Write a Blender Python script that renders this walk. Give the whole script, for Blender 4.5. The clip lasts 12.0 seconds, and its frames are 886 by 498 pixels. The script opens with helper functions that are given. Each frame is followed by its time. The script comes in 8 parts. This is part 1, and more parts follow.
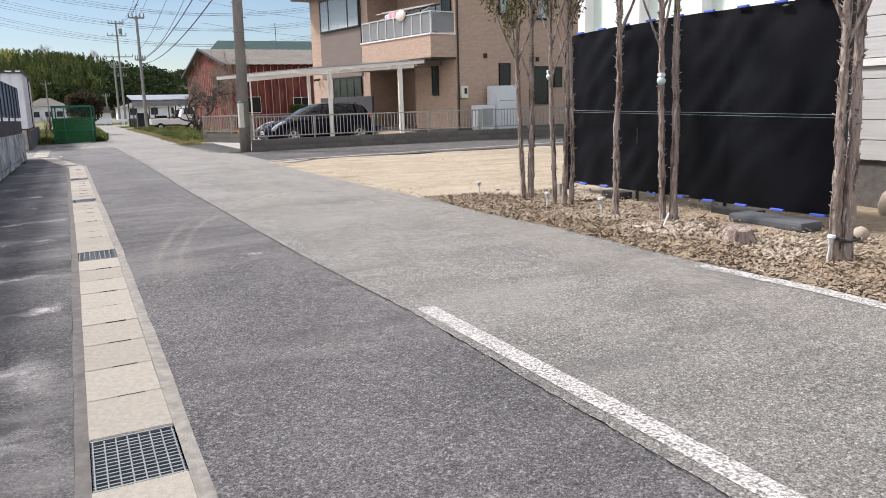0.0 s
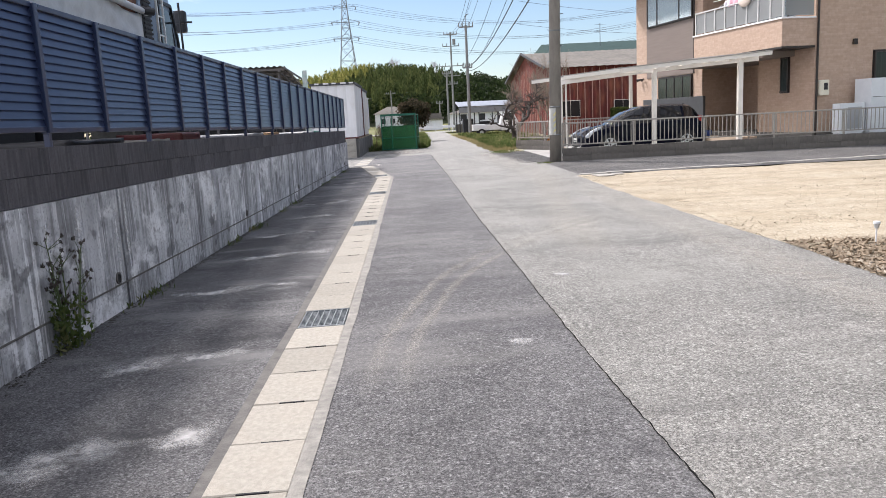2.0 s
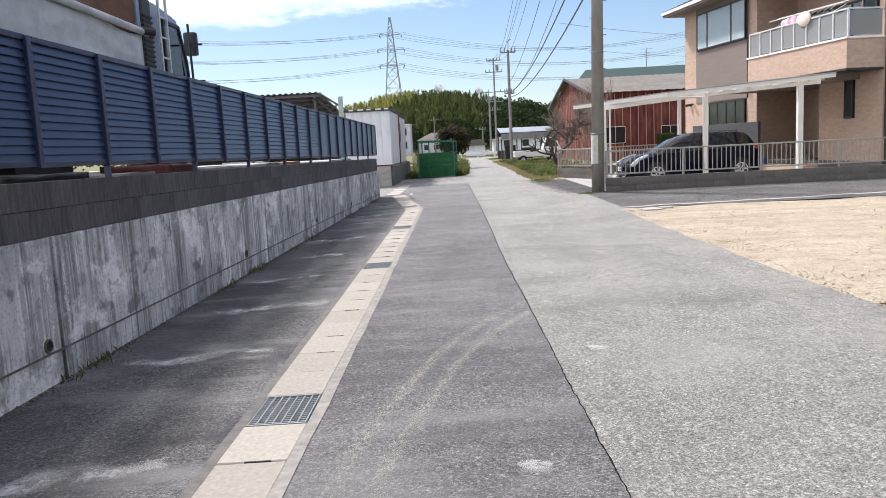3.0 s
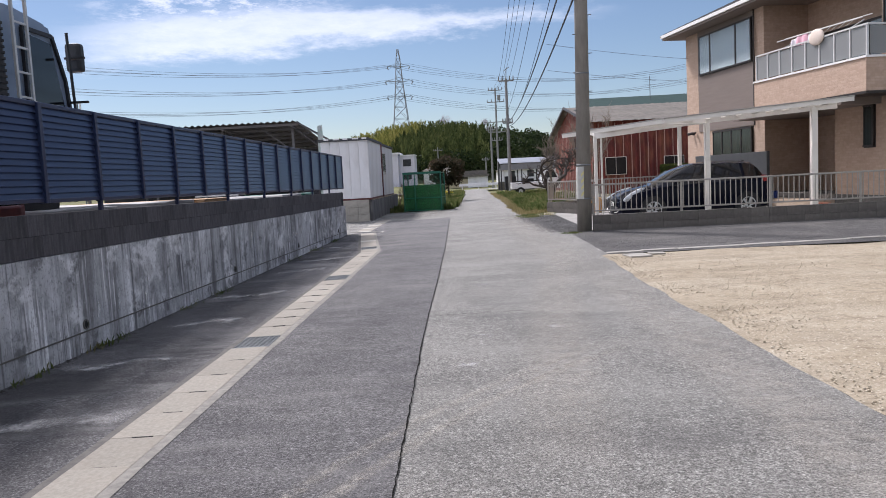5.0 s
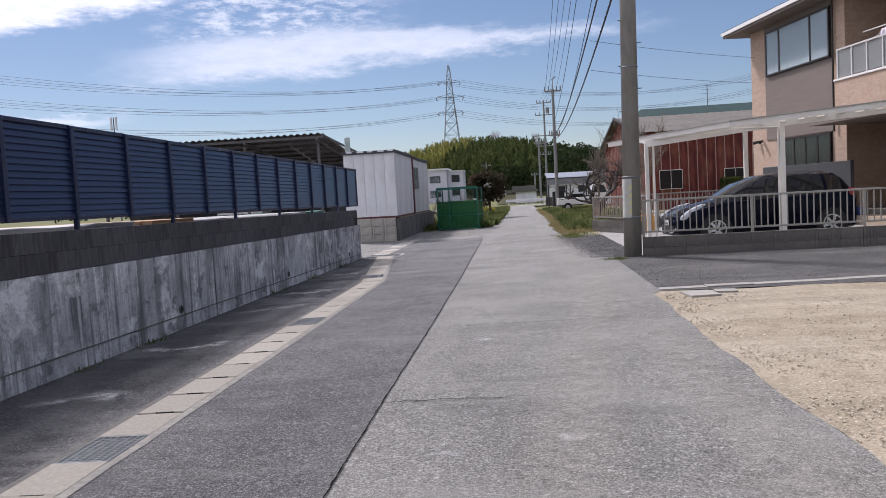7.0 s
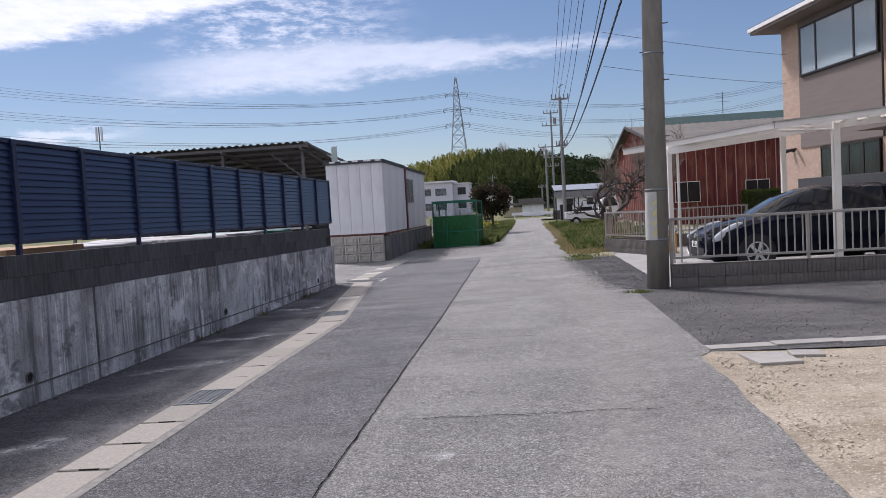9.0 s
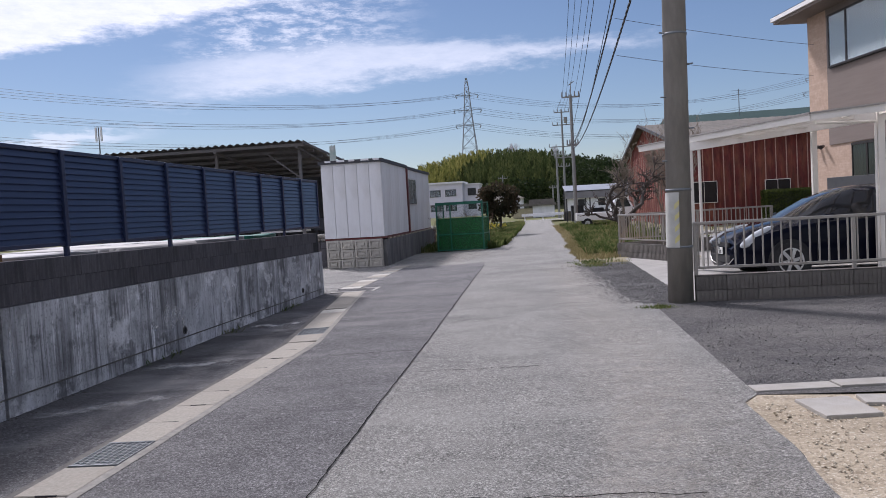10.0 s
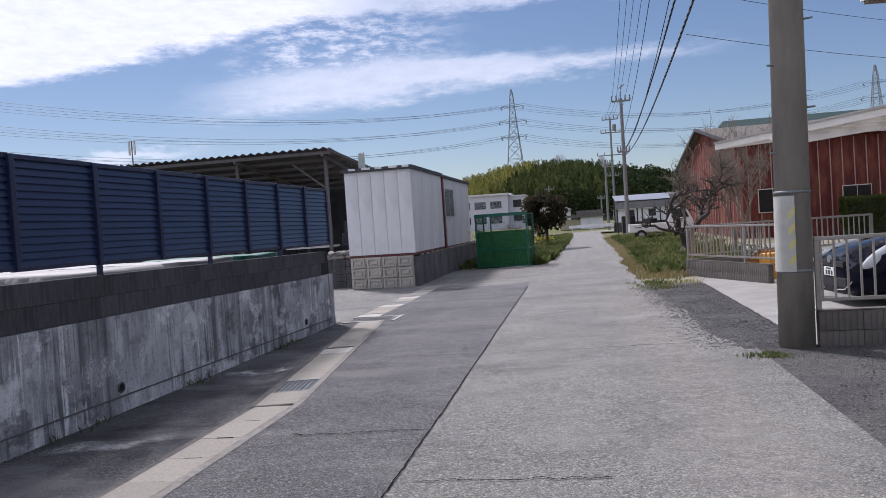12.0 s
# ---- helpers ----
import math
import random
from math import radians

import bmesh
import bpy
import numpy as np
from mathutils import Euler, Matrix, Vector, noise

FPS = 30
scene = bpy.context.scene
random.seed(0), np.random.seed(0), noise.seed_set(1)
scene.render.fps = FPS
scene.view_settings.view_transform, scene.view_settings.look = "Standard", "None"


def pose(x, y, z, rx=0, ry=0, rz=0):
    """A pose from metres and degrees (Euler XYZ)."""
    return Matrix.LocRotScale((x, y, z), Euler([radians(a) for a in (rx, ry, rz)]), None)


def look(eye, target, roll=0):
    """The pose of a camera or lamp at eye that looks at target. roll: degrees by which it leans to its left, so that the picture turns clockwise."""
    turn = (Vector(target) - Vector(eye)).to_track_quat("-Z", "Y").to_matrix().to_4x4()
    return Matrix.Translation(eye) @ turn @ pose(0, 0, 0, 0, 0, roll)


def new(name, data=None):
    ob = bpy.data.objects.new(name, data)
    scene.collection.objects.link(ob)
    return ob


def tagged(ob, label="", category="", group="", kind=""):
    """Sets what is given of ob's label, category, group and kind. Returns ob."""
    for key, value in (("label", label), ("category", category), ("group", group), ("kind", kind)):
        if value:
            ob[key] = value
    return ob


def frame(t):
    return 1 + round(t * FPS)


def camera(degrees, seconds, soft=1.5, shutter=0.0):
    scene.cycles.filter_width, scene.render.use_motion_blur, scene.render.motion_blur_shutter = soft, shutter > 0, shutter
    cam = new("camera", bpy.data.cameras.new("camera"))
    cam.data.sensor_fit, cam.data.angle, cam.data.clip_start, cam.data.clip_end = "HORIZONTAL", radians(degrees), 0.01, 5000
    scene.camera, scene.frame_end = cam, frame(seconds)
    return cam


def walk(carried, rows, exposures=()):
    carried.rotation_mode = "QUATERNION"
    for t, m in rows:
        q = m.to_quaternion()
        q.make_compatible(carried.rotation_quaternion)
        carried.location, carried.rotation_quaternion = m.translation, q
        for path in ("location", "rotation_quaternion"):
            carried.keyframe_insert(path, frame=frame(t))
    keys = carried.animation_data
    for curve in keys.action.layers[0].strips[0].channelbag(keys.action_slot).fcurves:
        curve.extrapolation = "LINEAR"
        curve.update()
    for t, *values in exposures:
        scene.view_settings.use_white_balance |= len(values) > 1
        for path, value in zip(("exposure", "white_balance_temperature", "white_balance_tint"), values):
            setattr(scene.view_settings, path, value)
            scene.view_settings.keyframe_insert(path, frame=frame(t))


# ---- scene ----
cam = camera(60.4, 12.0, soft=0.9)
PATH = [
    (0.0, (0.354, 0.061, 1.332), (1.197, 1.835, 0.957), -1.6),
    (0.5, (0.597, 0.682, 1.324), (1.248, 2.536, 0.952), -2.1),
    (1.0, (0.828, 1.299, 1.366), (1.253, 3.218, 0.998), -2.4),
    (1.5, (1.002, 1.97, 1.38), (1.189, 3.93, 1.025), -2.7),
    (2.0, (1.199, 2.635, 1.38), (1.255, 4.605, 1.043), -2.9),
    (2.5, (1.338, 3.282, 1.39), (1.318, 5.259, 1.093), -2.9),
    (3.0, (1.516, 3.977, 1.415), (1.461, 5.958, 1.149), -2.9),
    (3.5, (1.697, 4.667, 1.39), (1.632, 6.652, 1.166), -2.9),
    (5.5, (2.727, 7.1, 1.428), (2.638, 9.089, 1.247), -3.0),
    (6.0, (2.886, 7.798, 1.417), (2.733, 9.785, 1.252), -3.1),
    (6.5, (2.974, 8.52, 1.382), (2.777, 10.505, 1.241), -3.2),
    (7.0, (3.017, 9.228, 1.379), (2.808, 11.211, 1.241), -3.2),
    (9.0, (3.174, 12.069, 1.433), (2.946, 14.053, 1.328), -3.2),
    (9.5, (3.238, 12.791, 1.448), (3.0, 14.774, 1.348), -3.3),
    (10.0, (3.277, 13.498, 1.45), (3.02, 15.478, 1.349), -3.3),
    (10.5, (3.283, 14.154, 1.443), (3.002, 16.131, 1.35), -3.5),
    (11.0, (3.235, 14.795, 1.457), (2.917, 16.769, 1.377), -3.6),
    (11.5, (3.198, 15.474, 1.462), (2.854, 17.443, 1.395), -3.7),
    (12.0, (3.149, 16.093, 1.445), (2.774, 18.057, 1.384), -3.8),
]
walk(cam, [(t, look(eye, target, roll)) for t, eye, target, roll in PATH],
     exposures=[(0, 0.78, 6350, 15), (1.0, 0.84, 6320, 15), (1.6, 0.97, 6300, 15), (2.8, 1.02, 6250, 15), (3.7, 0.84, 6200, 16), (5.3, 0.46, 6100, 18), (6.0, 0.40, 6100, 19), (9.0, 0.27, 6000, 20), (12, 0.24, 5950, 20)])

# ---- light ----
SUN_EL, SUN_AZ = 50.0, -40.0        # degrees; azimuth from +y towards +x
world = bpy.data.worlds.new("sky_world")
scene.world = world
world.use_nodes = True
wt = world.node_tree
wt.nodes.clear()


def wn(kind, **kw):
    n = wt.nodes.new(kind)
    for k, v in kw.items():
        n.inputs[k].default_value = v
    return n


def wl(a, b):
    wt.links.new(a, b)


sky = wt.nodes.new("ShaderNodeTexSky")
sky.sky_type = "NISHITA"
sky.sun_disc = False
sky.sun_elevation = radians(SUN_EL)
sky.sun_rotation = radians(SUN_AZ)
sky.air_density, sky.dust_density, sky.ozone_density = 1.0, 0.25, 2.0
bg = wn("ShaderNodeBackground", Strength=0.062)
wo = wt.nodes.new("ShaderNodeOutputWorld")
tc = wt.nodes.new("ShaderNodeTexCoord")


def wmath(op, a, b=None, c=None):
    n = wt.nodes.new("ShaderNodeMath")
    n.operation = op
    for i, s in enumerate((a, b, c)):
        if s is None:
            continue
        if isinstance(s, (int, float)):
            n.inputs[i].default_value = s
        else:
            wl(s, n.inputs[i])
    return n.outputs[0]


sep = wt.nodes.new("ShaderNodeSeparateXYZ")
wl(tc.outputs["Generated"], sep.inputs[0])
az = wmath("ARCTAN2", sep.outputs[0], sep.outputs[1])
el = wmath("ARCSINE", sep.outputs[2])
# clouds: long streaks, stretched along the azimuth
comb = wt.nodes.new("ShaderNodeCombineXYZ")
wl(wmath("MULTIPLY", az, 3.0), comb.inputs[0])
wl(wmath("MULTIPLY", el, 10.0), comb.inputs[1])
n1 = wn("ShaderNodeTexNoise", Scale=2.2, Detail=9.0, Roughness=0.62, Distortion=0.4)
wl(comb.outputs[0], n1.inputs["Vector"])
comb2 = wt.nodes.new("ShaderNodeCombineXYZ")
wl(wmath("MULTIPLY", az, 14.0), comb2.inputs[0])
wl(wmath("MULTIPLY", el, 45.0), comb2.inputs[1])
n2 = wn("ShaderNodeTexNoise", Scale=2.0, Detail=6.0, Roughness=0.7)
wl(comb2.outputs[0], n2.inputs["Vector"])
wob = wmath("ADD", wmath("MULTIPLY", wmath("SUBTRACT", n1.outputs["Fac"], 0.5), 0.045), wmath("MULTIPLY", wmath("SUBTRACT", n2.outputs["Fac"], 0.5), 0.030))
ew = wmath("ADD", el, wob)


def step(src, lo, hi):
    """Smooth rise of src from lo to hi."""
    m = wt.nodes.new("ShaderNodeMapRange")
    m.interpolation_type = "SMOOTHSTEP"
    wl(src, m.inputs[0])
    m.inputs[1].default_value, m.inputs[2].default_value = lo, hi
    return m.outputs[0]


def mul(*a):
    out = a[0]
    for b in a[1:]:
        out = wmath("MULTIPLY", out, b)
    return out


azw = wmath("ADD", az, wmath("MULTIPLY", wob, 2.0))
# great bright bank, its lower edge climbing to the right; thins out past the lane
edge1 = wmath("ADD", wmath("MULTIPLY", wmath("MINIMUM", wmath("ADD", az, 0.33), 0.0), 0.23), 0.268)
bank = mul(step(wmath("SUBTRACT", ew, edge1), -0.004, 0.016), step(azw, 0.16, -0.02))
thin = wmath("SUBTRACT", 1.0, mul(step(azw, -0.36, -0.22), step(el, 0.36, 0.30), 0.45))
bank = mul(bank, thin)
# long streak, tapering to the right
mid2 = wmath("ADD", 0.1965, mul(wmath("MINIMUM", wmath("ADD", az, 0.1), 0.0), wmath("ADD", az, 0.1), -0.20))
half2 = wmath("MAXIMUM", wmath("SUBTRACT", 0.026, wmath("MULTIPLY", wmath("MAXIMUM", wmath("ADD", az, 0.25), 0.0), 0.062)), 0.004)
d2 = wmath("SUBTRACT", half2, wmath("ABSOLUTE", wmath("SUBTRACT", ew, mid2)))
streak = mul(step(d2, -0.010, 0.014), step(azw, -0.54, -0.36), step(azw, 0.22, 0.08), 0.62)
# mottled wisps between the two, a low streak, and an added cover overhead
wisp = mul(step(n2.outputs["Fac"], 0.40, 0.66), step(azw, -0.47, -0.36), step(azw, -0.10, -0.26), step(el, 0.17, 0.20), step(el, 0.30, 0.26), 0.62)
low = mul(step(wmath("ABSOLUTE", wmath("SUBTRACT", ew, wmath("ADD", 0.150, wmath("MULTIPLY", az, 0.075)))), 0.010, 0.002), step(azw, -0.80, -0.66), step(azw, -0.46, -0.56), 0.6)
# cloud above the view, unseen, added to raise the ambient light
over = mul(step(el, 0.42, 0.62), wmath("ADD", 0.30, wmath("MULTIPLY", n1.outputs["Fac"], 0.5)))
cl = wmath("MAXIMUM", wmath("MAXIMUM", bank, streak), wmath("MAXIMUM", wmath("MAXIMUM", wisp, low), over))
cl = wmath("MINIMUM", mul(cl, wmath("ADD", 0.6, wmath("MULTIPLY", n2.outputs["Fac"], 0.7))), 1.0)
mixc = wt.nodes.new("ShaderNodeMix")
mixc.data_type = "RGBA"
wl(cl, mixc.inputs[0])
wl(sky.outputs[0], mixc.inputs[6])
mixc.inputs[7].default_value = (13.4, 13.7, 14.4, 1)
wl(mixc.outputs[2], bg.inputs[0])
wl(bg.outputs[0], wo.inputs[0])

sun = new("sun", bpy.data.lights.new("sun", "SUN"))
sun.data.energy, sun.data.angle, sun.data.color = 3.7, radians(7.0), (1.0, 0.95, 0.88)
sd = Vector((math.sin(radians(SUN_AZ)) * math.cos(radians(SUN_EL)), math.cos(radians(SUN_AZ)) * math.cos(radians(SUN_EL)), math.sin(radians(SUN_EL))))
sun.matrix_world = look(sd * 60, (0, 0, 0))


# ---- materials ----
def mat(name, a, b=None, s=6.0, rough=0.8, bump=0.15, bs=60.0, metal=0.0, stain=None, ss=0.7, amt=0.5, spec=0.4, stretch=(1, 1, 1), rand=0.0, coat=0.0):
    """Two-scale noise material: a and b mix at scale s, stain at scale ss; stretch squeezes the pattern along an axis."""
    m = bpy.data.materials.new(name)
    m.use_nodes = True
    nt = m.node_tree
    p = nt.nodes["Principled BSDF"]
    p.inputs["Metallic"].default_value = metal
    p.inputs["Specular IOR Level"].default_value = spec
    p.inputs["Coat Weight"].default_value = coat
    t = nt.nodes.new("ShaderNodeTexCoord")
    mp = nt.nodes.new("ShaderNodeMapping")
    mp.inputs["Scale"].default_value = stretch
    nt.links.new(t.outputs["Object"], mp.inputs[0])

    def nz(scale, detail=5.0, rgh=0.6):
        n = nt.nodes.new("ShaderNodeTexNoise")
        n.inputs["Scale"].default_value, n.inputs["Detail"].default_value, n.inputs["Roughness"].default_value = scale, detail, rgh
        nt.links.new(mp.outputs[0], n.inputs["Vector"])
        return n.outputs["Fac"]

    def ramp(src, lo, hi):
        r = nt.nodes.new("ShaderNodeMapRange")
        nt.links.new(src, r.inputs[0])
        r.inputs[1].default_value, r.inputs[2].default_value = lo, hi
        return r.outputs[0]

    def mix(f, c1, c2):
        x = nt.nodes.new("ShaderNodeMix")
        x.data_type = "RGBA"
        for i, c in ((6, c1), (7, c2)):
            if isinstance(c, tuple):
                x.inputs[i].default_value = (*c, 1)
            else:
                nt.links.new(c, x.inputs[i])
        nt.links.new(f, x.inputs[0])
        return x.outputs[2]

    b = b or tuple(v * 0.82 for v in a)
    col = mix(ramp(nz(s), 0.34, 0.66), a, b)
    if stain:
        f = ramp(nz(ss, 6.0, 0.65), 0.45, 0.72)
        mm = nt.nodes.new("ShaderNodeMath")
        mm.operation = "MULTIPLY"
        mm.inputs[1].default_value = amt
        nt.links.new(f, mm.inputs[0])
        col = mix(mm.outputs[0], col, stain)
    if rand:
        oi = nt.nodes.new("ShaderNodeObjectInfo")
        hs = nt.nodes.new("ShaderNodeHueSaturation")
        nt.links.new(col, hs.inputs["Color"])
        r = nt.nodes.new("ShaderNodeMapRange")
        nt.links.new(oi.outputs["Random"], r.inputs[0])
        r.inputs[3].default_value, r.inputs[4].default_value = 1 - rand, 1 + rand
        nt.links.new(r.outputs[0], hs.inputs["Value"])
        col = hs.outputs[0]
    nt.links.new(col, p.inputs["Base Color"])
    r = nt.nodes.new("ShaderNodeMapRange")
    nt.links.new(nz(s * 2.3), r.inputs[0])
    r.inputs[3].default_value, r.inputs[4].default_value = max(rough - 0.12, 0.03), min(rough + 0.12, 1.0)
    nt.links.new(r.outputs[0], p.inputs["Roughness"])
    if bump:
        bp = nt.nodes.new("ShaderNodeBump")
        bp.inputs["Strength"].default_value = bump
        bp.inputs["Distance"].default_value = 0.02
        nt.links.new(nz(bs, 4.0), bp.inputs["Height"])
        nt.links.new(bp.outputs[0], p.inputs["Normal"])
    m["nodes_ready"] = True
    return m


def glass(name, tint=(0.9, 0.95, 0.95), rough=0.02, alpha=0.35):
    """Dark window glass that mirrors the sky and lets some of the inside through."""
    m = bpy.data.materials.new(name)
    m.use_nodes = True
    p = m.node_tree.nodes["Principled BSDF"]
    p.inputs["Base Color"].default_value = (*tint, 1)
    p.inputs["Roughness"].default_value = rough
    p.inputs["Transmission Weight"].default_value = alpha
    p.inputs["IOR"].default_value = 1.28
    p.inputs["Specular IOR Level"].default_value = 0.5
    return m


def layer(m, stretch, lo, hi, amount, col, scale=1.0, detail=7.0, shift=0.0, gate=0.0):
    """One more stain over a material: noise, squeezed by stretch, decides where it lies; a second noise of scale gate leaves it out in places."""
    nt = m.node_tree
    p = nt.nodes["Principled BSDF"]
    src = p.inputs["Base Color"].links[0].from_socket
    t = nt.nodes.new("ShaderNodeTexCoord")
    mp = nt.nodes.new("ShaderNodeMapping")
    mp.inputs["Scale"].default_value = stretch
    mp.inputs["Location"].default_value = (shift, shift * 1.7, shift * 0.6)
    nt.links.new(t.outputs["Object"], mp.inputs[0])
    n = nt.nodes.new("ShaderNodeTexNoise")
    n.inputs["Scale"].default_value, n.inputs["Detail"].default_value, n.inputs["Roughness"].default_value = scale, detail, 0.62
    nt.links.new(mp.outputs[0], n.inputs["Vector"])
    r = nt.nodes.new("ShaderNodeMapRange")
    nt.links.new(n.outputs["Fac"], r.inputs[0])
    r.inputs[1].default_value, r.inputs[2].default_value, r.inputs[4].default_value = lo, hi, amount
    fac = r.outputs[0]
    if gate:
        g = nt.nodes.new("ShaderNodeTexNoise")
        g.inputs["Scale"].default_value, g.inputs["Detail"].default_value = gate, 4.0
        off = nt.nodes.new("ShaderNodeMapping")
        off.inputs["Location"].default_value = (shift * 3.1, shift, shift * 2.3)
        nt.links.new(t.outputs["Object"], off.inputs[0])
        nt.links.new(off.outputs[0], g.inputs["Vector"])
        gr_ = nt.nodes.new("ShaderNodeMapRange")
        nt.links.new(g.outputs["Fac"], gr_.inputs[0])
        gr_.inputs[1].default_value, gr_.inputs[2].default_value = 0.42, 0.60
        ml = nt.nodes.new("ShaderNodeMath")
        ml.operation = "MULTIPLY"
        nt.links.new(fac, ml.inputs[0])
        nt.links.new(gr_.outputs[0], ml.inputs[1])
        fac = ml.outputs[0]
    x = nt.nodes.new("ShaderNodeMix")
    x.data_type = "RGBA"
    nt.links.new(fac, x.inputs[0])
    nt.links.new(src, x.inputs[6])
    x.inputs[7].default_value = (*col, 1)
    nt.links.new(x.outputs[2], p.inputs["Base Color"])


def asphalt(name, dark, light, spk, stain, ss, amt, warm=None):
    """Worn asphalt: pale grit in dark binder, with broad traffic wear."""
    m = mat(name, dark, light, s=1.1, rough=0.9, bump=0.9, bs=120.0, stain=stain, ss=ss, amt=amt, spec=0.25)
    nt = m.node_tree
    p = nt.nodes["Principled BSDF"]
    src = p.inputs["Base Color"].links[0].from_socket
    t = nt.nodes.new("ShaderNodeTexCoord")
    for scale, lo, hi, amount, c in ((62.0, 0.54, 0.66, 0.45, spk), (26.0, 0.52, 0.72, 0.25, spk), (34.0, 0.54, 0.72, 0.35, tuple(0.35 * v for v in dark)), (7.0, 0.54, 0.70, 0.22, tuple(0.4 * v for v in dark))):
        n = nt.nodes.new("ShaderNodeTexNoise")
        n.inputs["Scale"].default_value, n.inputs["Detail"].default_value = scale, 2.0
        nt.links.new(t.outputs["Object"], n.inputs["Vector"])
        r = nt.nodes.new("ShaderNodeMapRange")
        nt.links.new(n.outputs["Fac"], r.inputs[0])
        r.inputs[1].default_value, r.inputs[2].default_value, r.inputs[4].default_value = lo, hi, amount
        x = nt.nodes.new("ShaderNodeMix")
        x.data_type = "RGBA"
        nt.links.new(r.outputs[0], x.inputs[0])
        nt.links.new(src, x.inputs[6])
        x.inputs[7].default_value = (*c, 1)
        src = x.outputs[2]
    # stone by stone: every chip of the aggregate has its own shade, binder shows dark between
    for scale, most, lo, hi in ((170.0, 1.0, 0.50, 1.60), (95.0, 1.0, 0.70, 1.34)):
        v = nt.nodes.new("ShaderNodeTexVoronoi")
        v.inputs["Scale"].default_value = scale
        nt.links.new(t.outputs["Object"], v.inputs["Vector"])
        sx = nt.nodes.new("ShaderNodeSeparateColor")
        nt.links.new(v.outputs["Color"], sx.inputs[0])
        r = nt.nodes.new("ShaderNodeMapRange")
        nt.links.new(sx.outputs[0], r.inputs[0])
        r.inputs[3].default_value, r.inputs[4].default_value = lo, hi
        x = nt.nodes.new("ShaderNodeMix")
        x.data_type, x.blend_type = "RGBA", "MULTIPLY"
        x.inputs[0].default_value = most
        nt.links.new(src, x.inputs[6])
        nt.links.new(r.outputs[0], x.inputs[7])
        src = x.outputs[2]
    nt.links.new(src, p.inputs["Base Color"])
    return m


ASPH_L = asphalt("asphalt_left", (0.086, 0.0835, 0.0855), (0.127, 0.1235, 0.1255), (0.31, 0.305, 0.30), (0.182, 0.177, 0.172), 0.5, 0.45)
layer(ASPH_L, (0.35, 1.3, 1), 0.52, 0.68, 0.45, (0.25, 0.24, 0.23), shift=3)
layer(ASPH_L, (0.5, 1.6, 1), 0.54, 0.70, 0.5, (0.06, 0.057, 0.064), shift=11)
ASPH_R = asphalt("asphalt_right", (0.150, 0.1465, 0.138), (0.207, 0.202, 0.189), (0.445, 0.437, 0.405), (0.25, 0.237, 0.22), 0.45, 0.5)
layer(ASPH_R, (0.6, 0.9, 1), 0.50, 0.70, 0.5, (0.30, 0.294, 0.272), shift=5)
layer(ASPH_R, (0.4, 1.5, 1), 0.55, 0.70, 0.4, (0.085, 0.082, 0.084), shift=17)
ASPH_S = asphalt("asphalt_shoulder", (0.068, 0.066, 0.070), (0.108, 0.105, 0.108), (0.24, 0.24, 0.24), (0.20, 0.195, 0.19), 0.55, 0.4)
layer(ASPH_S, (0.55, 1.7, 1), 0.53, 0.66, 0.6, (0.24, 0.235, 0.23), shift=7)
layer(ASPH_S, (0.5, 1.1, 1), 0.52, 0.66, 0.65, (0.035, 0.034, 0.037), shift=23)
ASPH_D = asphalt("asphalt_drive", (0.055, 0.053, 0.054), (0.085, 0.082, 0.081), (0.21, 0.20, 0.19), (0.15, 0.14, 0.13), 0.6, 0.5)
layer(ASPH_D, (0.7, 1.6, 1), 0.52, 0.68, 0.5, (0.17, 0.16, 0.15), shift=4)
SAND = mat("sandy_soil", (0.37, 0.315, 0.235), (0.285, 0.24, 0.175), s=2.2, rough=0.95, bump=1.0, bs=38, stain=(0.42, 0.375, 0.30), ss=0.6, amt=0.6, spec=0.1)
layer(SAND, (0.25, 2.6, 1), 0.50, 0.66, 0.5, (0.215, 0.175, 0.125), shift=2)
layer(SAND, (1, 1, 1), 0.54, 0.64, 0.55, (0.175, 0.14, 0.10), scale=9.0, shift=6)
layer(SAND, (1, 1, 1), 0.55, 0.64, 0.7, (0.19, 0.155, 0.11), scale=30.0, shift=9)
layer(SAND, (1, 1, 1), 0.56, 0.64, 0.7, (0.56, 0.51, 0.43), scale=46.0, shift=13)
SOIL = mat("stony_soil", (0.30, 0.24, 0.17), (0.21, 0.165, 0.115), s=9, rough=0.95, bump=0.8, bs=45, stain=(0.42, 0.36, 0.28), ss=1.6, amt=0.7, spec=0.1)
FIELD = mat("field_ground", (0.14, 0.13, 0.06), (0.10, 0.12, 0.045), s=0.6, rough=0.95, bump=0.5, bs=12, stain=(0.22, 0.19, 0.12), ss=0.05, amt=0.6, spec=0.1)
YARD = mat("yard_concrete", (0.33, 0.32, 0.30), (0.27, 0.26, 0.245), s=3, rough=0.92, bump=0.3, bs=80, stain=(0.2, 0.19, 0.18), ss=0.6, amt=0.5, spec=0.2)
COVER = mat("cover_concrete", (0.345, 0.322, 0.28), (0.27, 0.25, 0.215), s=40, rough=0.95, bump=0.5, bs=140, stain=(0.34, 0.30, 0.25), ss=2.5, amt=0.55, spec=0.2, rand=0.10)
LIP = mat("lip_concrete", (0.15, 0.142, 0.132), (0.095, 0.09, 0.086), s=14, rough=0.95, bump=0.5, bs=110, stain=(0.16, 0.15, 0.14), ss=2.0, amt=0.5, spec=0.2)
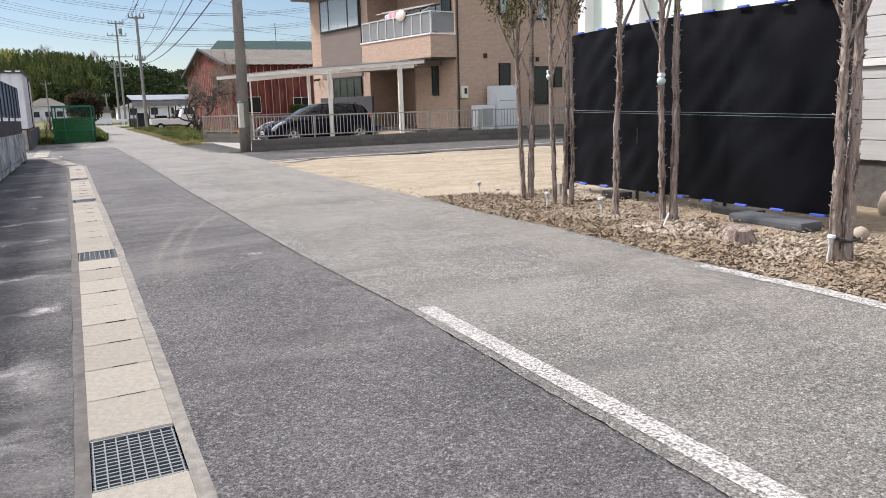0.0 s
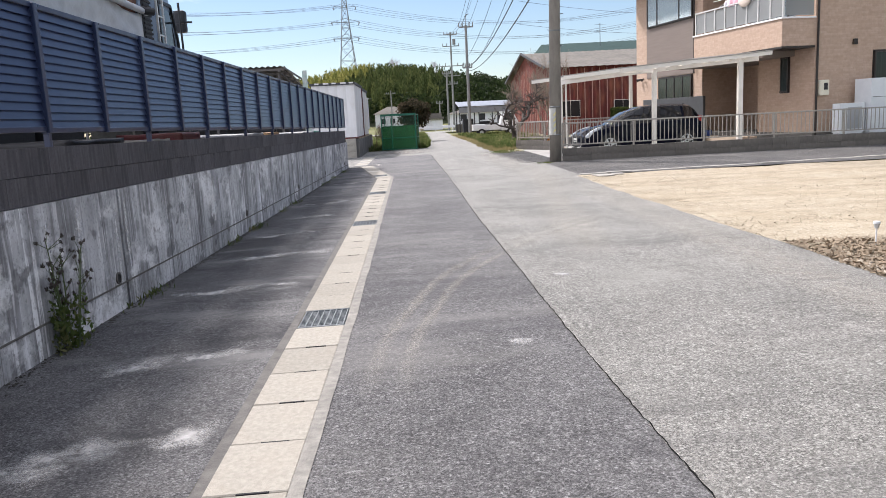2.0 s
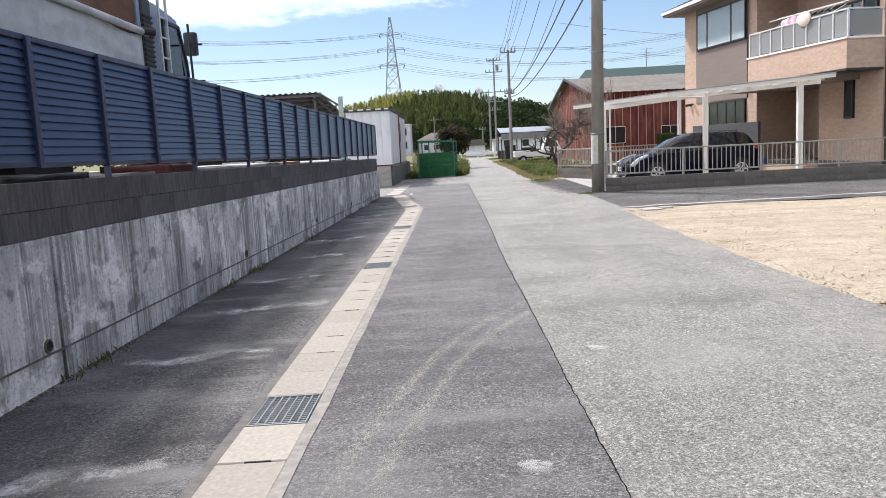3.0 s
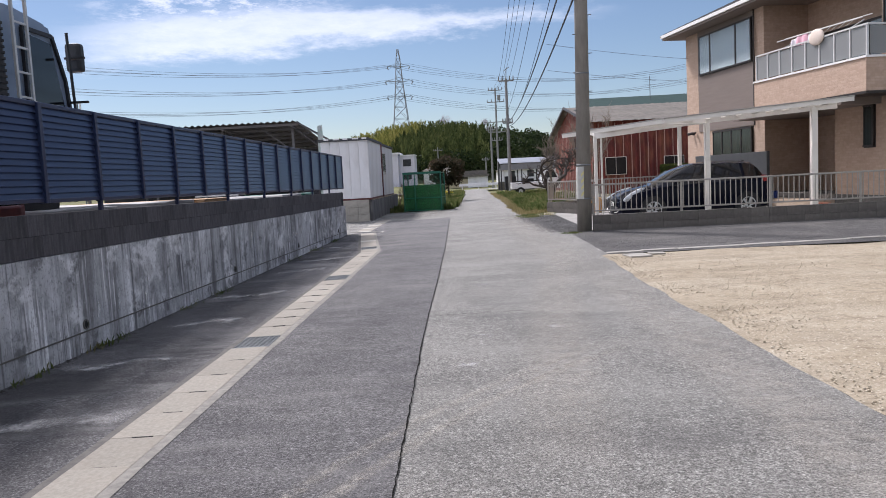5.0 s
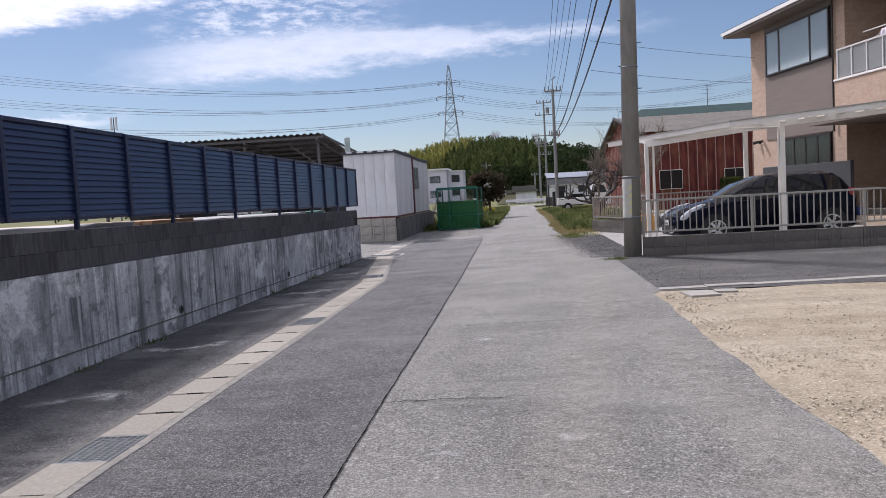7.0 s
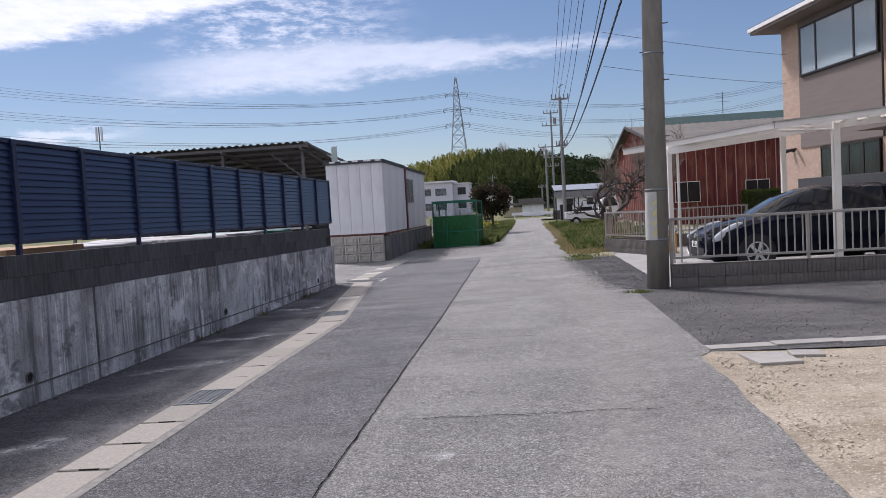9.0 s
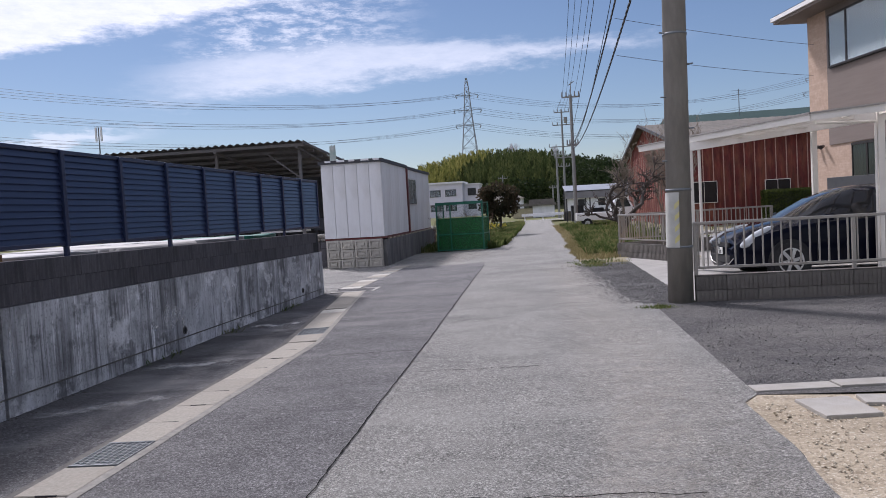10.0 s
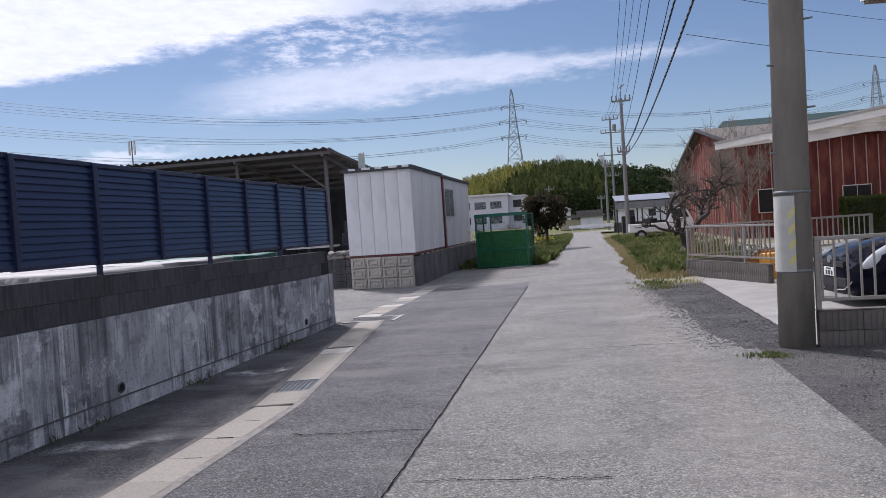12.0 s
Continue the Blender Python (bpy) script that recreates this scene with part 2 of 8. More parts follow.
LIPP = mat("pale_lip_concrete", (0.30, 0.285, 0.255), (0.20, 0.19, 0.175), s=18, rough=0.95, bump=0.6, bs=90, stain=(0.16, 0.15, 0.14), ss=3.0, amt=0.5, spec=0.2)
STEEL = mat("galvanised_steel", (0.21, 0.225, 0.235), (0.15, 0.165, 0.175), s=20, rough=0.6, bump=0.05, bs=60, metal=0.4)
# near-black: shade of hollows and gaps put into colour; also plain dark parts
DARK = mat("dark_void", (0.02, 0.02, 0.022), (0.012, 0.012, 0.014), s=5, rough=0.9, bump=0.0)
PAINT = mat("road_paint", (0.68, 0.67, 0.64), (0.5, 0.49, 0.46), s=22, rough=0.85, bump=0.4, bs=150, stain=(0.25, 0.24, 0.23), ss=9, amt=0.75)
CONC = mat("retaining_concrete", (0.60, 0.61, 0.64), (0.41, 0.415, 0.435), s=2.4, rough=0.92, bump=0.5, bs=34, stain=(0.17, 0.17, 0.175), ss=1.0, amt=0.7, spec=0.2, stretch=(1, 1.5, 0.7))
layer(CONC, (1, 3.2, 0.30), 0.48, 0.60, 0.62, (0.145, 0.145, 0.152), shift=6.75)
layer(CONC, (1, 9, 0.35), 0.50, 0.60, 0.75, (0.085, 0.085, 0.092), shift=1.7, gate=0.9)
layer(CONC, (1, 30, 0.5), 0.52, 0.60, 0.7, (0.07, 0.07, 0.076), shift=3.1, gate=1.3)
layer(CONC, (1, 15, 0.7), 0.54, 0.61, 0.9, (0.80, 0.805, 0.83), shift=7.2, gate=1.1)
layer(CONC, (1, 1.5, 2.0), 0.55, 0.62, 0.75, (0.76, 0.765, 0.785), shift=4.5)
layer(CONC, (1, 2.5, 3.0), 0.58, 0.64, 0.7, (0.10, 0.10, 0.105), shift=14.5)
layer(CONC, (1, 1, 1), 0.52, 0.62, 0.40, (0.16, 0.16, 0.165), scale=6.0, shift=12)
layer(CONC, (1, 1, 1), 0.54, 0.64, 0.45, (0.10, 0.10, 0.10), scale=38.0, shift=8)
BLOCK = mat("concrete_block", (0.122, 0.117, 0.127), (0.078, 0.075, 0.083), s=3, rough=0.95, bump=0.9, bs=15, stain=(0.05, 0.048, 0.052), ss=0.8, amt=0.7, spec=0.15, stretch=(2, 6, 0.6), rand=0.16)
layer(BLOCK, (1, 30, 0.8), 0.55, 0.66, 0.45, (0.25, 0.24, 0.24), shift=2)
layer(BLOCK, (1, 1, 1), 0.56, 0.64, 0.5, (0.045, 0.043, 0.046), scale=45.0, shift=5)
NAVY = mat("navy_aluminium", (0.020, 0.031, 0.078), (0.017, 0.026, 0.068), s=3, rough=0.32, bump=0.008, bs=30, metal=0.15, spec=0.6)
POLE = mat("pole_concrete", (0.29, 0.268, 0.237), (0.205, 0.19, 0.168), s=5, rough=0.85, bump=0.2, bs=70, stain=(0.12, 0.11, 0.10), ss=1.5, amt=0.5, stretch=(1, 1, 0.3))
WHITE = mat("white_panel", (0.74, 0.74, 0.75), (0.68, 0.68, 0.69), s=2.0, rough=0.5, bump=0.05, bs=25, stain=(0.55, 0.53, 0.51), ss=1.2, amt=0.35, stretch=(1, 1, 0.3))


# ---- helpers for meshes ----
def box(bm, x0, x1, y0, y1, z0, z1, bevel=0.0):
    r = bmesh.ops.create_cube(bm, size=1.0, matrix=Matrix.LocRotScale(((x0 + x1) / 2, (y0 + y1) / 2, (z0 + z1) / 2), None, (abs(x1 - x0), abs(y1 - y0), abs(z1 - z0))))
    if bevel:
        vs = set(r["verts"])
        bmesh.ops.bevel(bm, geom=[e for e in bm.edges if e.verts[0] in vs], offset=bevel, segments=2, affect="EDGES", profile=0.6)
    return r


def rod(bm, a, b, r0, r1=None, n=8):
    """A round bar from a to b."""
    a, b = Vector(a), Vector(b)
    d = b - a
    m = Matrix.Translation((a + b) / 2) @ d.to_track_quat("Z", "Y").to_matrix().to_4x4()
    return bmesh.ops.create_cone(bm, cap_ends=True, segments=n, radius1=r0, radius2=r0 if r1 is None else r1, depth=d.length, matrix=m)


def beam(bm, a, b, w, h):
    """A square bar from a to b, w wide and h high."""
    a, b = Vector(a), Vector(b)
    d = b - a
    m = Matrix.Translation((a + b) / 2) @ d.to_track_quat("X", "Z").to_matrix().to_4x4() @ Matrix.Diagonal((d.length, w, h, 1))
    return bmesh.ops.create_cube(bm, size=1.0, matrix=m)


def quad(bm, *pts):
    return bm.faces.new([bm.verts.new(p) for p in pts])


def ob_of(name, bm, material, smooth=False):
    me = bpy.data.meshes.new(name)
    bmesh.ops.recalc_face_normals(bm, faces=bm.faces)
    bm.to_mesh(me)
    bm.free()
    for m in (material if isinstance(material, (list, tuple)) else [material]):
        me.materials.append(m)
    if smooth:
        for f in me.polygons:
            f.use_smooth = True
    return new(name, me)


def part(name, bm, material, parent, label="", smooth=False):
    ob = ob_of(name, bm, material, smooth)
    ob.parent = parent
    if label:
        ob["label"] = label
    return ob


def thing(name, m, label, category, group="", kind=""):
    ob = new(name)
    ob.matrix_world = m
    return tagged(ob, label, category, group, kind)


def one(name, bm, material, label, category, group="", kind="", smooth=False):
    return tagged(ob_of(name, bm, material, smooth), label, category, group, kind)


def bx(*a, bevel=0.0):
    bm = bmesh.new()
    box(bm, *a, bevel=bevel)
    return bm


def piece(name, mesh, m, parent):
    ob = new(name, mesh)
    ob.parent = parent
    ob.matrix_basis = m
    return ob


def mesh_of(name, bm, material):
    me = bpy.data.meshes.new(name)
    bmesh.ops.recalc_face_normals(bm, faces=bm.faces)
    bm.to_mesh(me)
    bm.free()
    for m in (material if isinstance(material, (list, tuple)) else [material]):
        me.materials.append(m)
    return me


# ---- the lie of the land ----
def gz(x):
    """Height of the road's crossfall."""
    return 0.021 * (min(max(x, -1.6), 5.0) - 2.8)


def wx(y):
    """Face of the retaining wall."""
    return -1.42 + (y - 5) * 0.0146


def sag(y):
    return -0.0085 * (y - 8)


def gut(y):
    """Left and right edges of the gutter covers."""
    a = 0.272 - (0.001 if y < 8 else 0.0075) * (y - 8)
    return a, a + 0.345


def strip(name, left, right, y0, y1, material, label, category="road", dz=0.0, ny=60, nx=6, rough=0.0):
    """A ground strip between two edges given as functions of y."""
    bm = bmesh.new()
    rows = []
    for j in range(ny + 1):
        y = y0 + (y1 - y0) * j / ny
        a, b = left(y), right(y)
        row = []
        for i in range(nx + 1):
            x = a + (b - a) * i / nx
            k = rough * noise.noise((x * 1.3, y * 1.3, 3.0)) if 0 < i < nx or rough > 0.02 else 0
            row.append(bm.verts.new((x, y, gz(x) + dz + k)))
        rows.append(row)
    for j in range(ny):
        for i in range(nx):
            bm.faces.new((rows[j][i], rows[j][i + 1], rows[j + 1][i + 1], rows[j + 1][i]))
    return one(name, bm, material, label, category, kind="structure", smooth=True)


def wav(y, k, amp, seed):
    return amp * noise.noise((y * k, seed, 0.5))


def crack_x(y):
    knots = ((-20, 2.30), (4.6, 2.22), (7, 2.13), (10.5, 2.065), (13, 2.015), (17, 1.99), (22.3, 1.945), (28.9, 1.84), (32, 1.80), (40, 1.60))
    for (a, p), (b, q) in zip(knots, knots[1:]):
        if a <= y <= b:
            return p + (q - p) * (y - a) / (b - a) + wav(y, 0.5, 0.010, 1.0) + wav(y, 3.5, 0.004, 4.0)
    return 1.60


def edge_r(y):
    """Right edge of the road."""
    if y < 19:
        return 4.585 + 0.019 * max(0.0, 14 - y) + wav(y, 0.9, 0.05, 7.0) + wav(y, 4, 0.02, 9.0)
    if y < 24.5:
        return 4.72
    if y < 31:
        return 4.62 - 0.05 * (y - 24.5) + wav(y, 1.5, 0.10, 2.0)
    return 4.20 + max(0.0, 33 - y) * 0.05 + wav(y, 0.5, 0.12, 3.0)


def bend(y):
    """Centre of the gutter past its bend."""
    return 0.335 - 0.14 * (y - 22.35)


def edge_l(y):
    if y < 22.3:
        return gut(y)[1] + 0.06
    if y < 28.4:
        return bend(y) + 0.25
    if y < 36:
        return -0.50
    if y < 41:
        return -0.62 + 0.45 * (y - 36)
    return 1.63 + 0.27 * min(1.0, (y - 41) / 4) + wav(y, 0.6, 0.10, 5.0)


bm = bmesh.new()
quad(bm, (-1500, -900, -0.16), (1500, -900, -0.16), (1500, 2400, -0.16), (-1500, 2400, -0.16))
one("ground", bm, FIELD, "flat farm land with dry grass reaching the horizon", "ground", kind="structure")
strip("road_left", edge_l, crack_x, -14, 34, ASPH_L, "dark weathered asphalt lane with worn wheel tracks", ny=240)
strip("road_right", crack_x, edge_r, -14, 34, ASPH_R, "pale worn asphalt lane along a sandy lot", ny=240)
strip("road_far", edge_l, edge_r, 34, 86, ASPH_R, "pale worn asphalt lane between grass verges", ny=60)
strip("shoulder", lambda y: wx(y), lambda y: gut(y)[0] - 0.06 if y < 22.4 else bend(y) - 0.24, -14, 28.4, ASPH_S, "dark stained asphalt strip under the retaining wall", dz=0.0, ny=120)
strip("sandy_lot", edge_r, lambda y: 40.0, 8.4, 19.0, SAND, "bare pale sandy vacant lot", "ground", dz=-0.016, ny=100, nx=60, rough=0.03)
strip("planting_bed", edge_r, lambda y: 12.0, -14, 8.5, SOIL, "stony brown soil bed with bark and gravel", "ground", dz=-0.028, ny=110, nx=36, rough=0.06)
strip("drive", lambda y: 4.72, lambda y: 40.0, 19.0, 24.0, ASPH_D, "dark fresh asphalt drive beside the block wall", "road", dz=-0.004, ny=12, nx=12)
strip("house_yard", lambda y: 5.24, lambda y: 30.0, 24.0, 46.0, YARD, "pale concrete yard under the carport", "ground", dz=0.0, ny=20, nx=6)
strip("works_yard", lambda y: -30.0, lambda y: edge_l(y) if y < 28.4 else edge_l(y), 28.4, 41.0, ASPH_R, "worn asphalt works yard entrance", "ground", dz=-0.004, ny=20, nx=8)

bm = bmesh.new()
row = []
for k in range(331):
    y = -14 + 0.1 * k
    row.append((bm.verts.new((edge_r(y), y, gz(edge_r(y)))), bm.verts.new((edge_r(y) + 0.03 + wav(y, 6, 0.02, 2), y, gz(5) - 0.07))))
for a, b in zip(row, row[1:]):
    bm.faces.new((a[0], b[0], b[1], a[1]))
one("road_edge", bm, ASPH_D, "dark broken edge of the asphalt", "road", kind="structure")

# ---- retaining wall and fence ----
def wall_run(name, z0, z1, y0, y1, off, mtl, label, thick=0.15):
    bm = bmesh.new()
    n = 24
    vs = []
    for k in range(n + 1):
        y = y0 + (y1 - y0) * k / n
        x = wx(y) + off
        vs.append([bm.verts.new((xx, y, zz)) for xx, zz in ((x, z0(y)), (x, z1(y)), (x - thick, z1(y)), (x - thick, z0(y)))])
    for k in range(n):
        for i in range(4):
            bm.faces.new((vs[k][i], vs[k][(i + 1) % 4], vs[k + 1][(i + 1) % 4], vs[k + 1][i]))
    bm.faces.new(vs[0]), bm.faces.new(vs[-1])
    return one(name, bm, mtl, label, "wall", kind="structure")


TOPC = lambda y: 0.94 + sag(y)
TOPB = lambda y: 1.325 + sag(y)
for y0, y1 in ((-14, -0.845), (-0.805, 9.165), (9.205, 19.24), (19.28, 28.25)):
    wall_run("retaining_wall", lambda y: -0.4, TOPC, y0, y1, 0.0, CONC, "grey concrete retaining wall with dark rain streaks")
wall_run("joint_filler", lambda y: -0.4, lambda y: TOPC(y) - 0.004, -13.9, 28.2, -0.06, DARK, "dark joint filler between concrete wall bays", thick=0.1)
bm = bmesh.new()
box(bm, -30, -1.86, -14, 28.2, -0.2, 0.95)
one("raised_yard", bm, YARD, "raised concrete works yard behind the wall", "ground", kind="structure")
# form line and weep holes
bm = bmesh.new()
for k in range(42):
    ya, yb = -13.9 + k, -12.9 + k
    if yb > 28.2:
        break
    beam(bm, (wx(ya), ya, 0.14 + sag(ya) * 0.6), (wx(yb), yb, 0.14 + sag(yb) * 0.6), 0.012, 0.014)
one("form_line", bm, LIP, "cast ridge along the foot of the retaining wall", "trim", kind="structure")
for y in (-0.1, 4.4, 9.0, 13.65, 18.2, 22.4, 26.95):
    t = thing("weep_hole", pose(wx(y), y, 0.20 + sag(y) * 0.4, 0, 90, 0), "short grey drain pipe end in the retaining wall", "drain pipe", "weep holes")
    bm = bmesh.new()
    rod(bm, (0, 0, -0.05), (0, 0, 0.004), 0.040, None, 14)
    # solid dark plug, the pipe's shaded inside put into its colour
    part("hole", bm, DARK, t)
    bm = bmesh.new()
    for k in range(14):
        p, q = 2 * math.pi * k / 14, 2 * math.pi * (k + 1) / 14
        for r0, r1, z0, z1 in ((0.038, 0.050, 0.012, 0.012), (0.050, 0.050, 0.012, -0.03)):
            quad(bm, (r0 * math.cos(p), r0 * math.sin(p), z0), (r0 * math.cos(q), r0 * math.sin(q), z0), (r1 * math.cos(q), r1 * math.sin(q), z1), (r1 * math.cos(p), r1 * math.sin(p), z1))
    part("pipe_rim", bm, LIP, t)


def wall_drip(y, z0, z1, w, lean):
    """A thin lime run on the wall's face, thinning out at its ends."""
    bm = bmesh.new()
    fade = bm.verts.layers.float.new("fade")
    rows_ = []
    for j in range(13):
        f = j / 12
        ww = 1.7 * w * (0.4 + 0.6 * math.sin(math.pi * f)) * (1 + 0.5 * noise.noise((y, f * 5, 1)))
        row = []
        for i in range(3):
            yy = y + lean * f + ww * (i / 2 - 0.5) + 0.012 * noise.noise((y * 3, f * 4, 2))
            v = bm.verts.new((wx(yy) + 0.004, yy, z0 + (z1 - z0) * f))
            v[fade] = 0.0 if j in (0, 12) else 1.0 if i == 1 else 0.25
            row.append(v)
        rows_.append(row)
    for a_, b_ in zip(rows_, rows_[1:]):
        for i in range(2):
            bm.faces.new((a_[i], a_[i + 1], b_[i + 1], b_[i]))
    one("lime_drip", bm, DRIP, "white lime run on the concrete wall", "stain", kind="structure")


def fence_panel(y, w):
    zb, zt = 1.42 - 0.0088 * (y - 8), 2.315 - 0.0065 * (y - 8)
    x = wx(y) - 0.05
    t = thing("louver_fence", pose(x, y, 0), "navy aluminium louver fence panel on the block wall", "fence", "louver fence panels")
    part("top_rail", bx(-0.035, 0.03, 0, w, zt - 0.04, zt, bevel=0.006), NAVY, t)
    part("bottom_rail", bx(-0.035, 0.03, 0, w, zb, zb + 0.04, bevel=0.006), NAVY, t)
    part("post", bx(-0.035, 0.036, -0.028, 0.028, zb - 0.0, zt, bevel=0.006), NAVY, t)
    n = 14
    bm0 = bmesh.new()
    quad(bm0, (0.026, 0.0, -0.030), (0.026, w, -0.030), (0.006, w, 0.040), (0.006, 0.0, 0.040))
    quad(bm0, (0.026, 0.0, -0.030), (0.026, w, -0.030), (0.022, w, -0.032), (0.022, 0.0, -0.032))
    quad(bm0, (0.022, 0.0, -0.032), (0.022, w, -0.032), (0.002, w, 0.038), (0.002, 0.0, 0.038))
    me = mesh_of("slat", bm0, NAVY)
    for k in range(n):
        piece("slat", me, pose(0, 0, zb + 0.035 + (zt - zb - 0.075) * (k + 0.45) / n), t)
    return t


SP = 1.005
for k in range(-17, 20):
    y = 8.23 + SP * k
    p = fence_panel(y, SP)
    if k % 2 == 0:
        part("leg", bx(-0.02, 0.02, -0.02, 0.02, TOPB(y) - 0.01, 1.44 - 0.0088 * (y - 8)), NAVY, p)
    if k == 19:
        part("end_post", bx(-0.035, 0.036, SP - 0.028, SP + 0.028, 1.42 - 0.0088 * (y - 8), 2.315 - 0.0065 * (y - 8), bevel=0.006), NAVY, p)

# ---- utility pole by the drive ----
t = thing("utility_pole", pose(5.10, 24.02, 0.03, 0, 0.9, 0), "tall round grey concrete utility pole with step bolts", "utility pole")
bm = bmesh.new()
rod(bm, (0, 0, -0.2), (0, 0, 12.5), 0.168, 0.115, 24)
part("shaft", bm, POLE, t, smooth=True)
bm = bmesh.new()
for k in range(24):
    a, b = radians(78 + 184 * k / 24), radians(78 + 184 * (k + 1) / 24)
    for r0, r1 in ((0.1725, 0.1695),):
        quad(bm, (r0 * math.cos(a), r0 * math.sin(a), 0.75), (r0 * math.cos(b), r0 * math.sin(b), 0.75), (r1 * math.cos(b), r1 * math.sin(b), 1.48), (r1 * math.cos(a), r1 * math.sin(a), 1.48))
SLEEVE = mat("faded_white_plastic", (0.50, 0.50, 0.47), (0.43, 0.43, 0.40), s=5, rough=0.75, bump=0.1, bs=40, stain=(0.34, 0.32, 0.27), ss=3, amt=0.5, spec=0.2)
part("sign_sleeve", bm, SLEEVE, t, "white plastic sleeve with faded yellow stripes", smooth=True)
for z in (0.74, 1.50, 3.55):
    bm = bmesh.new()
    rod(bm, (0, 0, z), (0, 0, z + 0.03), 0.174 - 0.0042 * z, None, 24)
    part("band", bm, STEEL, t, smooth=True)

for k in range(26):
    bm = bmesh.new()
    z = 1.9 + 0.42 * k
    sgn = 1 if k % 2 else -1
    rod(bm, (sgn * 0.14, -0.06, z), (sgn * 0.21, -0.10, z), 0.010, None, 6)
    part("step_bolt", bm, STEEL, t)
FADED = mat("faded_yellow", (0.58, 0.52, 0.16), (0.55, 0.51, 0.30), s=20, rough=0.7, bump=0)
for k in range(4):
    bm = bmesh.new()
    z = 0.80 + 0.15 * k
    for j in range(5):
        a0, r = radians(242 + 4 * j), 0.1745
        a1 = a0 + radians(4)
        quad(bm, (r * math.cos(a0), r * math.sin(a0), z + 0.012 * j), (r * math.cos(a1), r * math.sin(a1), z + 0.012 * (j + 1)), (r * math.cos(a1), r * math.sin(a1), z + 0.012 * (j + 1) + 0.07), (r * math.cos(a0), r * math.sin(a0), z + 0.012 * j + 0.07))
    part("stripe", bm, FADED, t, "faded yellow diagonal stripe")

# ---- gutter with covers and gratings ----
def lip_strip(name, f0, f1, y0, y1, dz, mtl, label):
    return strip(name, f0, f1, y0, y1, mtl, label, "gutter", dz=dz, ny=80, nx=2)


lip_strip("gutter_lip", lambda y: gut(y)[0] - 0.06 + wav(y, 4, 0.008, 6), lambda y: gut(y)[0], -14, 22.4, 0.004, LIP, "dark mossy concrete lip of the gutter")
lip_strip("gutter_lip", lambda y: gut(y)[1], lambda y: gut(y)[1] + 0.07 + wav(y, 5, 0.012, 3), -14, 22.3, 0.004, LIPP, "rough concrete lip of the gutter along the road")
lip_strip("gutter_lip", lambda y: bend(y) - 0.25, lambda y: bend(y) - 0.18, 22.3, 28.4, 0.004, LIP, "concrete lip of the bent gutter")
lip_strip("gutter_lip", lambda y: bend(y) + 0.18, lambda y: bend(y) + 0.25, 22.3, 28.4, 0.004, LIPP, "concrete lip of the bent gutter")
# shallow near-black bed; the channel's shaded depth is in its colour
lip_strip("gutter_bed", lambda y: gut(y)[0] - 0.02, lambda y: gut(y)[1] + 0.02, -14, 22.4, -0.07, DARK, "dark gutter bed below the covers, shade put into its colour")
lip_strip("gutter_bed", lambda y: bend(y) - 0.2, lambda y: bend(y) + 0.2, 22.3, 28.4, -0.07, DARK, "dark gutter bed below the covers, shade put into its colour")
lip_strip("gutter_lip", lambda y: -0.98, lambda y: -0.50, 28.4, 35.2, -0.004, LIPP, "worn concrete bed of the gutter across the yard entrance")

bm = bmesh.new()
box(bm, -0.176, 0.176, 0.004, 0.494, -0.06, 0.006)
box(bm, -0.07, 0.07, -0.001, 0.012, -0.01, 0.0)
bmesh.ops.bevel(bm, geom=[e for e in bm.edges], offset=0.006, segments=1, affect="EDGES")
COVER_ME = mesh_of("cover", bm, COVER)
# hand slots are thin dark bars, the hollow's shade only colour
SLOT_ME = mesh_of("hand_slot", bx(-0.035, 0.095, -0.004, 0.007, 0.0, 0.0075), DARK)
bm = bmesh.new()
for k in range(8):
    x = -0.16 + 0.32 * k / 7
    box(bm, x - 0.003, x + 0.003, 0.0, 0.49, -0.03, 0.006)
for k in range(15):
    y = 0.01 + 0.47 * k / 14
    box(bm, -0.168, 0.168, y - 0.0045, y + 0.0045, -0.03, 0.003)
box(bm, -0.17, 0.17, 0.0, 0.012, -0.03, 0.008), box(bm, -0.17, 0.17, 0.478, 0.49, -0.03, 0.008)
GRATE_ME = mesh_of("grating", bm, STEEL)
gt = thing("gutter", pose(0, 0, 0), "roadside gutter closed by concrete covers and steel gratings", "gutter", kind="structure")
marks = [-6.95, -1.97, 2.98, 7.95, 13.30, 17.95, 22.35]
for a, b in zip(marks, marks[1:]):
    n = round((b - a - 0.5) / 0.5)
    ys = [a] + [a + 0.5 + (b - a - 0.5) * k / n for k in range(n)]
    for k, y in enumerate(ys):
        c = sum(gut(y + 0.25)) / 2
        m = pose(c, y, gz(c) + random.uniform(-0.002, 0.002), 0, -1.2, (0.1 if y < 8 else 0.45) + random.uniform(-0.25, 0.25))
        piece("grating" if k == 0 else "cover", GRATE_ME if k == 0 else COVER_ME, m, gt)
        if k > 1:
            piece("hand_slot", SLOT_ME, m, gt)
PATCH_ME = mesh_of("patch_slab", bx(-0.18, 0.18, 0.004, 0.37, -0.05, 0.009, bevel=0.006), mat("new_concrete", (0.44, 0.42, 0.375), (0.36, 0.34, 0.30), s=12, rough=0.9, bump=0.3, bs=80))
for k in range(11):
    y = 22.42 + 0.535 * k
    c = bend(y)
    nm, me = ("grating", GRATE_ME) if k == 1 else ("patch_slab", PATCH_ME) if k == 5 else ("cover", COVER_ME)
    piece(nm, me, pose(c, y, gz(c), 0, -1.2, 8.0) @ Matrix.Diagonal((1.05, 1.09, 1, 1)), gt)
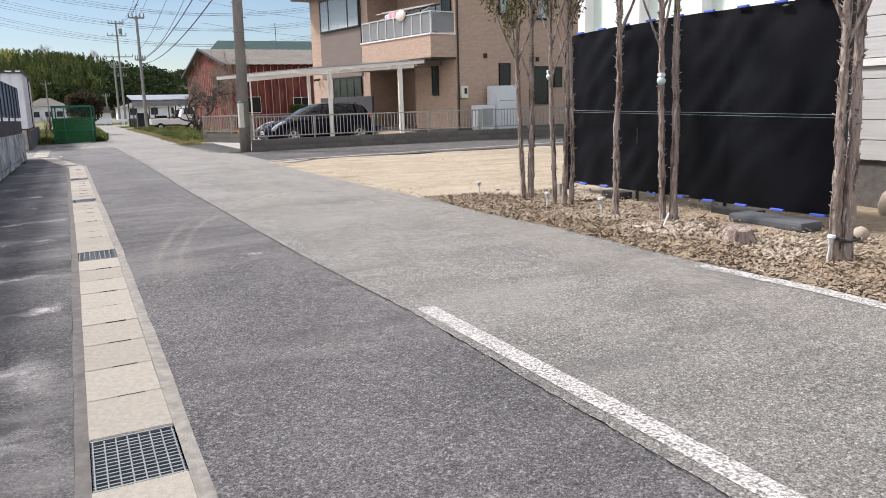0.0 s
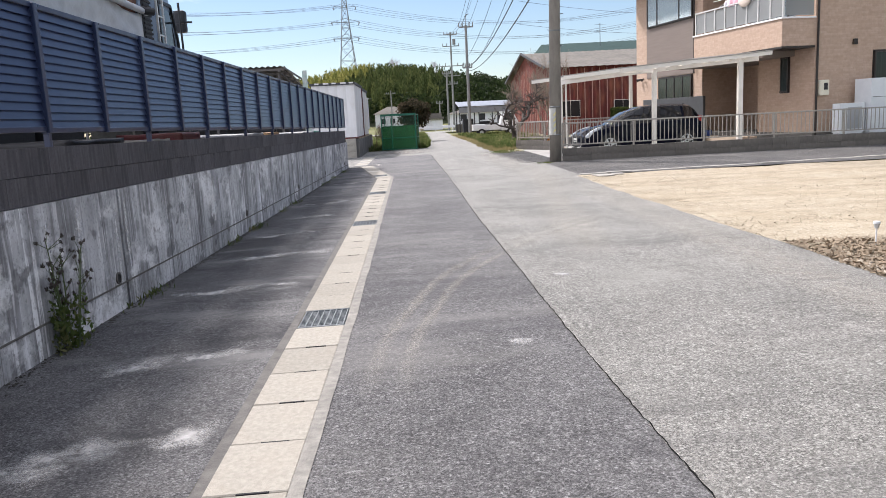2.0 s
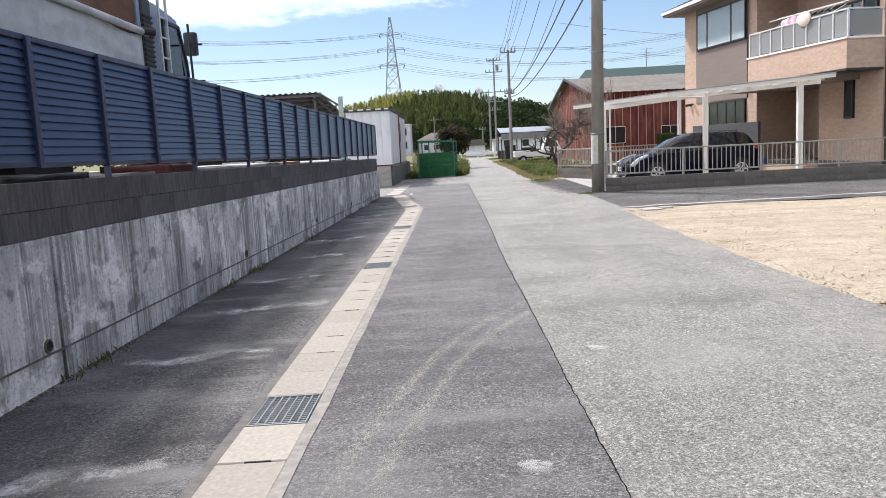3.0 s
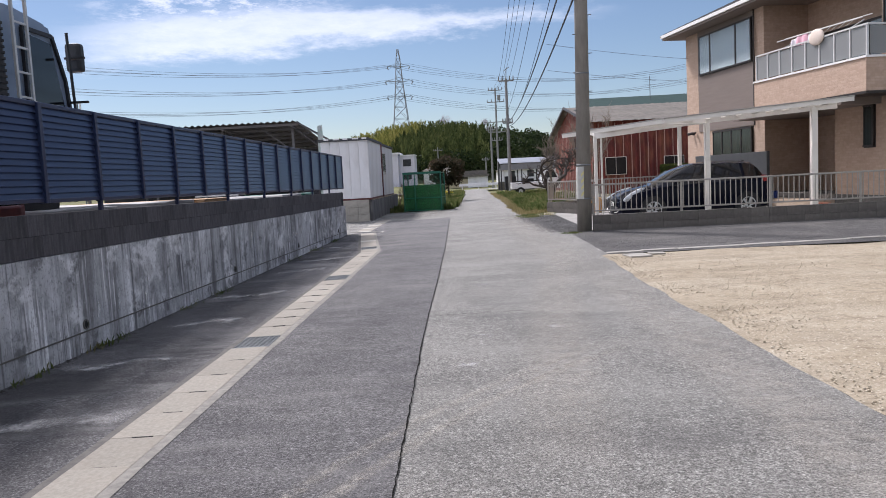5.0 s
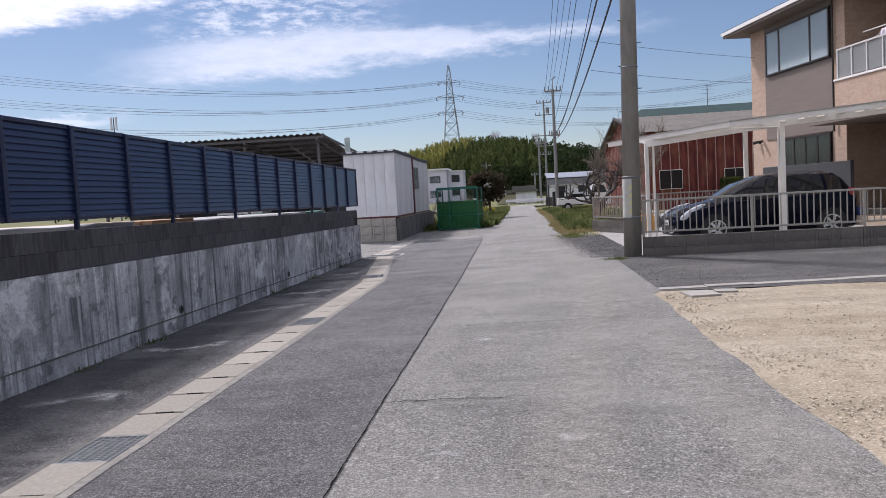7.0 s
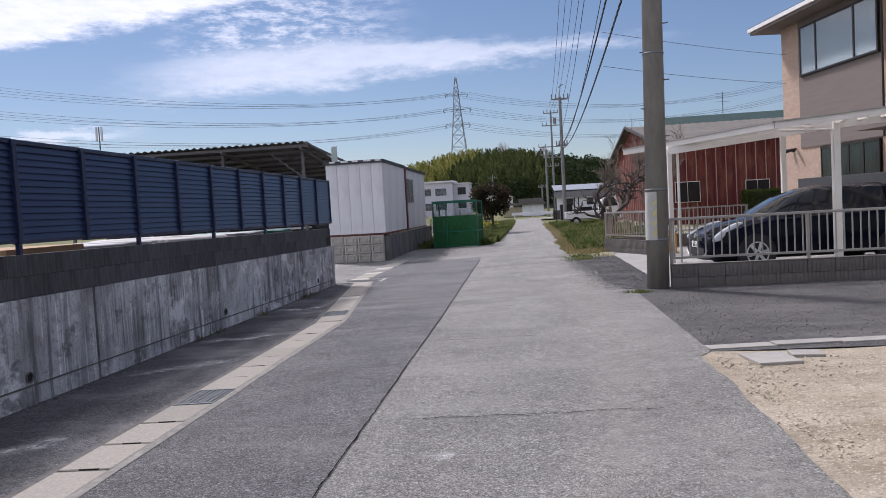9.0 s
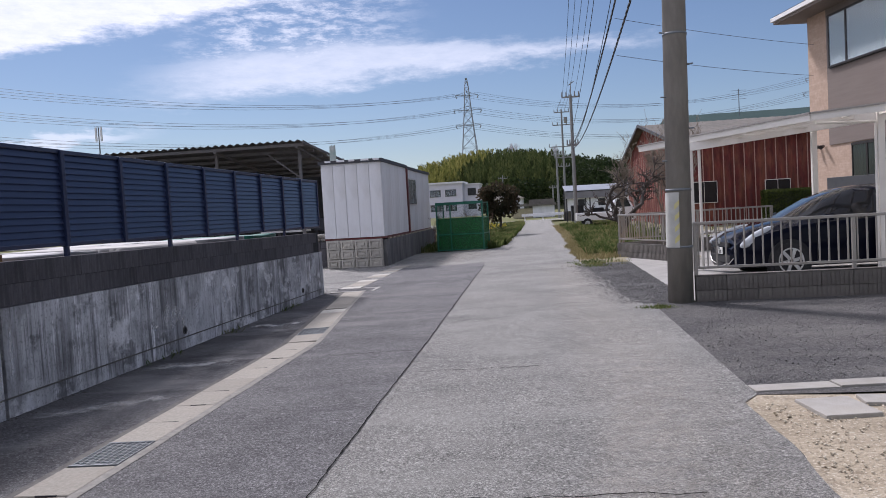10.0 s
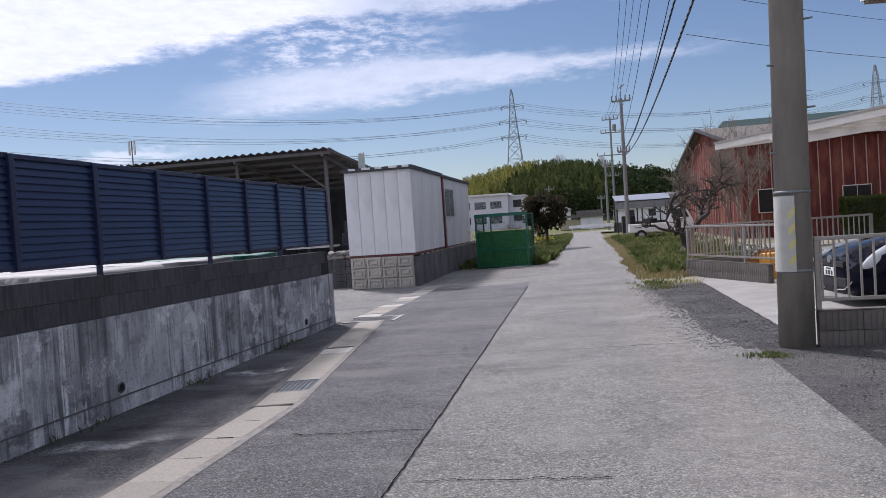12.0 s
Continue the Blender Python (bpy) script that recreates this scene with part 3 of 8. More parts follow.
for k in range(12):
    if k in (4, 7):
        continue
    piece("cover", PATCH_ME if k % 3 == 0 else COVER_ME, pose(-0.74, 28.95 + 0.505 * k, gz(-0.74), 0, -1.2, random.uniform(-2, 2)) @ Matrix.Diagonal((1.25, 1.0, 1, 1)), gt)
# steel plate with a pale frame at the yard entrance
part("entrance_plate", bx(-0.90, -0.10, 28.30, 28.82, -0.12, gz(-0.4) + 0.004), ASPH_S, gt, "dark steel plate over the sump")
bm = bmesh.new()
box(bm, -0.12, -0.06, 28.22, 28.92, -0.09, gz(-0.1) + 0.010), box(bm, -0.96, -0.12, 28.84, 28.92, -0.10, gz(-0.4) + 0.010), box(bm, -0.96, -0.30, 28.20, 28.29, -0.10, gz(-0.5) + 0.010)
part("entrance_frame", bm, mat("frame_concrete", (0.40, 0.385, 0.355), (0.31, 0.295, 0.27), s=10, rough=0.9, bump=0.3), gt, "pale concrete frame of the sump")


# ---- road marks ----
def film_mat(name, col, lo, hi, scale, most=0.9, rough=0.9, col2=None):
    """A thin broken film (worn paint, dust): noise decides where it is left."""
    m = mat(name, col, col2, s=14, rough=rough, bump=0.2, bs=120)
    nt = m.node_tree
    p = nt.nodes["Principled BSDF"]
    t = nt.nodes.new("ShaderNodeTexCoord")
    n = nt.nodes.new("ShaderNodeTexNoise")
    n.inputs["Scale"].default_value, n.inputs["Detail"].default_value, n.inputs["Roughness"].default_value = scale, 8.0, 0.7
    nt.links.new(t.outputs["Object"], n.inputs["Vector"])
    r = nt.nodes.new("ShaderNodeMapRange")
    nt.links.new(n.outputs["Fac"], r.inputs[0])
    r.inputs[1].default_value, r.inputs[2].default_value, r.inputs[4].default_value = lo, hi, most
    e = nt.nodes.new("ShaderNodeAttribute")
    e.attribute_name = "fade"
    mm = nt.nodes.new("ShaderNodeMath")
    mm.operation = "MULTIPLY"
    nt.links.new(r.outputs[0], mm.inputs[0])
    nt.links.new(e.outputs["Fac"], mm.inputs[1])
    nt.links.new(mm.outputs[0], p.inputs["Alpha"])
    return m


def ribbon(name, pts, width, material, label, category, dz=0.006, cols=4, soft=True, kind=""):
    """A strip laid on the road along pts; its film thins out towards the edges."""
    bm = bmesh.new()
    fade = bm.verts.layers.float.new("fade")
    n = len(pts)
    rows = []
    for j, (x, y) in enumerate(pts):
        xa, ya = pts[max(j - 1, 0)]
        xb, yb = pts[min(j + 1, n - 1)]
        d = Vector((xb - xa, yb - ya)).normalized()
        nn = Vector((-d.y, d.x))
        w = width(j / (n - 1)) if callable(width) else width
        row = []
        for i in range(cols + 1):
            k = i / cols - 0.5
            v = bm.verts.new((x + nn.x * w * k, y + nn.y * w * k, 0))
            v.co.z = gz(v.co.x) + dz
            v[fade] = (1.0 if not soft else max(0.0, 1 - (2 * abs(k)) ** 2) * min(1.0, 6 * min(j, n - 1 - j) / n))
            row.append(v)
        rows.append(row)
    for j in range(n - 1):
        for i in range(cols):
            bm.faces.new((rows[j][i], rows[j][i + 1], rows[j + 1][i + 1], rows[j + 1][i]))
    return one(name, bm, material, label, category, kind=kind or "structure")


WORN = film_mat("worn_line_paint", (0.60, 0.59, 0.57), 0.38, 0.56, 60.0, 0.9, col2=(0.42, 0.41, 0.395))
DUST = film_mat("dust_film", (0.42, 0.39, 0.345), 0.34, 0.78, 9.0, 0.6)
TYRE = film_mat("tyre_dust", (0.48, 0.44, 0.37), 0.40, 0.70, 26.0, 0.40)
LIME = film_mat("lime_stain", (0.52, 0.51, 0.50), 0.40, 0.66, 4.0, 0.85)
DRIP = film_mat("lime_drip", (0.80, 0.80, 0.81), 0.34, 0.60, 34.0, 0.75)
for y, z0, z1, w, lean in ((15.02, 0.02, 0.60, 0.035, -0.02), (15.10, 0.10, 0.56, 0.025, -0.02), (13.90, 0.22, 0.42, 0.05, 0.04), (14.35, 0.20, 0.50, 0.04, 0.02), (16.15, 0.46, 0.56, 0.05, 0.16), (16.50, 0.38, 0.52, 0.05, 0.05), (19.17, 0.02, 0.82, 0.07, 0.0), (19.36, 0.30, 0.80, 0.04, 0.0),
                           (9.08, 0.05, 0.80, 0.06, 0.0), (9.30, 0.20, 0.86, 0.06, 0.0), (7.9, 0.20, 0.85, 0.05, 0.02), (8.4, 0.35, 0.9, 0.07, 0.0), (10.9, 0.25, 0.85, 0.05, 0.01), (12.1, 0.3, 0.88, 0.06, 0.0), (21.95, 0.34, 0.66, 0.10, 0.06), (22.1, 0.28, 0.60, 0.12, 0.10), (22.25, 0.36, 0.56, 0.09, 0.08), (22.4, 0.25, 0.45, 0.05, -0.05), (21.7, 0.32, 0.45, 0.10, 0.0), (22.7, 0.45, 0.62, 0.07, 0.12), (23.6, 0.35, 0.72, 0.06, 0.0), (24.1, 0.28, 0.70, 0.04, 0.0), (25.9, 0.05, 0.72, 0.06, 0.0), (26.8, 0.3, 0.7, 0.12, 0.0), (27.3, 0.2, 0.72, 0.07, 0.0)):
    wall_drip(y, z0 + sag(y) * 0.6, z1 + sag(y), w, lean)
CRACK = mat("crack_dark", (0.022, 0.021, 0.020), (0.012, 0.012, 0.012), s=30, rough=1.0, bump=0.3, spec=0.0)
PALE = film_mat("pale_joint_edge", (0.36, 0.345, 0.32), 0.45, 0.75, 16.0, 0.55)


def spans(f, y0, y1, n):
    return [(f(y0 + (y1 - y0) * k / n), y0 + (y1 - y0) * k / n) for k in range(n + 1)]


ribbon("centre_line", spans(lambda y: 2.355 + 0.010 * (4.6 - y), -14, 4.58, 60), 0.125, WORN, "worn broken white centre line", "road marking", soft=False)
ribbon("edge_line", spans(lambda y: 4.71 - 0.10 * max(0.0, y - 3.6), -14, 4.42, 60), 0.13, WORN, "white line along the road edge", "road marking", soft=False)
ribbon("seam_edge", spans(lambda y: crack_x(y) + 0.07, -14, 33.5, 160), lambda k: 0.05 + 0.20 * max(0.0, noise.noise((k * 30, 2.0, 0))), PALE, "pale worn edge of the paving seam", "road marking", dz=0.005)
ribbon("seam_crack", spans(lambda y: crack_x(y) + wav(y, 9, 0.006, 2.2) + wav(y, 28, 0.006, 5.2), -14, 33.0, 1500), lambda k: 0.002 + 0.012 * abs(noise.noise((k * 300, 5.0, 0))) + 0.007 * k, CRACK, "dark open seam between two asphalt layers", "road marking", dz=0.008, cols=2, soft=False)
for y, x0, x1 in ((24.45, 2.5, 4.3), (21.4, 0.9, 1.95), (17.2, 2.2, 4.0), (20.3, 2.1, 3.2), (14.3, 2.0, 3.0)):
    pts = [(x0 + (x1 - x0) * k / 40, y + 0.05 * noise.noise((k * 0.2, y, 0)) + 0.015 * noise.noise((k * 1.1, y, 3))) for k in range(41)]
    ribbon("cross_crack", pts, lambda k: 0.008 + 0.010 * abs(noise.noise((k * 20, y, 1))), CRACK, "thin crack across the asphalt", "road marking", dz=0.008, cols=2, soft=False)
arc = [(1.05, 6.3), (1.12, 7.34), (1.28, 8.2), (1.55, 9.27), (2.02, 10.29), (2.65, 11.3), (3.37, 12.15), (4.2, 12.9)]


def smooth_line(pts, n):
    out = []
    for k in range(n + 1):
        s = k / n * (len(pts) - 1)
        i = min(int(s), len(pts) - 2)
        f = s - i
        p0, p1, p2, p3 = (Vector(pts[max(0, min(len(pts) - 1, i + d))]) for d in (-1, 0, 1, 2))
        q = 0.5 * (2 * p1 + (p2 - p0) * f + (2 * p0 - 5 * p1 + 4 * p2 - p3) * f * f + (3 * p1 - p0 - 3 * p2 + p3) * f ** 3)
        out.append((q.x, q.y))
    return out


for off in (0.0, 0.19):
    ribbon("tyre_track", [(x - off, y + off * 0.4) for x, y in smooth_line(arc, 60)], 0.13, TYRE, "dusty curved tyre track on the asphalt", "tyre track")
ribbon("road_dust", spans(lambda y: 4.25, 1, 19, 60), 0.8, DUST, "pale sand dust along the road edge", "dust")
ribbon("road_dust", spans(lambda y: 4.05 - 0.02 * (y - 18), 17, 33, 60), 1.2, DUST, "pale sand dust along the road edge", "dust")
ribbon("road_dust", smooth_line([(2.9, 9.8), (3.2, 13.0), (3.6, 16.5), (4.1, 19.5)], 40), 0.7, DUST, "pale wheel dust from the sandy lot", "dust", dz=0.0065)
ribbon("gravel_film", smooth_line([(0.1, 33.5), (0.4, 36.5), (1.2, 39.6)], 40), 2.2, DUST, "scattered grit at the yard entrance", "dust", dz=0.0065)
for y, w, x0, x1 in ((3.6, 0.5, -1.2, 0.15), (4.6, 0.9, -1.3, 0.15), (5.9, 0.4, -0.9, 0.2), (7.4, 0.35, -1.0, 0.15), (9.5, 0.3, -1.2, 0.1), (11.2, 0.35, -1.1, 0.2), (12.9, 0.3, -1.2, 0.0), (14.8, 0.4, -1.0, 0.1), (16.8, 0.5, -1.2, 0.1), (19.4, 0.5, -1.0, 0.0), (21.2, 0.5, -1.1, 0.0), (24.0, 0.5, -1.0, -0.2)):
    pts = [(x0 + (x1 - x0) * k / 30, y + 0.25 * noise.noise((k * 0.09, y, 4)) + 0.15 * k / 30) for k in range(31)]
    ribbon("lime_stain", pts, lambda k: w * (0.5 + 1.1 * abs(noise.noise((k * 5, y, 2)))), LIME, "whitish lime stain on the dark asphalt", "stain", dz=0.005)
for x, y, r in ((2.58, 16.41, 0.12), (3.23, 13.4, 0.10), (2.41, 12.18, 0.10), (1.79, 7.23, 0.09), (2.56, 13.18, 0.10), (2.4, 9.1, 0.08)):
    ribbon("pale_spot", [(x - r + 2 * r * k / 8, y + 0.02 * math.sin(k)) for k in range(9)], lambda k: 2 * r * math.sin(math.pi * min(max(k, 0.05), 0.95)), LIME, "small pale splash on the asphalt", "stain")

# ---- kerb strip between drive and lot ----
CONC_P = mat("pale_slab", (0.31, 0.295, 0.27), (0.24, 0.228, 0.205), s=6, rough=0.9, bump=0.3, bs=80, stain=(0.38, 0.35, 0.30), ss=1.5, amt=0.5, rand=0.08)
kt = thing("kerb_strip", pose(4.72, 19.16, gz(5) + 0.003, 0, 0, 6.0), "flush pale concrete edging between drive and sandy lot", "kerb", kind="structure")
me = mesh_of("slab", bx(0.004, 0.596, -0.09, 0.09, -0.06, 0.0, bevel=0.008), CONC_P)
for k in range(28):
    piece("slab", me, pose(0.6 * k, random.uniform(-0.006, 0.006), random.uniform(-0.004, 0.006)), kt)
for k, (x, y, w, d, r) in enumerate(((5.12, 18.64, 0.36, 0.42, 8), (5.46, 18.80, 0.26, 0.22, -5))):
    tagged(ob_of("paving_slab", bx(-w / 2, w / 2, -d / 2, d / 2, -0.05, 0.0, bevel=0.008), CONC_P), "pale square paving slab in the dirt", "paving slab").matrix_world = pose(x, y, gz(5) + 0.001, 0, 0, r)

# ---- drive wall and fence ----
RAIL = mat("bronze_aluminium", (0.33, 0.31, 0.285), (0.29, 0.27, 0.25), s=4, rough=0.4, bump=0.03, metal=0.5)
RIB = mat("ribbed_block", (0.17, 0.155, 0.14), (0.125, 0.114, 0.103), s=9, rough=0.95, bump=0.5, bs=90, stain=(0.11, 0.10, 0.09), ss=2.5, amt=0.5, rand=0.12)


def rib_block():
    bm = bmesh.new()
    box(bm, 0.003, 0.394, -0.05, 0.05, 0.0, 0.186)
    for k in range(7):
        x = 0.03 + 0.055 * k
        box(bm, x - 0.018, x + 0.018, -0.058, -0.048, 0.004, 0.182)
    return mesh_of("block", bm, RIB)


RIB_ME = rib_block()


def yard_fence(a, b, z0, name_label):
    """Ribbed block wall with a rail fence on it, from a to b."""
    a, b = Vector((*a, 0)), Vector((*b, 0))
    d = b - a
    L = d.length
    m = pose(a.x, a.y, z0, 0, 0, math.degrees(math.atan2(d.y, d.x)))
    w = thing("drive_wall", m, name_label, "wall", kind="structure")
    for r in range(2):
        n = int(L / 0.397)
        for k in range(n):
            piece("block", RIB_ME, pose(0.397 * k + (0.0 if r == 0 else 0.0), 0, 0.19 * r - 0.03), w)
    part("coping", bx(0, L, -0.052, 0.052, 0.352, 0.362), RIB, w)
    f = thing("rail_fence", m, "grey-brown aluminium rail fence on a low block wall", "fence")
    part("top_rail", bx(0, L, -0.022, 0.022, 1.03, 1.07, bevel=0.008), RAIL, f)
    part("bottom_rail", bx(0, L, -0.015, 0.015, 0.44, 0.475, bevel=0.005), RAIL, f)
    n = int(L / 2.0)
    for k in range(n + 1):
        part("post", bx(2.0 * k, 2.0 * k + 0.045, -0.012, 0.034, 0.36, 1.05, bevel=0.005), RAIL, f)
    me = mesh_of("baluster", bx(-0.009, 0.009, -0.009, 0.009, 0.47, 1.035), RAIL)
    for k in range(int(L / 0.118)):
        piece("baluster", me, pose(0.06 + 0.118 * k, 0, 0), f)


yard_fence((5.29, 24.0), (21.5, 24.0), 0.03, "low wall of brown ribbed concrete blocks along the drive")
yard_fence((5.2, 32.9), (6.35, 30.2), 0.03, "low wall of brown ribbed concrete blocks by the grass")
yard_fence((9.2, 34.0), (5.2, 32.95), 0.03, "low wall of brown ribbed concrete blocks behind the yard")

# ---- gravel by the drive mouth ----
def stones(name, spots, mtl, label, category="gravel"):
    """Loose stones joined in one mesh: (x, y, z, size) each."""
    bm = bmesh.new()
    base = []
    for k in range(6):
        b0 = bmesh.new()
        bmesh.ops.create_icosphere(b0, subdivisions=1, radius=1.0)
        for v in b0.verts:
            v.co *= 1 + 0.45 * noise.noise(v.co * 1.3 + Vector((k * 7.0, 0, 0)))
        base.append(([v.co.copy() for v in b0.verts], [[v.index for v in f.verts] for f in b0.faces]))
        b0.free()
    verts, faces = [], []
    for x, y, z, s in spots:
        co, fs = random.choice(base)
        m = pose(x, y, z, random.uniform(0, 40), random.uniform(0, 40), random.uniform(0, 360)) @ Matrix.Diagonal((s * random.uniform(0.7, 1.4), s * random.uniform(0.7, 1.2), s * random.uniform(0.4, 0.8), 1))
        o = len(verts)
        verts += [tuple(m @ c) for c in co]
        faces += [[i + o for i in f] for f in fs]
    bm.free()
    me = bpy.data.meshes.new(name)
    me.from_pydata(verts, [], faces)
    me.materials.append(mtl)
    ob = new(name, me)
    return tagged(ob, label, category, kind="stuff")


LOTS = mat("lot_stone", (0.50, 0.44, 0.35), (0.40, 0.35, 0.27), s=5, rough=0.95, bump=0.3, bs=40, spec=0.1)
GBED = mat("gravel_bed_grit", (0.13, 0.127, 0.124), (0.06, 0.058, 0.057), s=60, rough=0.95, bump=1.0, bs=60, spec=0.1)
GRAV = mat("grey_gravel", (0.19, 0.185, 0.18), (0.12, 0.117, 0.115), s=6, rough=0.9, bump=0.3, bs=50, spec=0.2)
RUB = mat("rubble_stone", (0.40, 0.345, 0.275), (0.25, 0.21, 0.16), s=5, rough=0.95, bump=0.5, bs=35, stain=(0.52, 0.47, 0.40), ss=2.0, amt=0.6, spec=0.15)
strip("gravel_bed", lambda y: edge_r(y) - 0.12 + wav(y, 1.2, 0.12, 6), lambda y: 5.22, 23.95, 31.2, GBED, "dark grey gravel strip at the drive mouth", "ground", dz=0.002, ny=40, nx=4, rough=0.01)
sp = []
for k in range(11000):
    y = random.uniform(24.0, 31.0)
    x = random.uniform(edge_r(y) - 0.1, 5.24) if k % 4 else edge_r(y) - abs(random.gauss(0, 0.25))
    if x < 5.3 and math.hypot(x - 5.1, y - 24.02) > 0.2:
        sp.append((x, y, gz(x) + 0.004, random.uniform(0.004, 0.012)))
stones("gravel", sp, GRAV, "loose dark grey gravel at the drive mouth")
sp = [(x, y, gz(x) - 0.014, random.uniform(0.003, 0.009)) for x, y in ((edge_r(y) + random.gauss(0.1, 0.22), y) for y in [random.uniform(8.2, 19) for _ in range(1500)])]
sp += [(x, y, gz(5) - 0.016, random.uniform(0.003, 0.012)) for x, y in ((4.7 + 7 * random.random() ** 1.6, random.uniform(8.6, 18.8)) for _ in range(5200))]
stones("drive_grit", [(x, y, gz(5) - 0.002, random.uniform(0.003, 0.010)) for x, y in ((4.75 + abs(random.gauss(0, 1.6)), random.uniform(19.3, 23.8)) for _ in range(1500))], GRAV, "loose grey grit on the drive")
stones("lot_gravel", sp, LOTS, "small stones scattered over the sandy lot")
sp = [(x, y, gz(x) + 0.006, random.uniform(0.004, 0.011)) for x, y in ((random.gauss(0.6, 0.8), random.uniform(35.5, 40.8)) for _ in range(1200))]
stones("entrance_gravel", sp, GRAV, "grit and gravel beside the green cage")

sp = [(wx(y) + abs(random.gauss(0, 0.06)), y, gz(-1.3), random.uniform(0.003, 0.013)) for y in [random.uniform(1, 28.2) for _ in range(2600)]]
stones("dirt_crumbs", sp, mat("dark_crumbs", (0.07, 0.065, 0.055), (0.035, 0.032, 0.028), s=20, rough=1.0, bump=0.4), "dark dirt and crumbs along the retaining wall's foot", "dirt")

# ---- house ----
def brick_mat(name, a, b, mortar):
    m = mat(name, a, b, s=9, rough=0.85, bump=0.0)
    nt = m.node_tree
    p = nt.nodes["Principled BSDF"]
    src = p.inputs["Base Color"].links[0].from_socket
    t = nt.nodes.new("ShaderNodeTexCoord")
    sx = nt.nodes.new("ShaderNodeSeparateXYZ")
    nt.links.new(t.outputs["Object"], sx.inputs[0])
    ad = nt.nodes.new("ShaderNodeMath")
    nt.links.new(sx.outputs[0], ad.inputs[0])
    nt.links.new(sx.outputs[1], ad.inputs[1])
    cb = nt.nodes.new("ShaderNodeCombineXYZ")
    nt.links.new(ad.outputs[0], cb.inputs[0])
    nt.links.new(sx.outputs[2], cb.inputs[1])
    br = nt.nodes.new("ShaderNodeTexBrick")
    br.inputs["Scale"].default_value = 1.0
    br.inputs["Brick Width"].default_value, br.inputs["Row Height"].default_value, br.inputs["Mortar Size"].default_value = 0.23, 0.066, 0.006
    br.inputs["Color1"].default_value, br.inputs["Color2"].default_value, br.inputs["Mortar"].default_value = (1, 1, 1, 1), (0.88, 0.86, 0.84, 1), (*mortar, 1)
    nt.links.new(cb.outputs[0], br.inputs["Vector"])
    x = nt.nodes.new("ShaderNodeMix")
    x.data_type, x.blend_type = "RGBA", "MULTIPLY"
    x.inputs[0].default_value = 1.0
    nt.links.new(src, x.inputs[6])
    nt.links.new(br.outputs["Color"], x.inputs[7])
    nt.links.new(x.outputs[2], p.inputs["Base Color"])
    bp = nt.nodes.new("ShaderNodeBump")
    bp.inputs["Strength"].default_value, bp.inputs["Distance"].default_value = 0.5, 0.006
    nt.links.new(br.outputs["Fac"], bp.inputs["Height"])
    bp.invert = True
    nt.links.new(bp.outputs[0], p.inputs["Normal"])
    return m


BRICK = brick_mat("tan_brick_siding", (0.475, 0.35, 0.27), (0.41, 0.30, 0.23), (0.90, 0.88, 0.85))
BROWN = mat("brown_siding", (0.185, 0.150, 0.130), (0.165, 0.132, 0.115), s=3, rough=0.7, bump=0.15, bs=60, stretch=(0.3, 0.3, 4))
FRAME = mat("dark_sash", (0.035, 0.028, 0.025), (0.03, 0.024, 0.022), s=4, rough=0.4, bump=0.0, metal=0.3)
PANE = glass("window_glass", (0.75, 0.82, 0.85), 0.02, 0.9)
CURTD = mat("dim_green_curtain", (0.035, 0.047, 0.042), (0.012, 0.016, 0.015), s=5, rough=0.9, bump=0.2, bs=8, stretch=(9, 9, 0.15))
CURT = mat("pale_curtain", (0.78, 0.78, 0.76), (0.50, 0.50, 0.49), s=5, rough=0.9, bump=0.2, bs=8, stretch=(9, 9, 0.15))
# near-black: unlit insides put into the colour; also used for small dark parts
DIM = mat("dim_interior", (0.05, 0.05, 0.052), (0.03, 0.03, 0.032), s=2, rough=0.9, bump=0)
TRIM = mat("white_trim", (0.74, 0.73, 0.71), (0.68, 0.67, 0.65), s=3, rough=0.5, bump=0.02)
TILE = mat("dark_roof_tile", (0.06, 0.06, 0.064), (0.04, 0.04, 0.043), s=14, rough=0.6, bump=0.6, bs=9, stretch=(1, 1, 1))
FROST = glass("frosted_panel", (0.32, 0.33, 0.33), 0.5, 0.4)
ALU = mat("silver_aluminium", (0.62, 0.61, 0.59), (0.55, 0.54, 0.52), s=6, rough=0.4, bump=0.02, metal=0.3)
PORCH = mat("porch_tile", (0.42, 0.33, 0.25), (0.36, 0.28, 0.21), s=8, rough=0.8, bump=0.2)

house = thing("house", pose(11.98, 25.07, 0, 0, 0, 100), "two-storey tan brick house with a balcony and dark roof", "house")
bm = bmesh.new()
box(bm, 0.0, 11.5, -9.2, -2.62, 0.0, 6.28)
box(bm, 6.15, 11.5, -2.62, -1.1, 0.0, 6.28)
box(bm, 0.0, 2.7, -2.62, -1.1, 0.0, 2.95)
box(bm, 0.0, 0.9, -2.62, -1.1, 2.95, 6.28)
part("wall", bm, BRICK, house, "tan brick-pattern siding")
part("brown_panel", bx(6.72, 10.5, -1.1, -1.07, 2.62, 6.28), BROWN, house, "dull brown siding panel")
part("foundation", bx(-0.015, 11.5, -9.2, -1.085, 0.0, 0.42), LIP, house)
bm = bmesh.new()
box(bm, 0.9, 6.15, -2.62, 0.0, 2.72, 2.95)
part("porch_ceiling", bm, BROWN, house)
part("porch_step", bx(2.7, 6.15, -2.6, -0.55, 0.0, 0.28, bevel=0.01), PORCH, house)


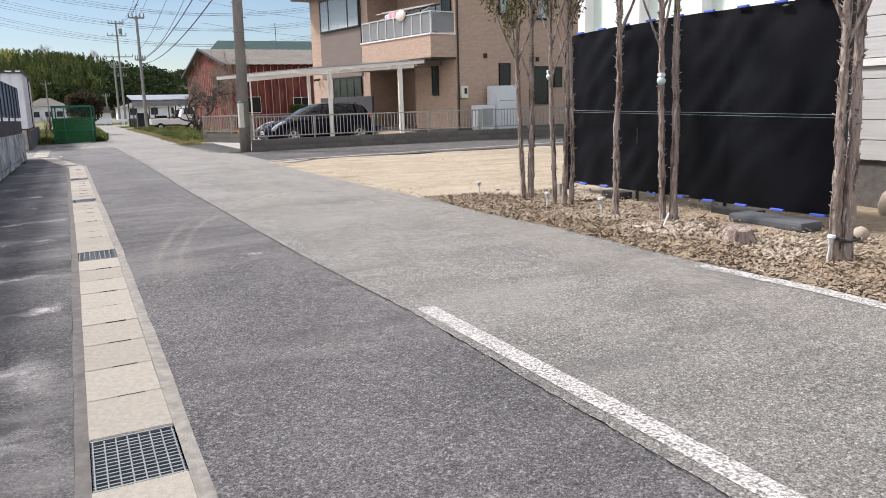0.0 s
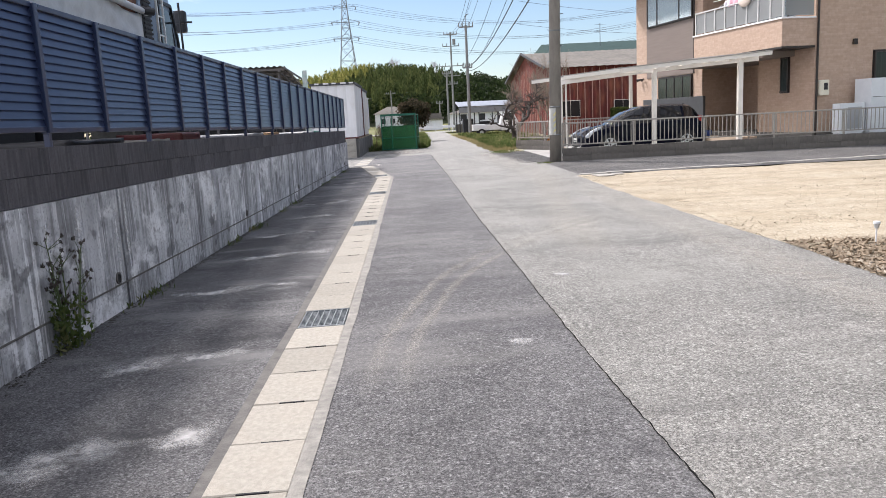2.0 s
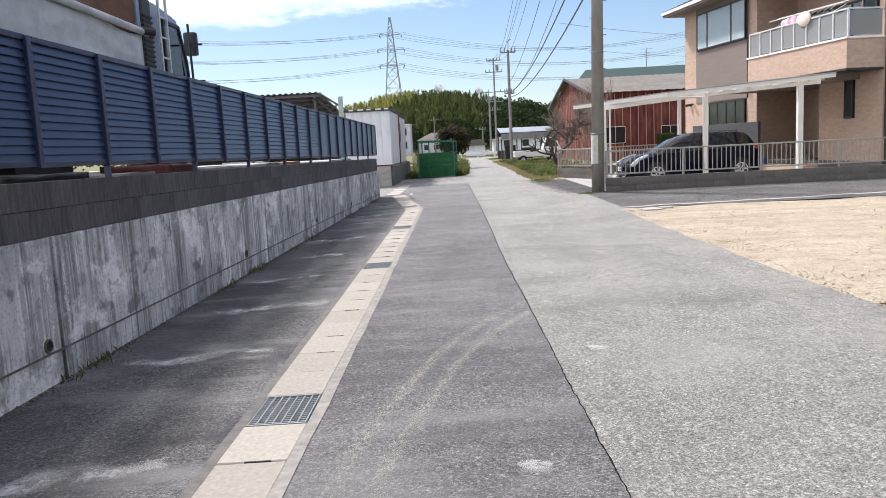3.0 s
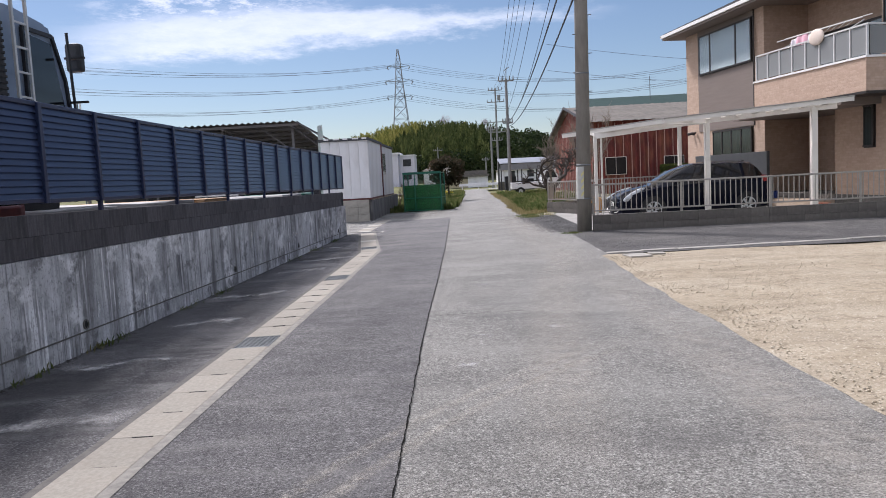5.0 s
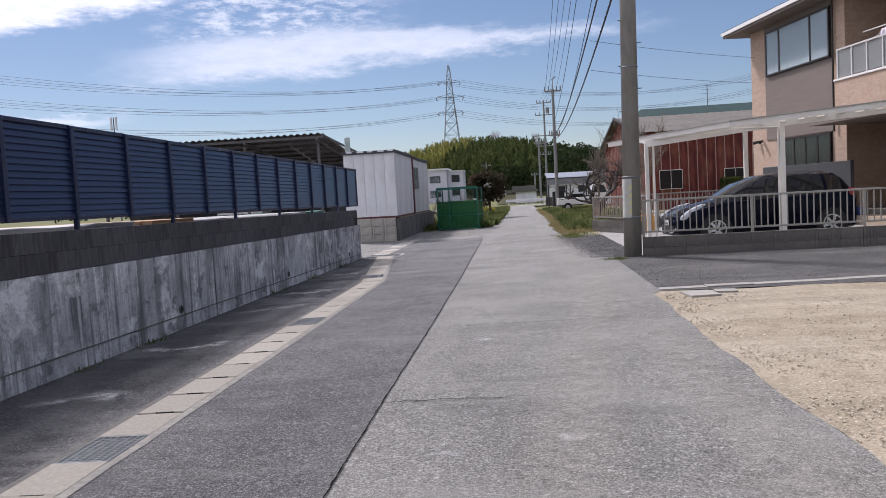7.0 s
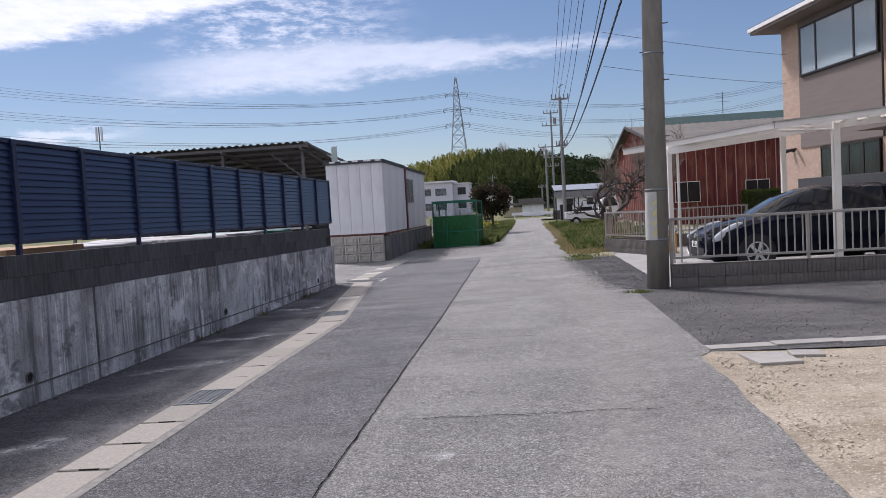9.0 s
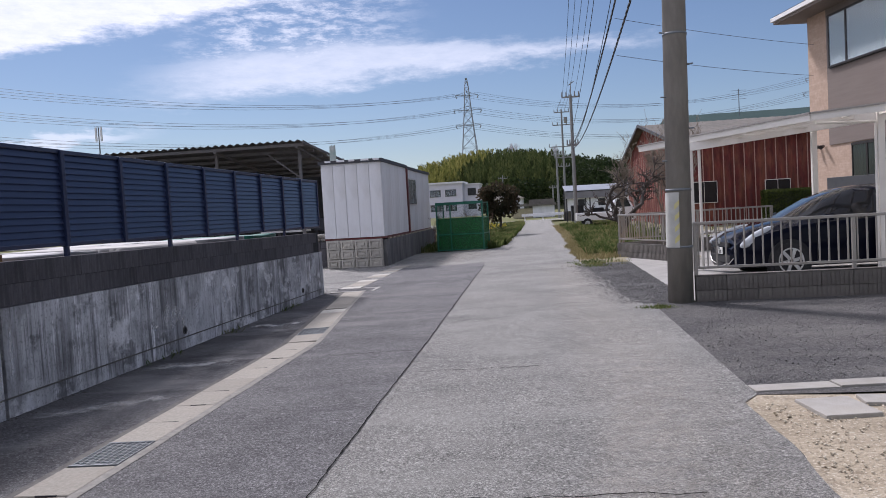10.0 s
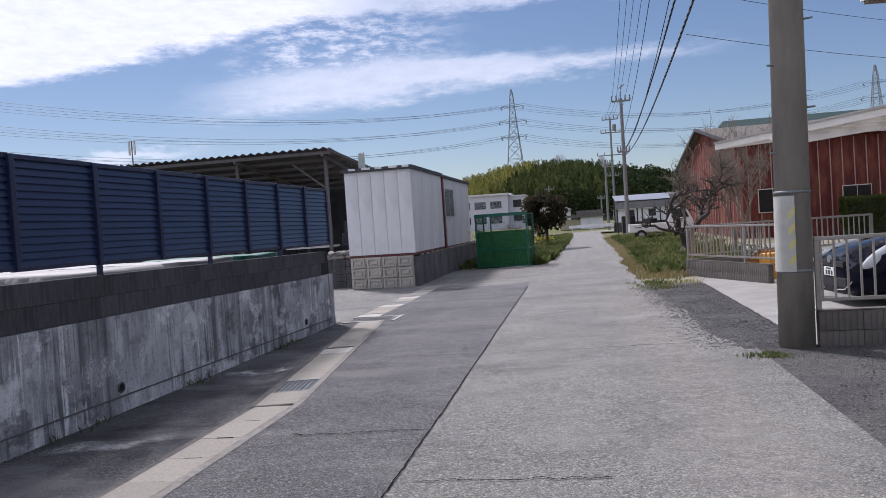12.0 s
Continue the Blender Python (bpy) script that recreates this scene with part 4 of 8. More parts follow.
def window(u0, u1, z0, z1, y=-1.1, n=2, out=1, side="a", curtain=True, cloth=None, cuts=None, pane=None):
    """A framed window on the facade (side a, at depth y) or on the end wall (side b, u0/u1 measured inwards)."""
    w = part("window", bx(u0 - 0.05, u1 + 0.05, -0.02, 0.012, z0 - 0.05, z1 + 0.05), FRAME, house) if side == "a" else part("window", bx(-0.02, 0.012, -u1 - 0.05, -u0 + 0.05, z0 - 0.05, z1 + 0.05), FRAME, house)
    w.location = (0, y, 0) if side == "a" else (-0.012 - y, 0, 0)
    def sub(nm, a0, a1, b0, b1, c0, c1, mt):
        o = part(nm, bx(a0, a1, b0, b1, c0, c1) if side == "a" else bx(-b1, -b0, -a1, -a0, c0, c1), mt, w)
        return o
    # thin dark sheet behind the panes in place of an unlit room
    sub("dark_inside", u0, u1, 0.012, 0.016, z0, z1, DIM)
    us = [u0 + (u1 - u0) * f for f in (cuts or [i / n for i in range(n + 1)])]
    for i, (a, b) in enumerate(zip(us, us[1:])):
        if curtain:
            sub("curtain", a + 0.03, b - 0.03, 0.017, 0.022, z0 + 0.02, z1 - 0.02, cloth or CURT)
        sub("pane", a, b, 0.040, 0.046, z0, z1, pane or (PANE if curtain else DGLASS)).visible_shadow = False
        sub("sash", a - 0.03, a + 0.03, 0.03, 0.06, z0, z1, FRAME)
    sub("sash", u1 - 0.018, u1 + 0.018, 0.03, 0.06, z0, z1, FRAME)
    for z in (z0, z1):
        sub("sash", u0 - 0.03, u1 + 0.03, 0.02, 0.065, z - 0.025, z + 0.025, FRAME)
    return w


window(6.78, 10.30, 4.70, 6.05, y=-1.06, n=3, cuts=(0, 0.27, 0.77, 1))
# opaque panes, the dark room behind put into their colour
DGLASS = mat("dark_window_glass", (0.012, 0.017, 0.016), (0.022, 0.032, 0.029), s=3, rough=0.12, bump=0.0, spec=0.3, stretch=(9, 9, 0.15))
window(6.85, 9.40, 0.55, 2.55, y=-1.09, n=4, cloth=CURTD, pane=DGLASS)
window(1.15, 1.48, 1.68, 2.70, n=1, curtain=False)
window(2.2, 5.4, 3.2, 5.2, y=-2.61, n=3)
window(0.25, 0.75, 4.5, 5.3, y=-1.09, n=1, curtain=False)
window(3.13, 3.60, 1.90, 2.72, y=0.0, n=1, side="b", curtain=False)
window(4.75, 5.55, 1.25, 2.62, y=0.0, n=1, side="b", curtain=False)
window(5.95, 6.30, 1.90, 2.6, y=0.0, n=1, side="b", curtain=False)
window(3.12, 3.55, 4.55, 5.35, y=0.0, n=1, side="b")
window(5.00, 5.55, 4.45, 5.35, y=0.0, n=1, side="b")
door = part("front_door", bx(3.3, 4.35, -2.62, -2.55, 0.28, 2.5, bevel=0.01), FRAME, house, "dark brown panelled front door")
bm = bmesh.new()
for k in range(5):
    box(bm, 3.42 + 0.17 * k, 3.52 + 0.17 * k, -2.552, -2.535, 0.4, 2.4)
part("door_panels", bm, BROWN, door)
part("door_handle", bx(3.42, 3.45, -2.54, -2.49, 1.05, 1.75, bevel=0.008), ALU, door, "long steel door handle")
# balcony
bal = part("balcony", bx(0.0, 4.85, -0.12, 0.0, 2.96, 3.74), BRICK, house, "brick-clad balcony with frosted glass rail")
part("side_wall", bx(0.0, 0.12, -1.1, -0.12, 2.96, 3.74), BRICK, bal)
part("side_wall", bx(4.73, 4.85, -1.6, -0.12, 2.96, 3.74), BRICK, bal)
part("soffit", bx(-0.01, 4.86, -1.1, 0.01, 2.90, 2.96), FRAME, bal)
part("balcony_floor", bx(0.12, 4.73, -2.6, -0.12, 2.96, 3.05), LIP, bal)
bm = bmesh.new()
box(bm, -0.03, 4.88, -0.15, 0.03, 3.74, 3.79)
box(bm, -0.03, 0.15, -1.1, -0.15, 3.74, 3.79)
part("cap", bm, TRIM, bal, "white sill cap")
bm = bmesh.new()
box(bm, -0.01, 4.83, -0.09, -0.03, 4.50, 4.54), box(bm, 0.0, 0.06, -1.1, -0.09, 4.50, 4.54)
part("hand_rail", bm, ALU, bal)
for k in range(9):
    u = 0.02 + 4.76 * k / 8
    part("rail_post", bx(u, u + 0.045, -0.085, -0.035, 3.79, 4.50), ALU, bal)
    if k < 8:
        part("glass_panel", bx(u + 0.05, u + 0.59, -0.066, -0.056, 3.83, 4.48), FROST, bal)
part("glass_panel", bx(0.024, 0.032, -1.05, -0.12, 3.83, 4.48), FROST, bal)
# roof
def hip(bm, u0, u1, y0, y1, z, h):
    c = (y1 - y0) / 2
    a = [bm.verts.new(p) for p in ((u0, y0, z), (u1, y0, z), (u1, y1, z), (u0, y1, z))]
    r = [bm.verts.new(p) for p in ((u0 + c, (y0 + y1) / 2, z + h), (u1 - c, (y0 + y1) / 2, z + h))]
    bm.faces.new((a[0], a[1], r[1], r[0])), bm.faces.new((a[2], a[3], r[0], r[1])), bm.faces.new((a[1], a[2], r[1])), bm.faces.new((a[3], a[0], r[0])), bm.faces.new(a)


bm = bmesh.new()
hip(bm, -0.62, 12.1, -9.8, -0.42, 6.47, 2.0)
roof = part("roof", bm, TILE, house, "dark tiled hip roof")
bm = bmesh.new()
for k in range(22):
    f = k / 22
    y = -0.42 - 4.69 * f
    z = 6.475 + 2.0 * f
    box(bm, -0.62 + 4.69 * f, 12.1 - 4.69 * f, y - 0.018, y + 0.018, z, z + 0.03)
    box(bm, -0.62 + 4.69 * f - 0.018, -0.62 + 4.69 * f + 0.018, -9.8 + 4.69 * f, y, z, z + 0.03)
part("tile_courses", bm, TILE, roof)
bm = bmesh.new()
box(bm, -0.66, 12.14, -0.42, -0.36, 6.36, 6.47), box(bm, -0.68, -0.62, -9.8, -0.36, 6.36, 6.47), box(bm, 12.1, 12.16, -9.8, -0.36, 6.36, 6.47)
part("rain_gutter", bm, TRIM, house, "white eaves gutter")
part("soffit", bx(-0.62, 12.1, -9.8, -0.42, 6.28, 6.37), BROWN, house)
bm = bmesh.new()
rod(bm, (-0.05, -1.16, 0.1), (-0.05, -1.16, 6.3), 0.032)
part("downpipe", bm, FRAME, house)
bm = bmesh.new()
rod(bm, (6.62, -1.03, 2.6), (6.62, -1.03, 6.3), 0.028)
part("downpipe", bm, FRAME, house)
for v, z in ((2.43, 3.05), (5.02, 2.95)):
    part("wall_vent", bx(-0.07, 0, -v - 0.07, -v + 0.07, z - 0.1, z + 0.06, bevel=0.01), FRAME, house)
# stacks of tile on the far roof slope are left plain; meter box on the end wall
mb = part("meter_box", bx(-0.14, 0, -1.52, -1.22, 1.5, 1.95, bevel=0.02), mat("cream_plastic", (0.66, 0.62, 0.50), (0.6, 0.56, 0.46), s=3, rough=0.5, bump=0), house, "cream plastic electricity meter box")
part("meter_window", bx(-0.15, -0.13, -1.46, -1.34, 1.66, 1.86), DIM, mb)
for dv in (-0.10, 0.10):
    bm = bmesh.new()
    rod(bm, (10.9 + dv, -1.06, 2.62), (10.9 + 2.2 * dv, -0.92, 2.58), 0.045, 0.06, 12)
    part("wall_lamp", bm, FRAME, house, "brown twin spot lamp")
# laundry on the balcony
bm = bmesh.new()
for y, z in ((-0.35, 4.78), (-0.62, 4.86)):
    rod(bm, (0.6, y, z), (4.2, y, z + 0.05), 0.014, None, 6)
for u in (1.0, 3.8):
    rod(bm, (u, -0.15, 4.50), (u, -0.7, 4.80), 0.016, None, 6)
for k in range(9):
    u = 1.2 + 0.3 * k
    rod(bm, (u, -0.62, 4.88), (u + 0.22, -0.50, 4.72), 0.008, None, 5)
rack = one("laundry_rack", bm, ALU, "white laundry poles with hangers over the balcony rail", "laundry rack")
rack.matrix_world = house.matrix_world


def cloth(u, z, w, h, col, label):
    bm = bmesh.new()
    bmesh.ops.create_grid(bm, x_segments=8, y_segments=8, size=0.5)
    for v in bm.verts:
        x, y = v.co.x, v.co.y
        v.co = Vector((u + w * x * (1 - 0.15 * y), -0.36 + 0.05 * math.sin(9 * x + u) * (0.6 - y), z - h * (0.5 - y)))
    m = mat("cloth", col, tuple(c * 0.9 for c in col), s=8, rough=0.9, bump=0.2, bs=20)
    o = one("laundry", bm, m, label, "laundry", "washing on the balcony", smooth=True)
    o.modifiers.new("thick", "SOLIDIFY").thickness = 0.012
    o.matrix_world = house.matrix_world


cloth(3.0, 4.80, 0.5, 0.32, (0.75, 0.42, 0.50), "pink cloth hung to dry on the balcony")
cloth(2.55, 4.78, 0.4, 0.30, (0.72, 0.72, 0.74), "white cloth hung to dry on the balcony")
cloth(3.35, 4.76, 0.3, 0.22, (0.70, 0.66, 0.70), "pale cloth hung to dry on the balcony")
bm = bmesh.new()
bmesh.ops.create_uvsphere(bm, u_segments=16, v_segments=10, radius=0.5, matrix=pose(1.9, -0.02, 4.55) @ Matrix.Diagonal((0.62, 0.14, 0.42, 1)))
o = one("cushion", bm, mat("beige_cloth", (0.70, 0.60, 0.52), (0.64, 0.54, 0.46), s=6, rough=0.9, bump=0.3, bs=30), "round beige cushion hung over the balcony rail", "cushion", smooth=True)
o.matrix_world = house.matrix_world
# boiler tank and outdoor unit by the end wall
UNIT = mat("pale_grey_steel", (0.66, 0.68, 0.70), (0.60, 0.62, 0.64), s=3, rough=0.45, bump=0.02)
t = thing("water_tank", house.matrix_world @ pose(-0.55, -2.78, 0.12), "tall pale grey hot-water tank unit", "water tank")
part("cabinet", bx(-0.33, 0.33, -0.46, 0.46, 0.1, 1.8, bevel=0.02), UNIT, t)
part("plinth", bx(-0.28, 0.28, -0.42, 0.42, 0.0, 0.1), DARK, t)
part("panel_seam", bx(-0.336, -0.33, -0.40, 0.40, 1.26, 1.27), DARK, t)
t = thing("heat_pump", house.matrix_world @ pose(-0.6, -1.82, 0.12), "white heat pump unit beside the house", "heat pump")
part("casing", bx(-0.16, 0.16, -0.42, 0.42, 0.28, 1.12, bevel=0.02), UNIT, t)
part("stand", bx(-0.15, 0.15, -0.38, 0.38, 0.0, 0.28), UNIT, t)
part("fan_grille", bx(-0.17, -0.16, -0.32, 0.16, 0.38, 1.0), mat("grille_grey", (0.35, 0.36, 0.37), None, s=60, rough=0.5, bump=0.6, bs=40, stretch=(1, 1, 4)), t)
# grey screen wall between the car and the porch
SCREEN = mat("grey_screen", (0.055, 0.056, 0.06), (0.047, 0.048, 0.052), s=4, rough=0.5, bump=0.03)
t = thing("porch_screen", house.matrix_world @ pose(7.3, -0.45, 0), "dark grey panel screen beside the porch", "screen")
part("panel", bx(-2.4, 2.2, -0.05, 0.05, 0.0, 1.72, bevel=0.01), SCREEN, t)
# dark bar in place of a cut-out, its shade put into the colour
part("slot", bx(-1.1, -0.95, 0.045, 0.055, 0.3, 1.5), DARK, t)
# pots by the porch
for u, r, h, col, lb in ((5.2, 0.14, 0.22, (0.06, 0.10, 0.35), "blue glazed flower pot on the porch"), (2.3, 0.16, 0.20, (0.42, 0.16, 0.10), "terracotta flower pot by the wall")):
    bm = bmesh.new()
    rod(bm, (0, 0, 0), (0, 0, h), r * 0.75, r, 16)
    t = thing("flower_pot", house.matrix_world @ pose(u, -0.8 if u > 3 else -0.5, 0.28 if u > 3 else 0.03), lb, "flower pot")
    part("pot", bm, mat("pot_glaze", col, None, s=5, rough=0.4, bump=0.05), t)
    bm = bmesh.new()
    for k in range(14):
        a = random.uniform(0, 6.28)
        rod(bm, (0, 0, h), (0.16 * math.cos(a), 0.16 * math.sin(a), h + random.uniform(0.1, 0.5)), 0.006, 0.002, 4)
    part("twigs", bm, POLE, t)

# ---- carport ----
CREAM = mat("cream_aluminium", (0.70, 0.665, 0.61), (0.65, 0.615, 0.56), s=3, rough=0.45, bump=0.02, metal=0.15)
POLY = glass("smoky_sheet", (0.62, 0.57, 0.53), 0.06, 0.95)
cp = thing("carport", pose(0, 0, 0), "cream aluminium carport with a smoky sheet roof", "carport")
PA, PB, PC = Vector((5.40, 29.85, 2.46)), Vector((7.46, 25.85, 2.525)), Vector((11.75, 25.2, 2.78))
PD, PE = Vector((11.0, 29.6, 2.92)), Vector((7.6, 31.6, 2.70))
bm = bmesh.new()
bm.faces.new([bm.verts.new(p + Vector((0, 0, 0.075))) for p in (PA, PB, PC, PD, PE)])
part("roof_sheet", bm, POLY, cp, "smoky translucent roof sheet").visible_shadow = False
for a, b in ((PA, PB), (PB, PC), (PC, PD), (PD, PE), (PE, PA)):
    bm = bmesh.new()
    beam(bm, a + Vector((0, 0, 0.02)), b + Vector((0, 0, 0.02)), 0.05, 0.10)
    part("edge_beam", bm, CREAM, cp)
    bm = bmesh.new()
    beam(bm, a + Vector((0, 0, 0.085)), b + Vector((0, 0, 0.085)), 0.09, 0.03)
    part("edge_cap", bm, RAIL, cp)
for k in range(1, 8):
    a, b = PA.lerp(PB, k / 8), PE.lerp(PD, k / 8 * 0.6)
    bm = bmesh.new()
    beam(bm, a, b, 0.045, 0.07)
    part("rafter", bm, CREAM, cp)
for k in range(1, 8):
    a, b = PB.lerp(PC, k / 8), PE.lerp(PD, 0.3 + 0.7 * k / 8)
    bm = bmesh.new()
    beam(bm, a, b, 0.045, 0.07)
    part("rafter", bm, CREAM, cp)
CL, C1, C2 = Vector((6.12, 28.35, 2.37)), Vector((8.62, 26.28, 2.54)), Vector((10.98, 25.57, 2.66))
for p, w, top in ((CL, 0.045, 2.38), (CL + Vector((0.16, -0.04, 0)), 0.025, 2.38), (C1, 0.057, 2.60), (C2, 0.072, 2.72), (Vector((9.1, 30.6, 0)), 0.055, 2.80)):
    part("post", bx(p.x - w, p.x + w, p.y - w, p.y + w, 0.03, top, bevel=0.012), CREAM, cp)
bm = bmesh.new()
rod(bm, (C1.x - 0.085, C1.y - 0.05, 0.05), (C1.x - 0.085, C1.y - 0.05, 2.45), 0.022, None, 8)
rod(bm, (C1.x - 0.085, C1.y - 0.05, 2.45), (PB.x + 0.1, PB.y + 0.1, 2.46), 0.020, None, 8)
part("drain_pipe", bm, CREAM, cp)
for a, b in ((CL, C1), (C1, C2), (C2, C2 + Vector((0.5, -0.12, 0.02)))):
    bm = bmesh.new()
    beam(bm, a, b, 0.07, 0.15)
    part("front_beam", bm, CREAM, cp)
for k in range(17):
    q, r = (CL.lerp(C1, k / 9), PA.lerp(PB, 0.30 + 0.70 * k / 9)) if k < 9 else (C1.lerp(C2, (k - 9) / 7), PB.lerp(PC, 0.25 + 0.60 * (k - 9) / 7))
    bm = bmesh.new()
    beam(bm, q + Vector((0, 0, 0.04)), r - Vector((0, 0, 0.02)), 0.05, 0.06)
    part("rafter_end", bm, CREAM, cp)

# ---- car under the carport ----
CARP = mat("dark_navy_paint", (0.0035, 0.0045, 0.011), (0.003, 0.004, 0.010), s=2, rough=0.02, bump=0.0, spec=0.09)
CARG = mat("car_glass", (0.006, 0.007, 0.009), (0.004, 0.005, 0.007), s=2, rough=0.03, bump=0.0, spec=0.5)
RUBBER = mat("tyre_rubber", (0.022, 0.022, 0.023), None, s=30, rough=0.85, bump=0.3)
RIM = mat("wheel_silver", (0.55, 0.56, 0.58), None, s=6, rough=0.3, bump=0, metal=0.8)
LAMP = glass("headlamp_glass", (0.66, 0.69, 0.72), 0.05, 0.3)
PLATE = mat("plate_white", (0.75, 0.76, 0.72), None, s=4, rough=0.5, bump=0)
# x, top, belt, half width at the belt, half width of the roof
SEC = [(-2.27, 0.56, 0.52, 0.55, 0.40), (-2.20, 0.70, 0.62, 0.70, 0.55), (-2.02, 0.80, 0.70, 0.80, 0.66), (-1.65, 0.90, 0.80, 0.84, 0.70), (-1.22, 0.98, 0.89, 0.855, 0.72), (-0.95, 1.13, 0.91, 0.86, 0.66),
       (-0.55, 1.34, 0.93, 0.86, 0.62), (-0.10, 1.48, 0.95, 0.86, 0.60), (0.22, 1.52, 0.96, 0.86, 0.60), (0.30, 1.525, 0.965, 0.86, 0.60), (0.85, 1.54, 0.98, 0.86, 0.60), (1.18, 1.53, 0.99, 0.86, 0.595), (1.26, 1.525, 0.99, 0.86, 0.595),
       (1.58, 1.47, 1.01, 0.85, 0.575), (1.72, 1.38, 1.02, 0.83, 0.56), (1.84, 1.14, 1.01, 0.80, 0.60), (1.92, 0.94, 0.90, 0.77, 0.62), (1.95, 0.66, 0.62, 0.72, 0.56)]


def car_skin(want):
    bm = bmesh.new()
    prof = []
    for x, zt, zb, w, wr in SEC:
        z2 = max(zt - 0.08, zb + 0.02)
        lo = 0.20
        prof.append([(0, zt), (wr * 0.7, zt - 0.012), (wr, z2), (w - 0.025, zb + 0.008), (w, zb - 0.07), (w + 0.012, (zb + lo) / 2), (w - 0.02, lo + 0.06), (w - 0.16, lo), (0, lo)])
    for i in range(len(SEC) - 1):
        xa, xb = SEC[i][0], SEC[i + 1][0]
        for j in range(8):
            kind = "body"
            if j == 2 and -1.0 < xa and xb < 2.0 and i not in (8, 11):
                kind = "glass"
            if j in (0, 1) and -1.3 < xa < -0.5:
                kind = "glass"
            if j in (0, 1) and 1.65 < xa < 1.8:
                kind = "glass"
            if kind != want:
                continue
            for s in (1, -1):
                p, q, r, t2 = prof[i][j], prof[i][j + 1], prof[i + 1][j + 1], prof[i + 1][j]
                quad(bm, (xa, s * p[0], p[1]), (xa, s * q[0], q[1]), (xb, s * r[0], r[1]), (xb, s * t2[0], t2[1]))
    if want == "body":
        for e in (0, -1):
            x = SEC[e][0]
            for j in range(8):
                for s in (1, -1):
                    p, q = prof[e][j], prof[e][j + 1]
                    quad(bm, (x, 0, p[1]), (x, s * p[0], p[1]), (x, s * q[0], q[1]), (x, 0, q[1]))
    bmesh.ops.remove_doubles(bm, verts=bm.verts, dist=0.001)
    return bm


car = thing("car", pose(8.44, 27.31, 0.02, 0, 0, 5) @ Matrix.Diagonal((0.93, 1, 0.96, 1)), "dark navy hatchback car parked under the carport", "car")
cb_ = part("body", car_skin("body"), CARP, car, smooth=True)
cb_.modifiers.new("edges", "EDGE_SPLIT").split_angle = radians(28)
part("glazing", car_skin("glass"), CARG, car, "dark tinted car glass", smooth=True)
bm = bmesh.new()
box(bm, -0.9, 1.7, -0.7, 0.7, 0.45, 0.95), box(bm, -0.3, 0.0, -0.6, -0.1, 0.9, 1.25, bevel=0.05), box(bm, -0.3, 0.0, 0.1, 0.6, 0.9, 1.25, bevel=0.05), box(bm, 0.9, 1.1, -0.6, 0.6, 0.9, 1.2, bevel=0.05)
part("seats", bm, DARK, car)
for x, s in ((-1.38, -1), (1.30, -1), (-1.38, 1), (1.30, 1)):
    bm = bmesh.new()
    rod(bm, (x, s * 0.70, 0.315), (x, s * 0.885, 0.315), 0.365, None, 24)
    # dark disc in place of the arch's shaded hollow
    part("wheel_arch", bm, DARK, car, smooth=False)
    bm = bmesh.new()
    rod(bm, (x, s * 0.69, 0.315), (x, s * 0.895, 0.315), 0.315, 0.300, 28)
    wh = part("wheel", bm, RUBBER, car, "black tyre")
    bm = bmesh.new()
    rod(bm, (x, s * 0.88, 0.315), (x, s * 0.900, 0.315), 0.215, 0.205, 24)
    part("rim_back", bm, DARK, wh)
    bm = bmesh.new()
    for k in range(6):
        a = math.pi * 2 * k / 6 + 0.2
        beam(bm, (x + 0.03 * math.cos(a), s * 0.905, 0.315 + 0.03 * math.sin(a)), (x + 0.205 * math.cos(a), s * 0.905, 0.315 + 0.205 * math.sin(a)), 0.018, 0.055)
    for k in range(24):
        a, b = 2 * math.pi * k / 24, 2 * math.pi * (k + 1) / 24
        beam(bm, (x + 0.208 * math.cos(a), s * 0.903, 0.315 + 0.208 * math.sin(a)), (x + 0.208 * math.cos(b), s * 0.903, 0.315 + 0.208 * math.sin(b)), 0.016, 0.022)
    part("rim", bm, RIM, wh, "silver alloy rim")
for s in (1, -1):
    bm = bmesh.new()
    bmesh.ops.create_uvsphere(bm, u_segments=14, v_segments=8, radius=0.5, matrix=pose(-1.86, s * 0.685, 0.735, 0, -22, s * -20) @ Matrix.Diagonal((0.82, 0.15, 0.19, 1)))
    part("headlight", bm, LAMP, car, "clear swept-back headlight", smooth=True)
    bm = bmesh.new()
    bmesh.ops.create_uvsphere(bm, u_segments=10, v_segments=8, radius=0.06, matrix=pose(-2.13, s * 0.62, 0.42))
    part("fog_lamp", bm, LAMP, car, smooth=True)
    bm = bmesh.new()
    box(bm, -0.86, -0.70, s * 0.90, s * 1.06, 0.96, 1.08, bevel=0.03)
    part("wing_mirror", bm, CARP, car)
    part("tail_light", bx(1.74, 1.88, s * 0.74, s * 0.815, 0.92, 1.10, bevel=0.02), mat("tail_red", (0.30, 0.02, 0.02), None, s=3, rough=0.2, bump=0), car, "red tail light")
    for x in (0.12, 1.08):
        part("door_handle", bx(x - 0.08, x + 0.08, s * 0.862, s * 0.885, 0.86, 0.885, bevel=0.006), CARP, car)
    for x in (-0.92, 0.26, 1.20):
        part("door_seam", bx(x - 0.004, x + 0.004, s * 0.866, s * 0.876, 0.32, 0.90), DARK, car)
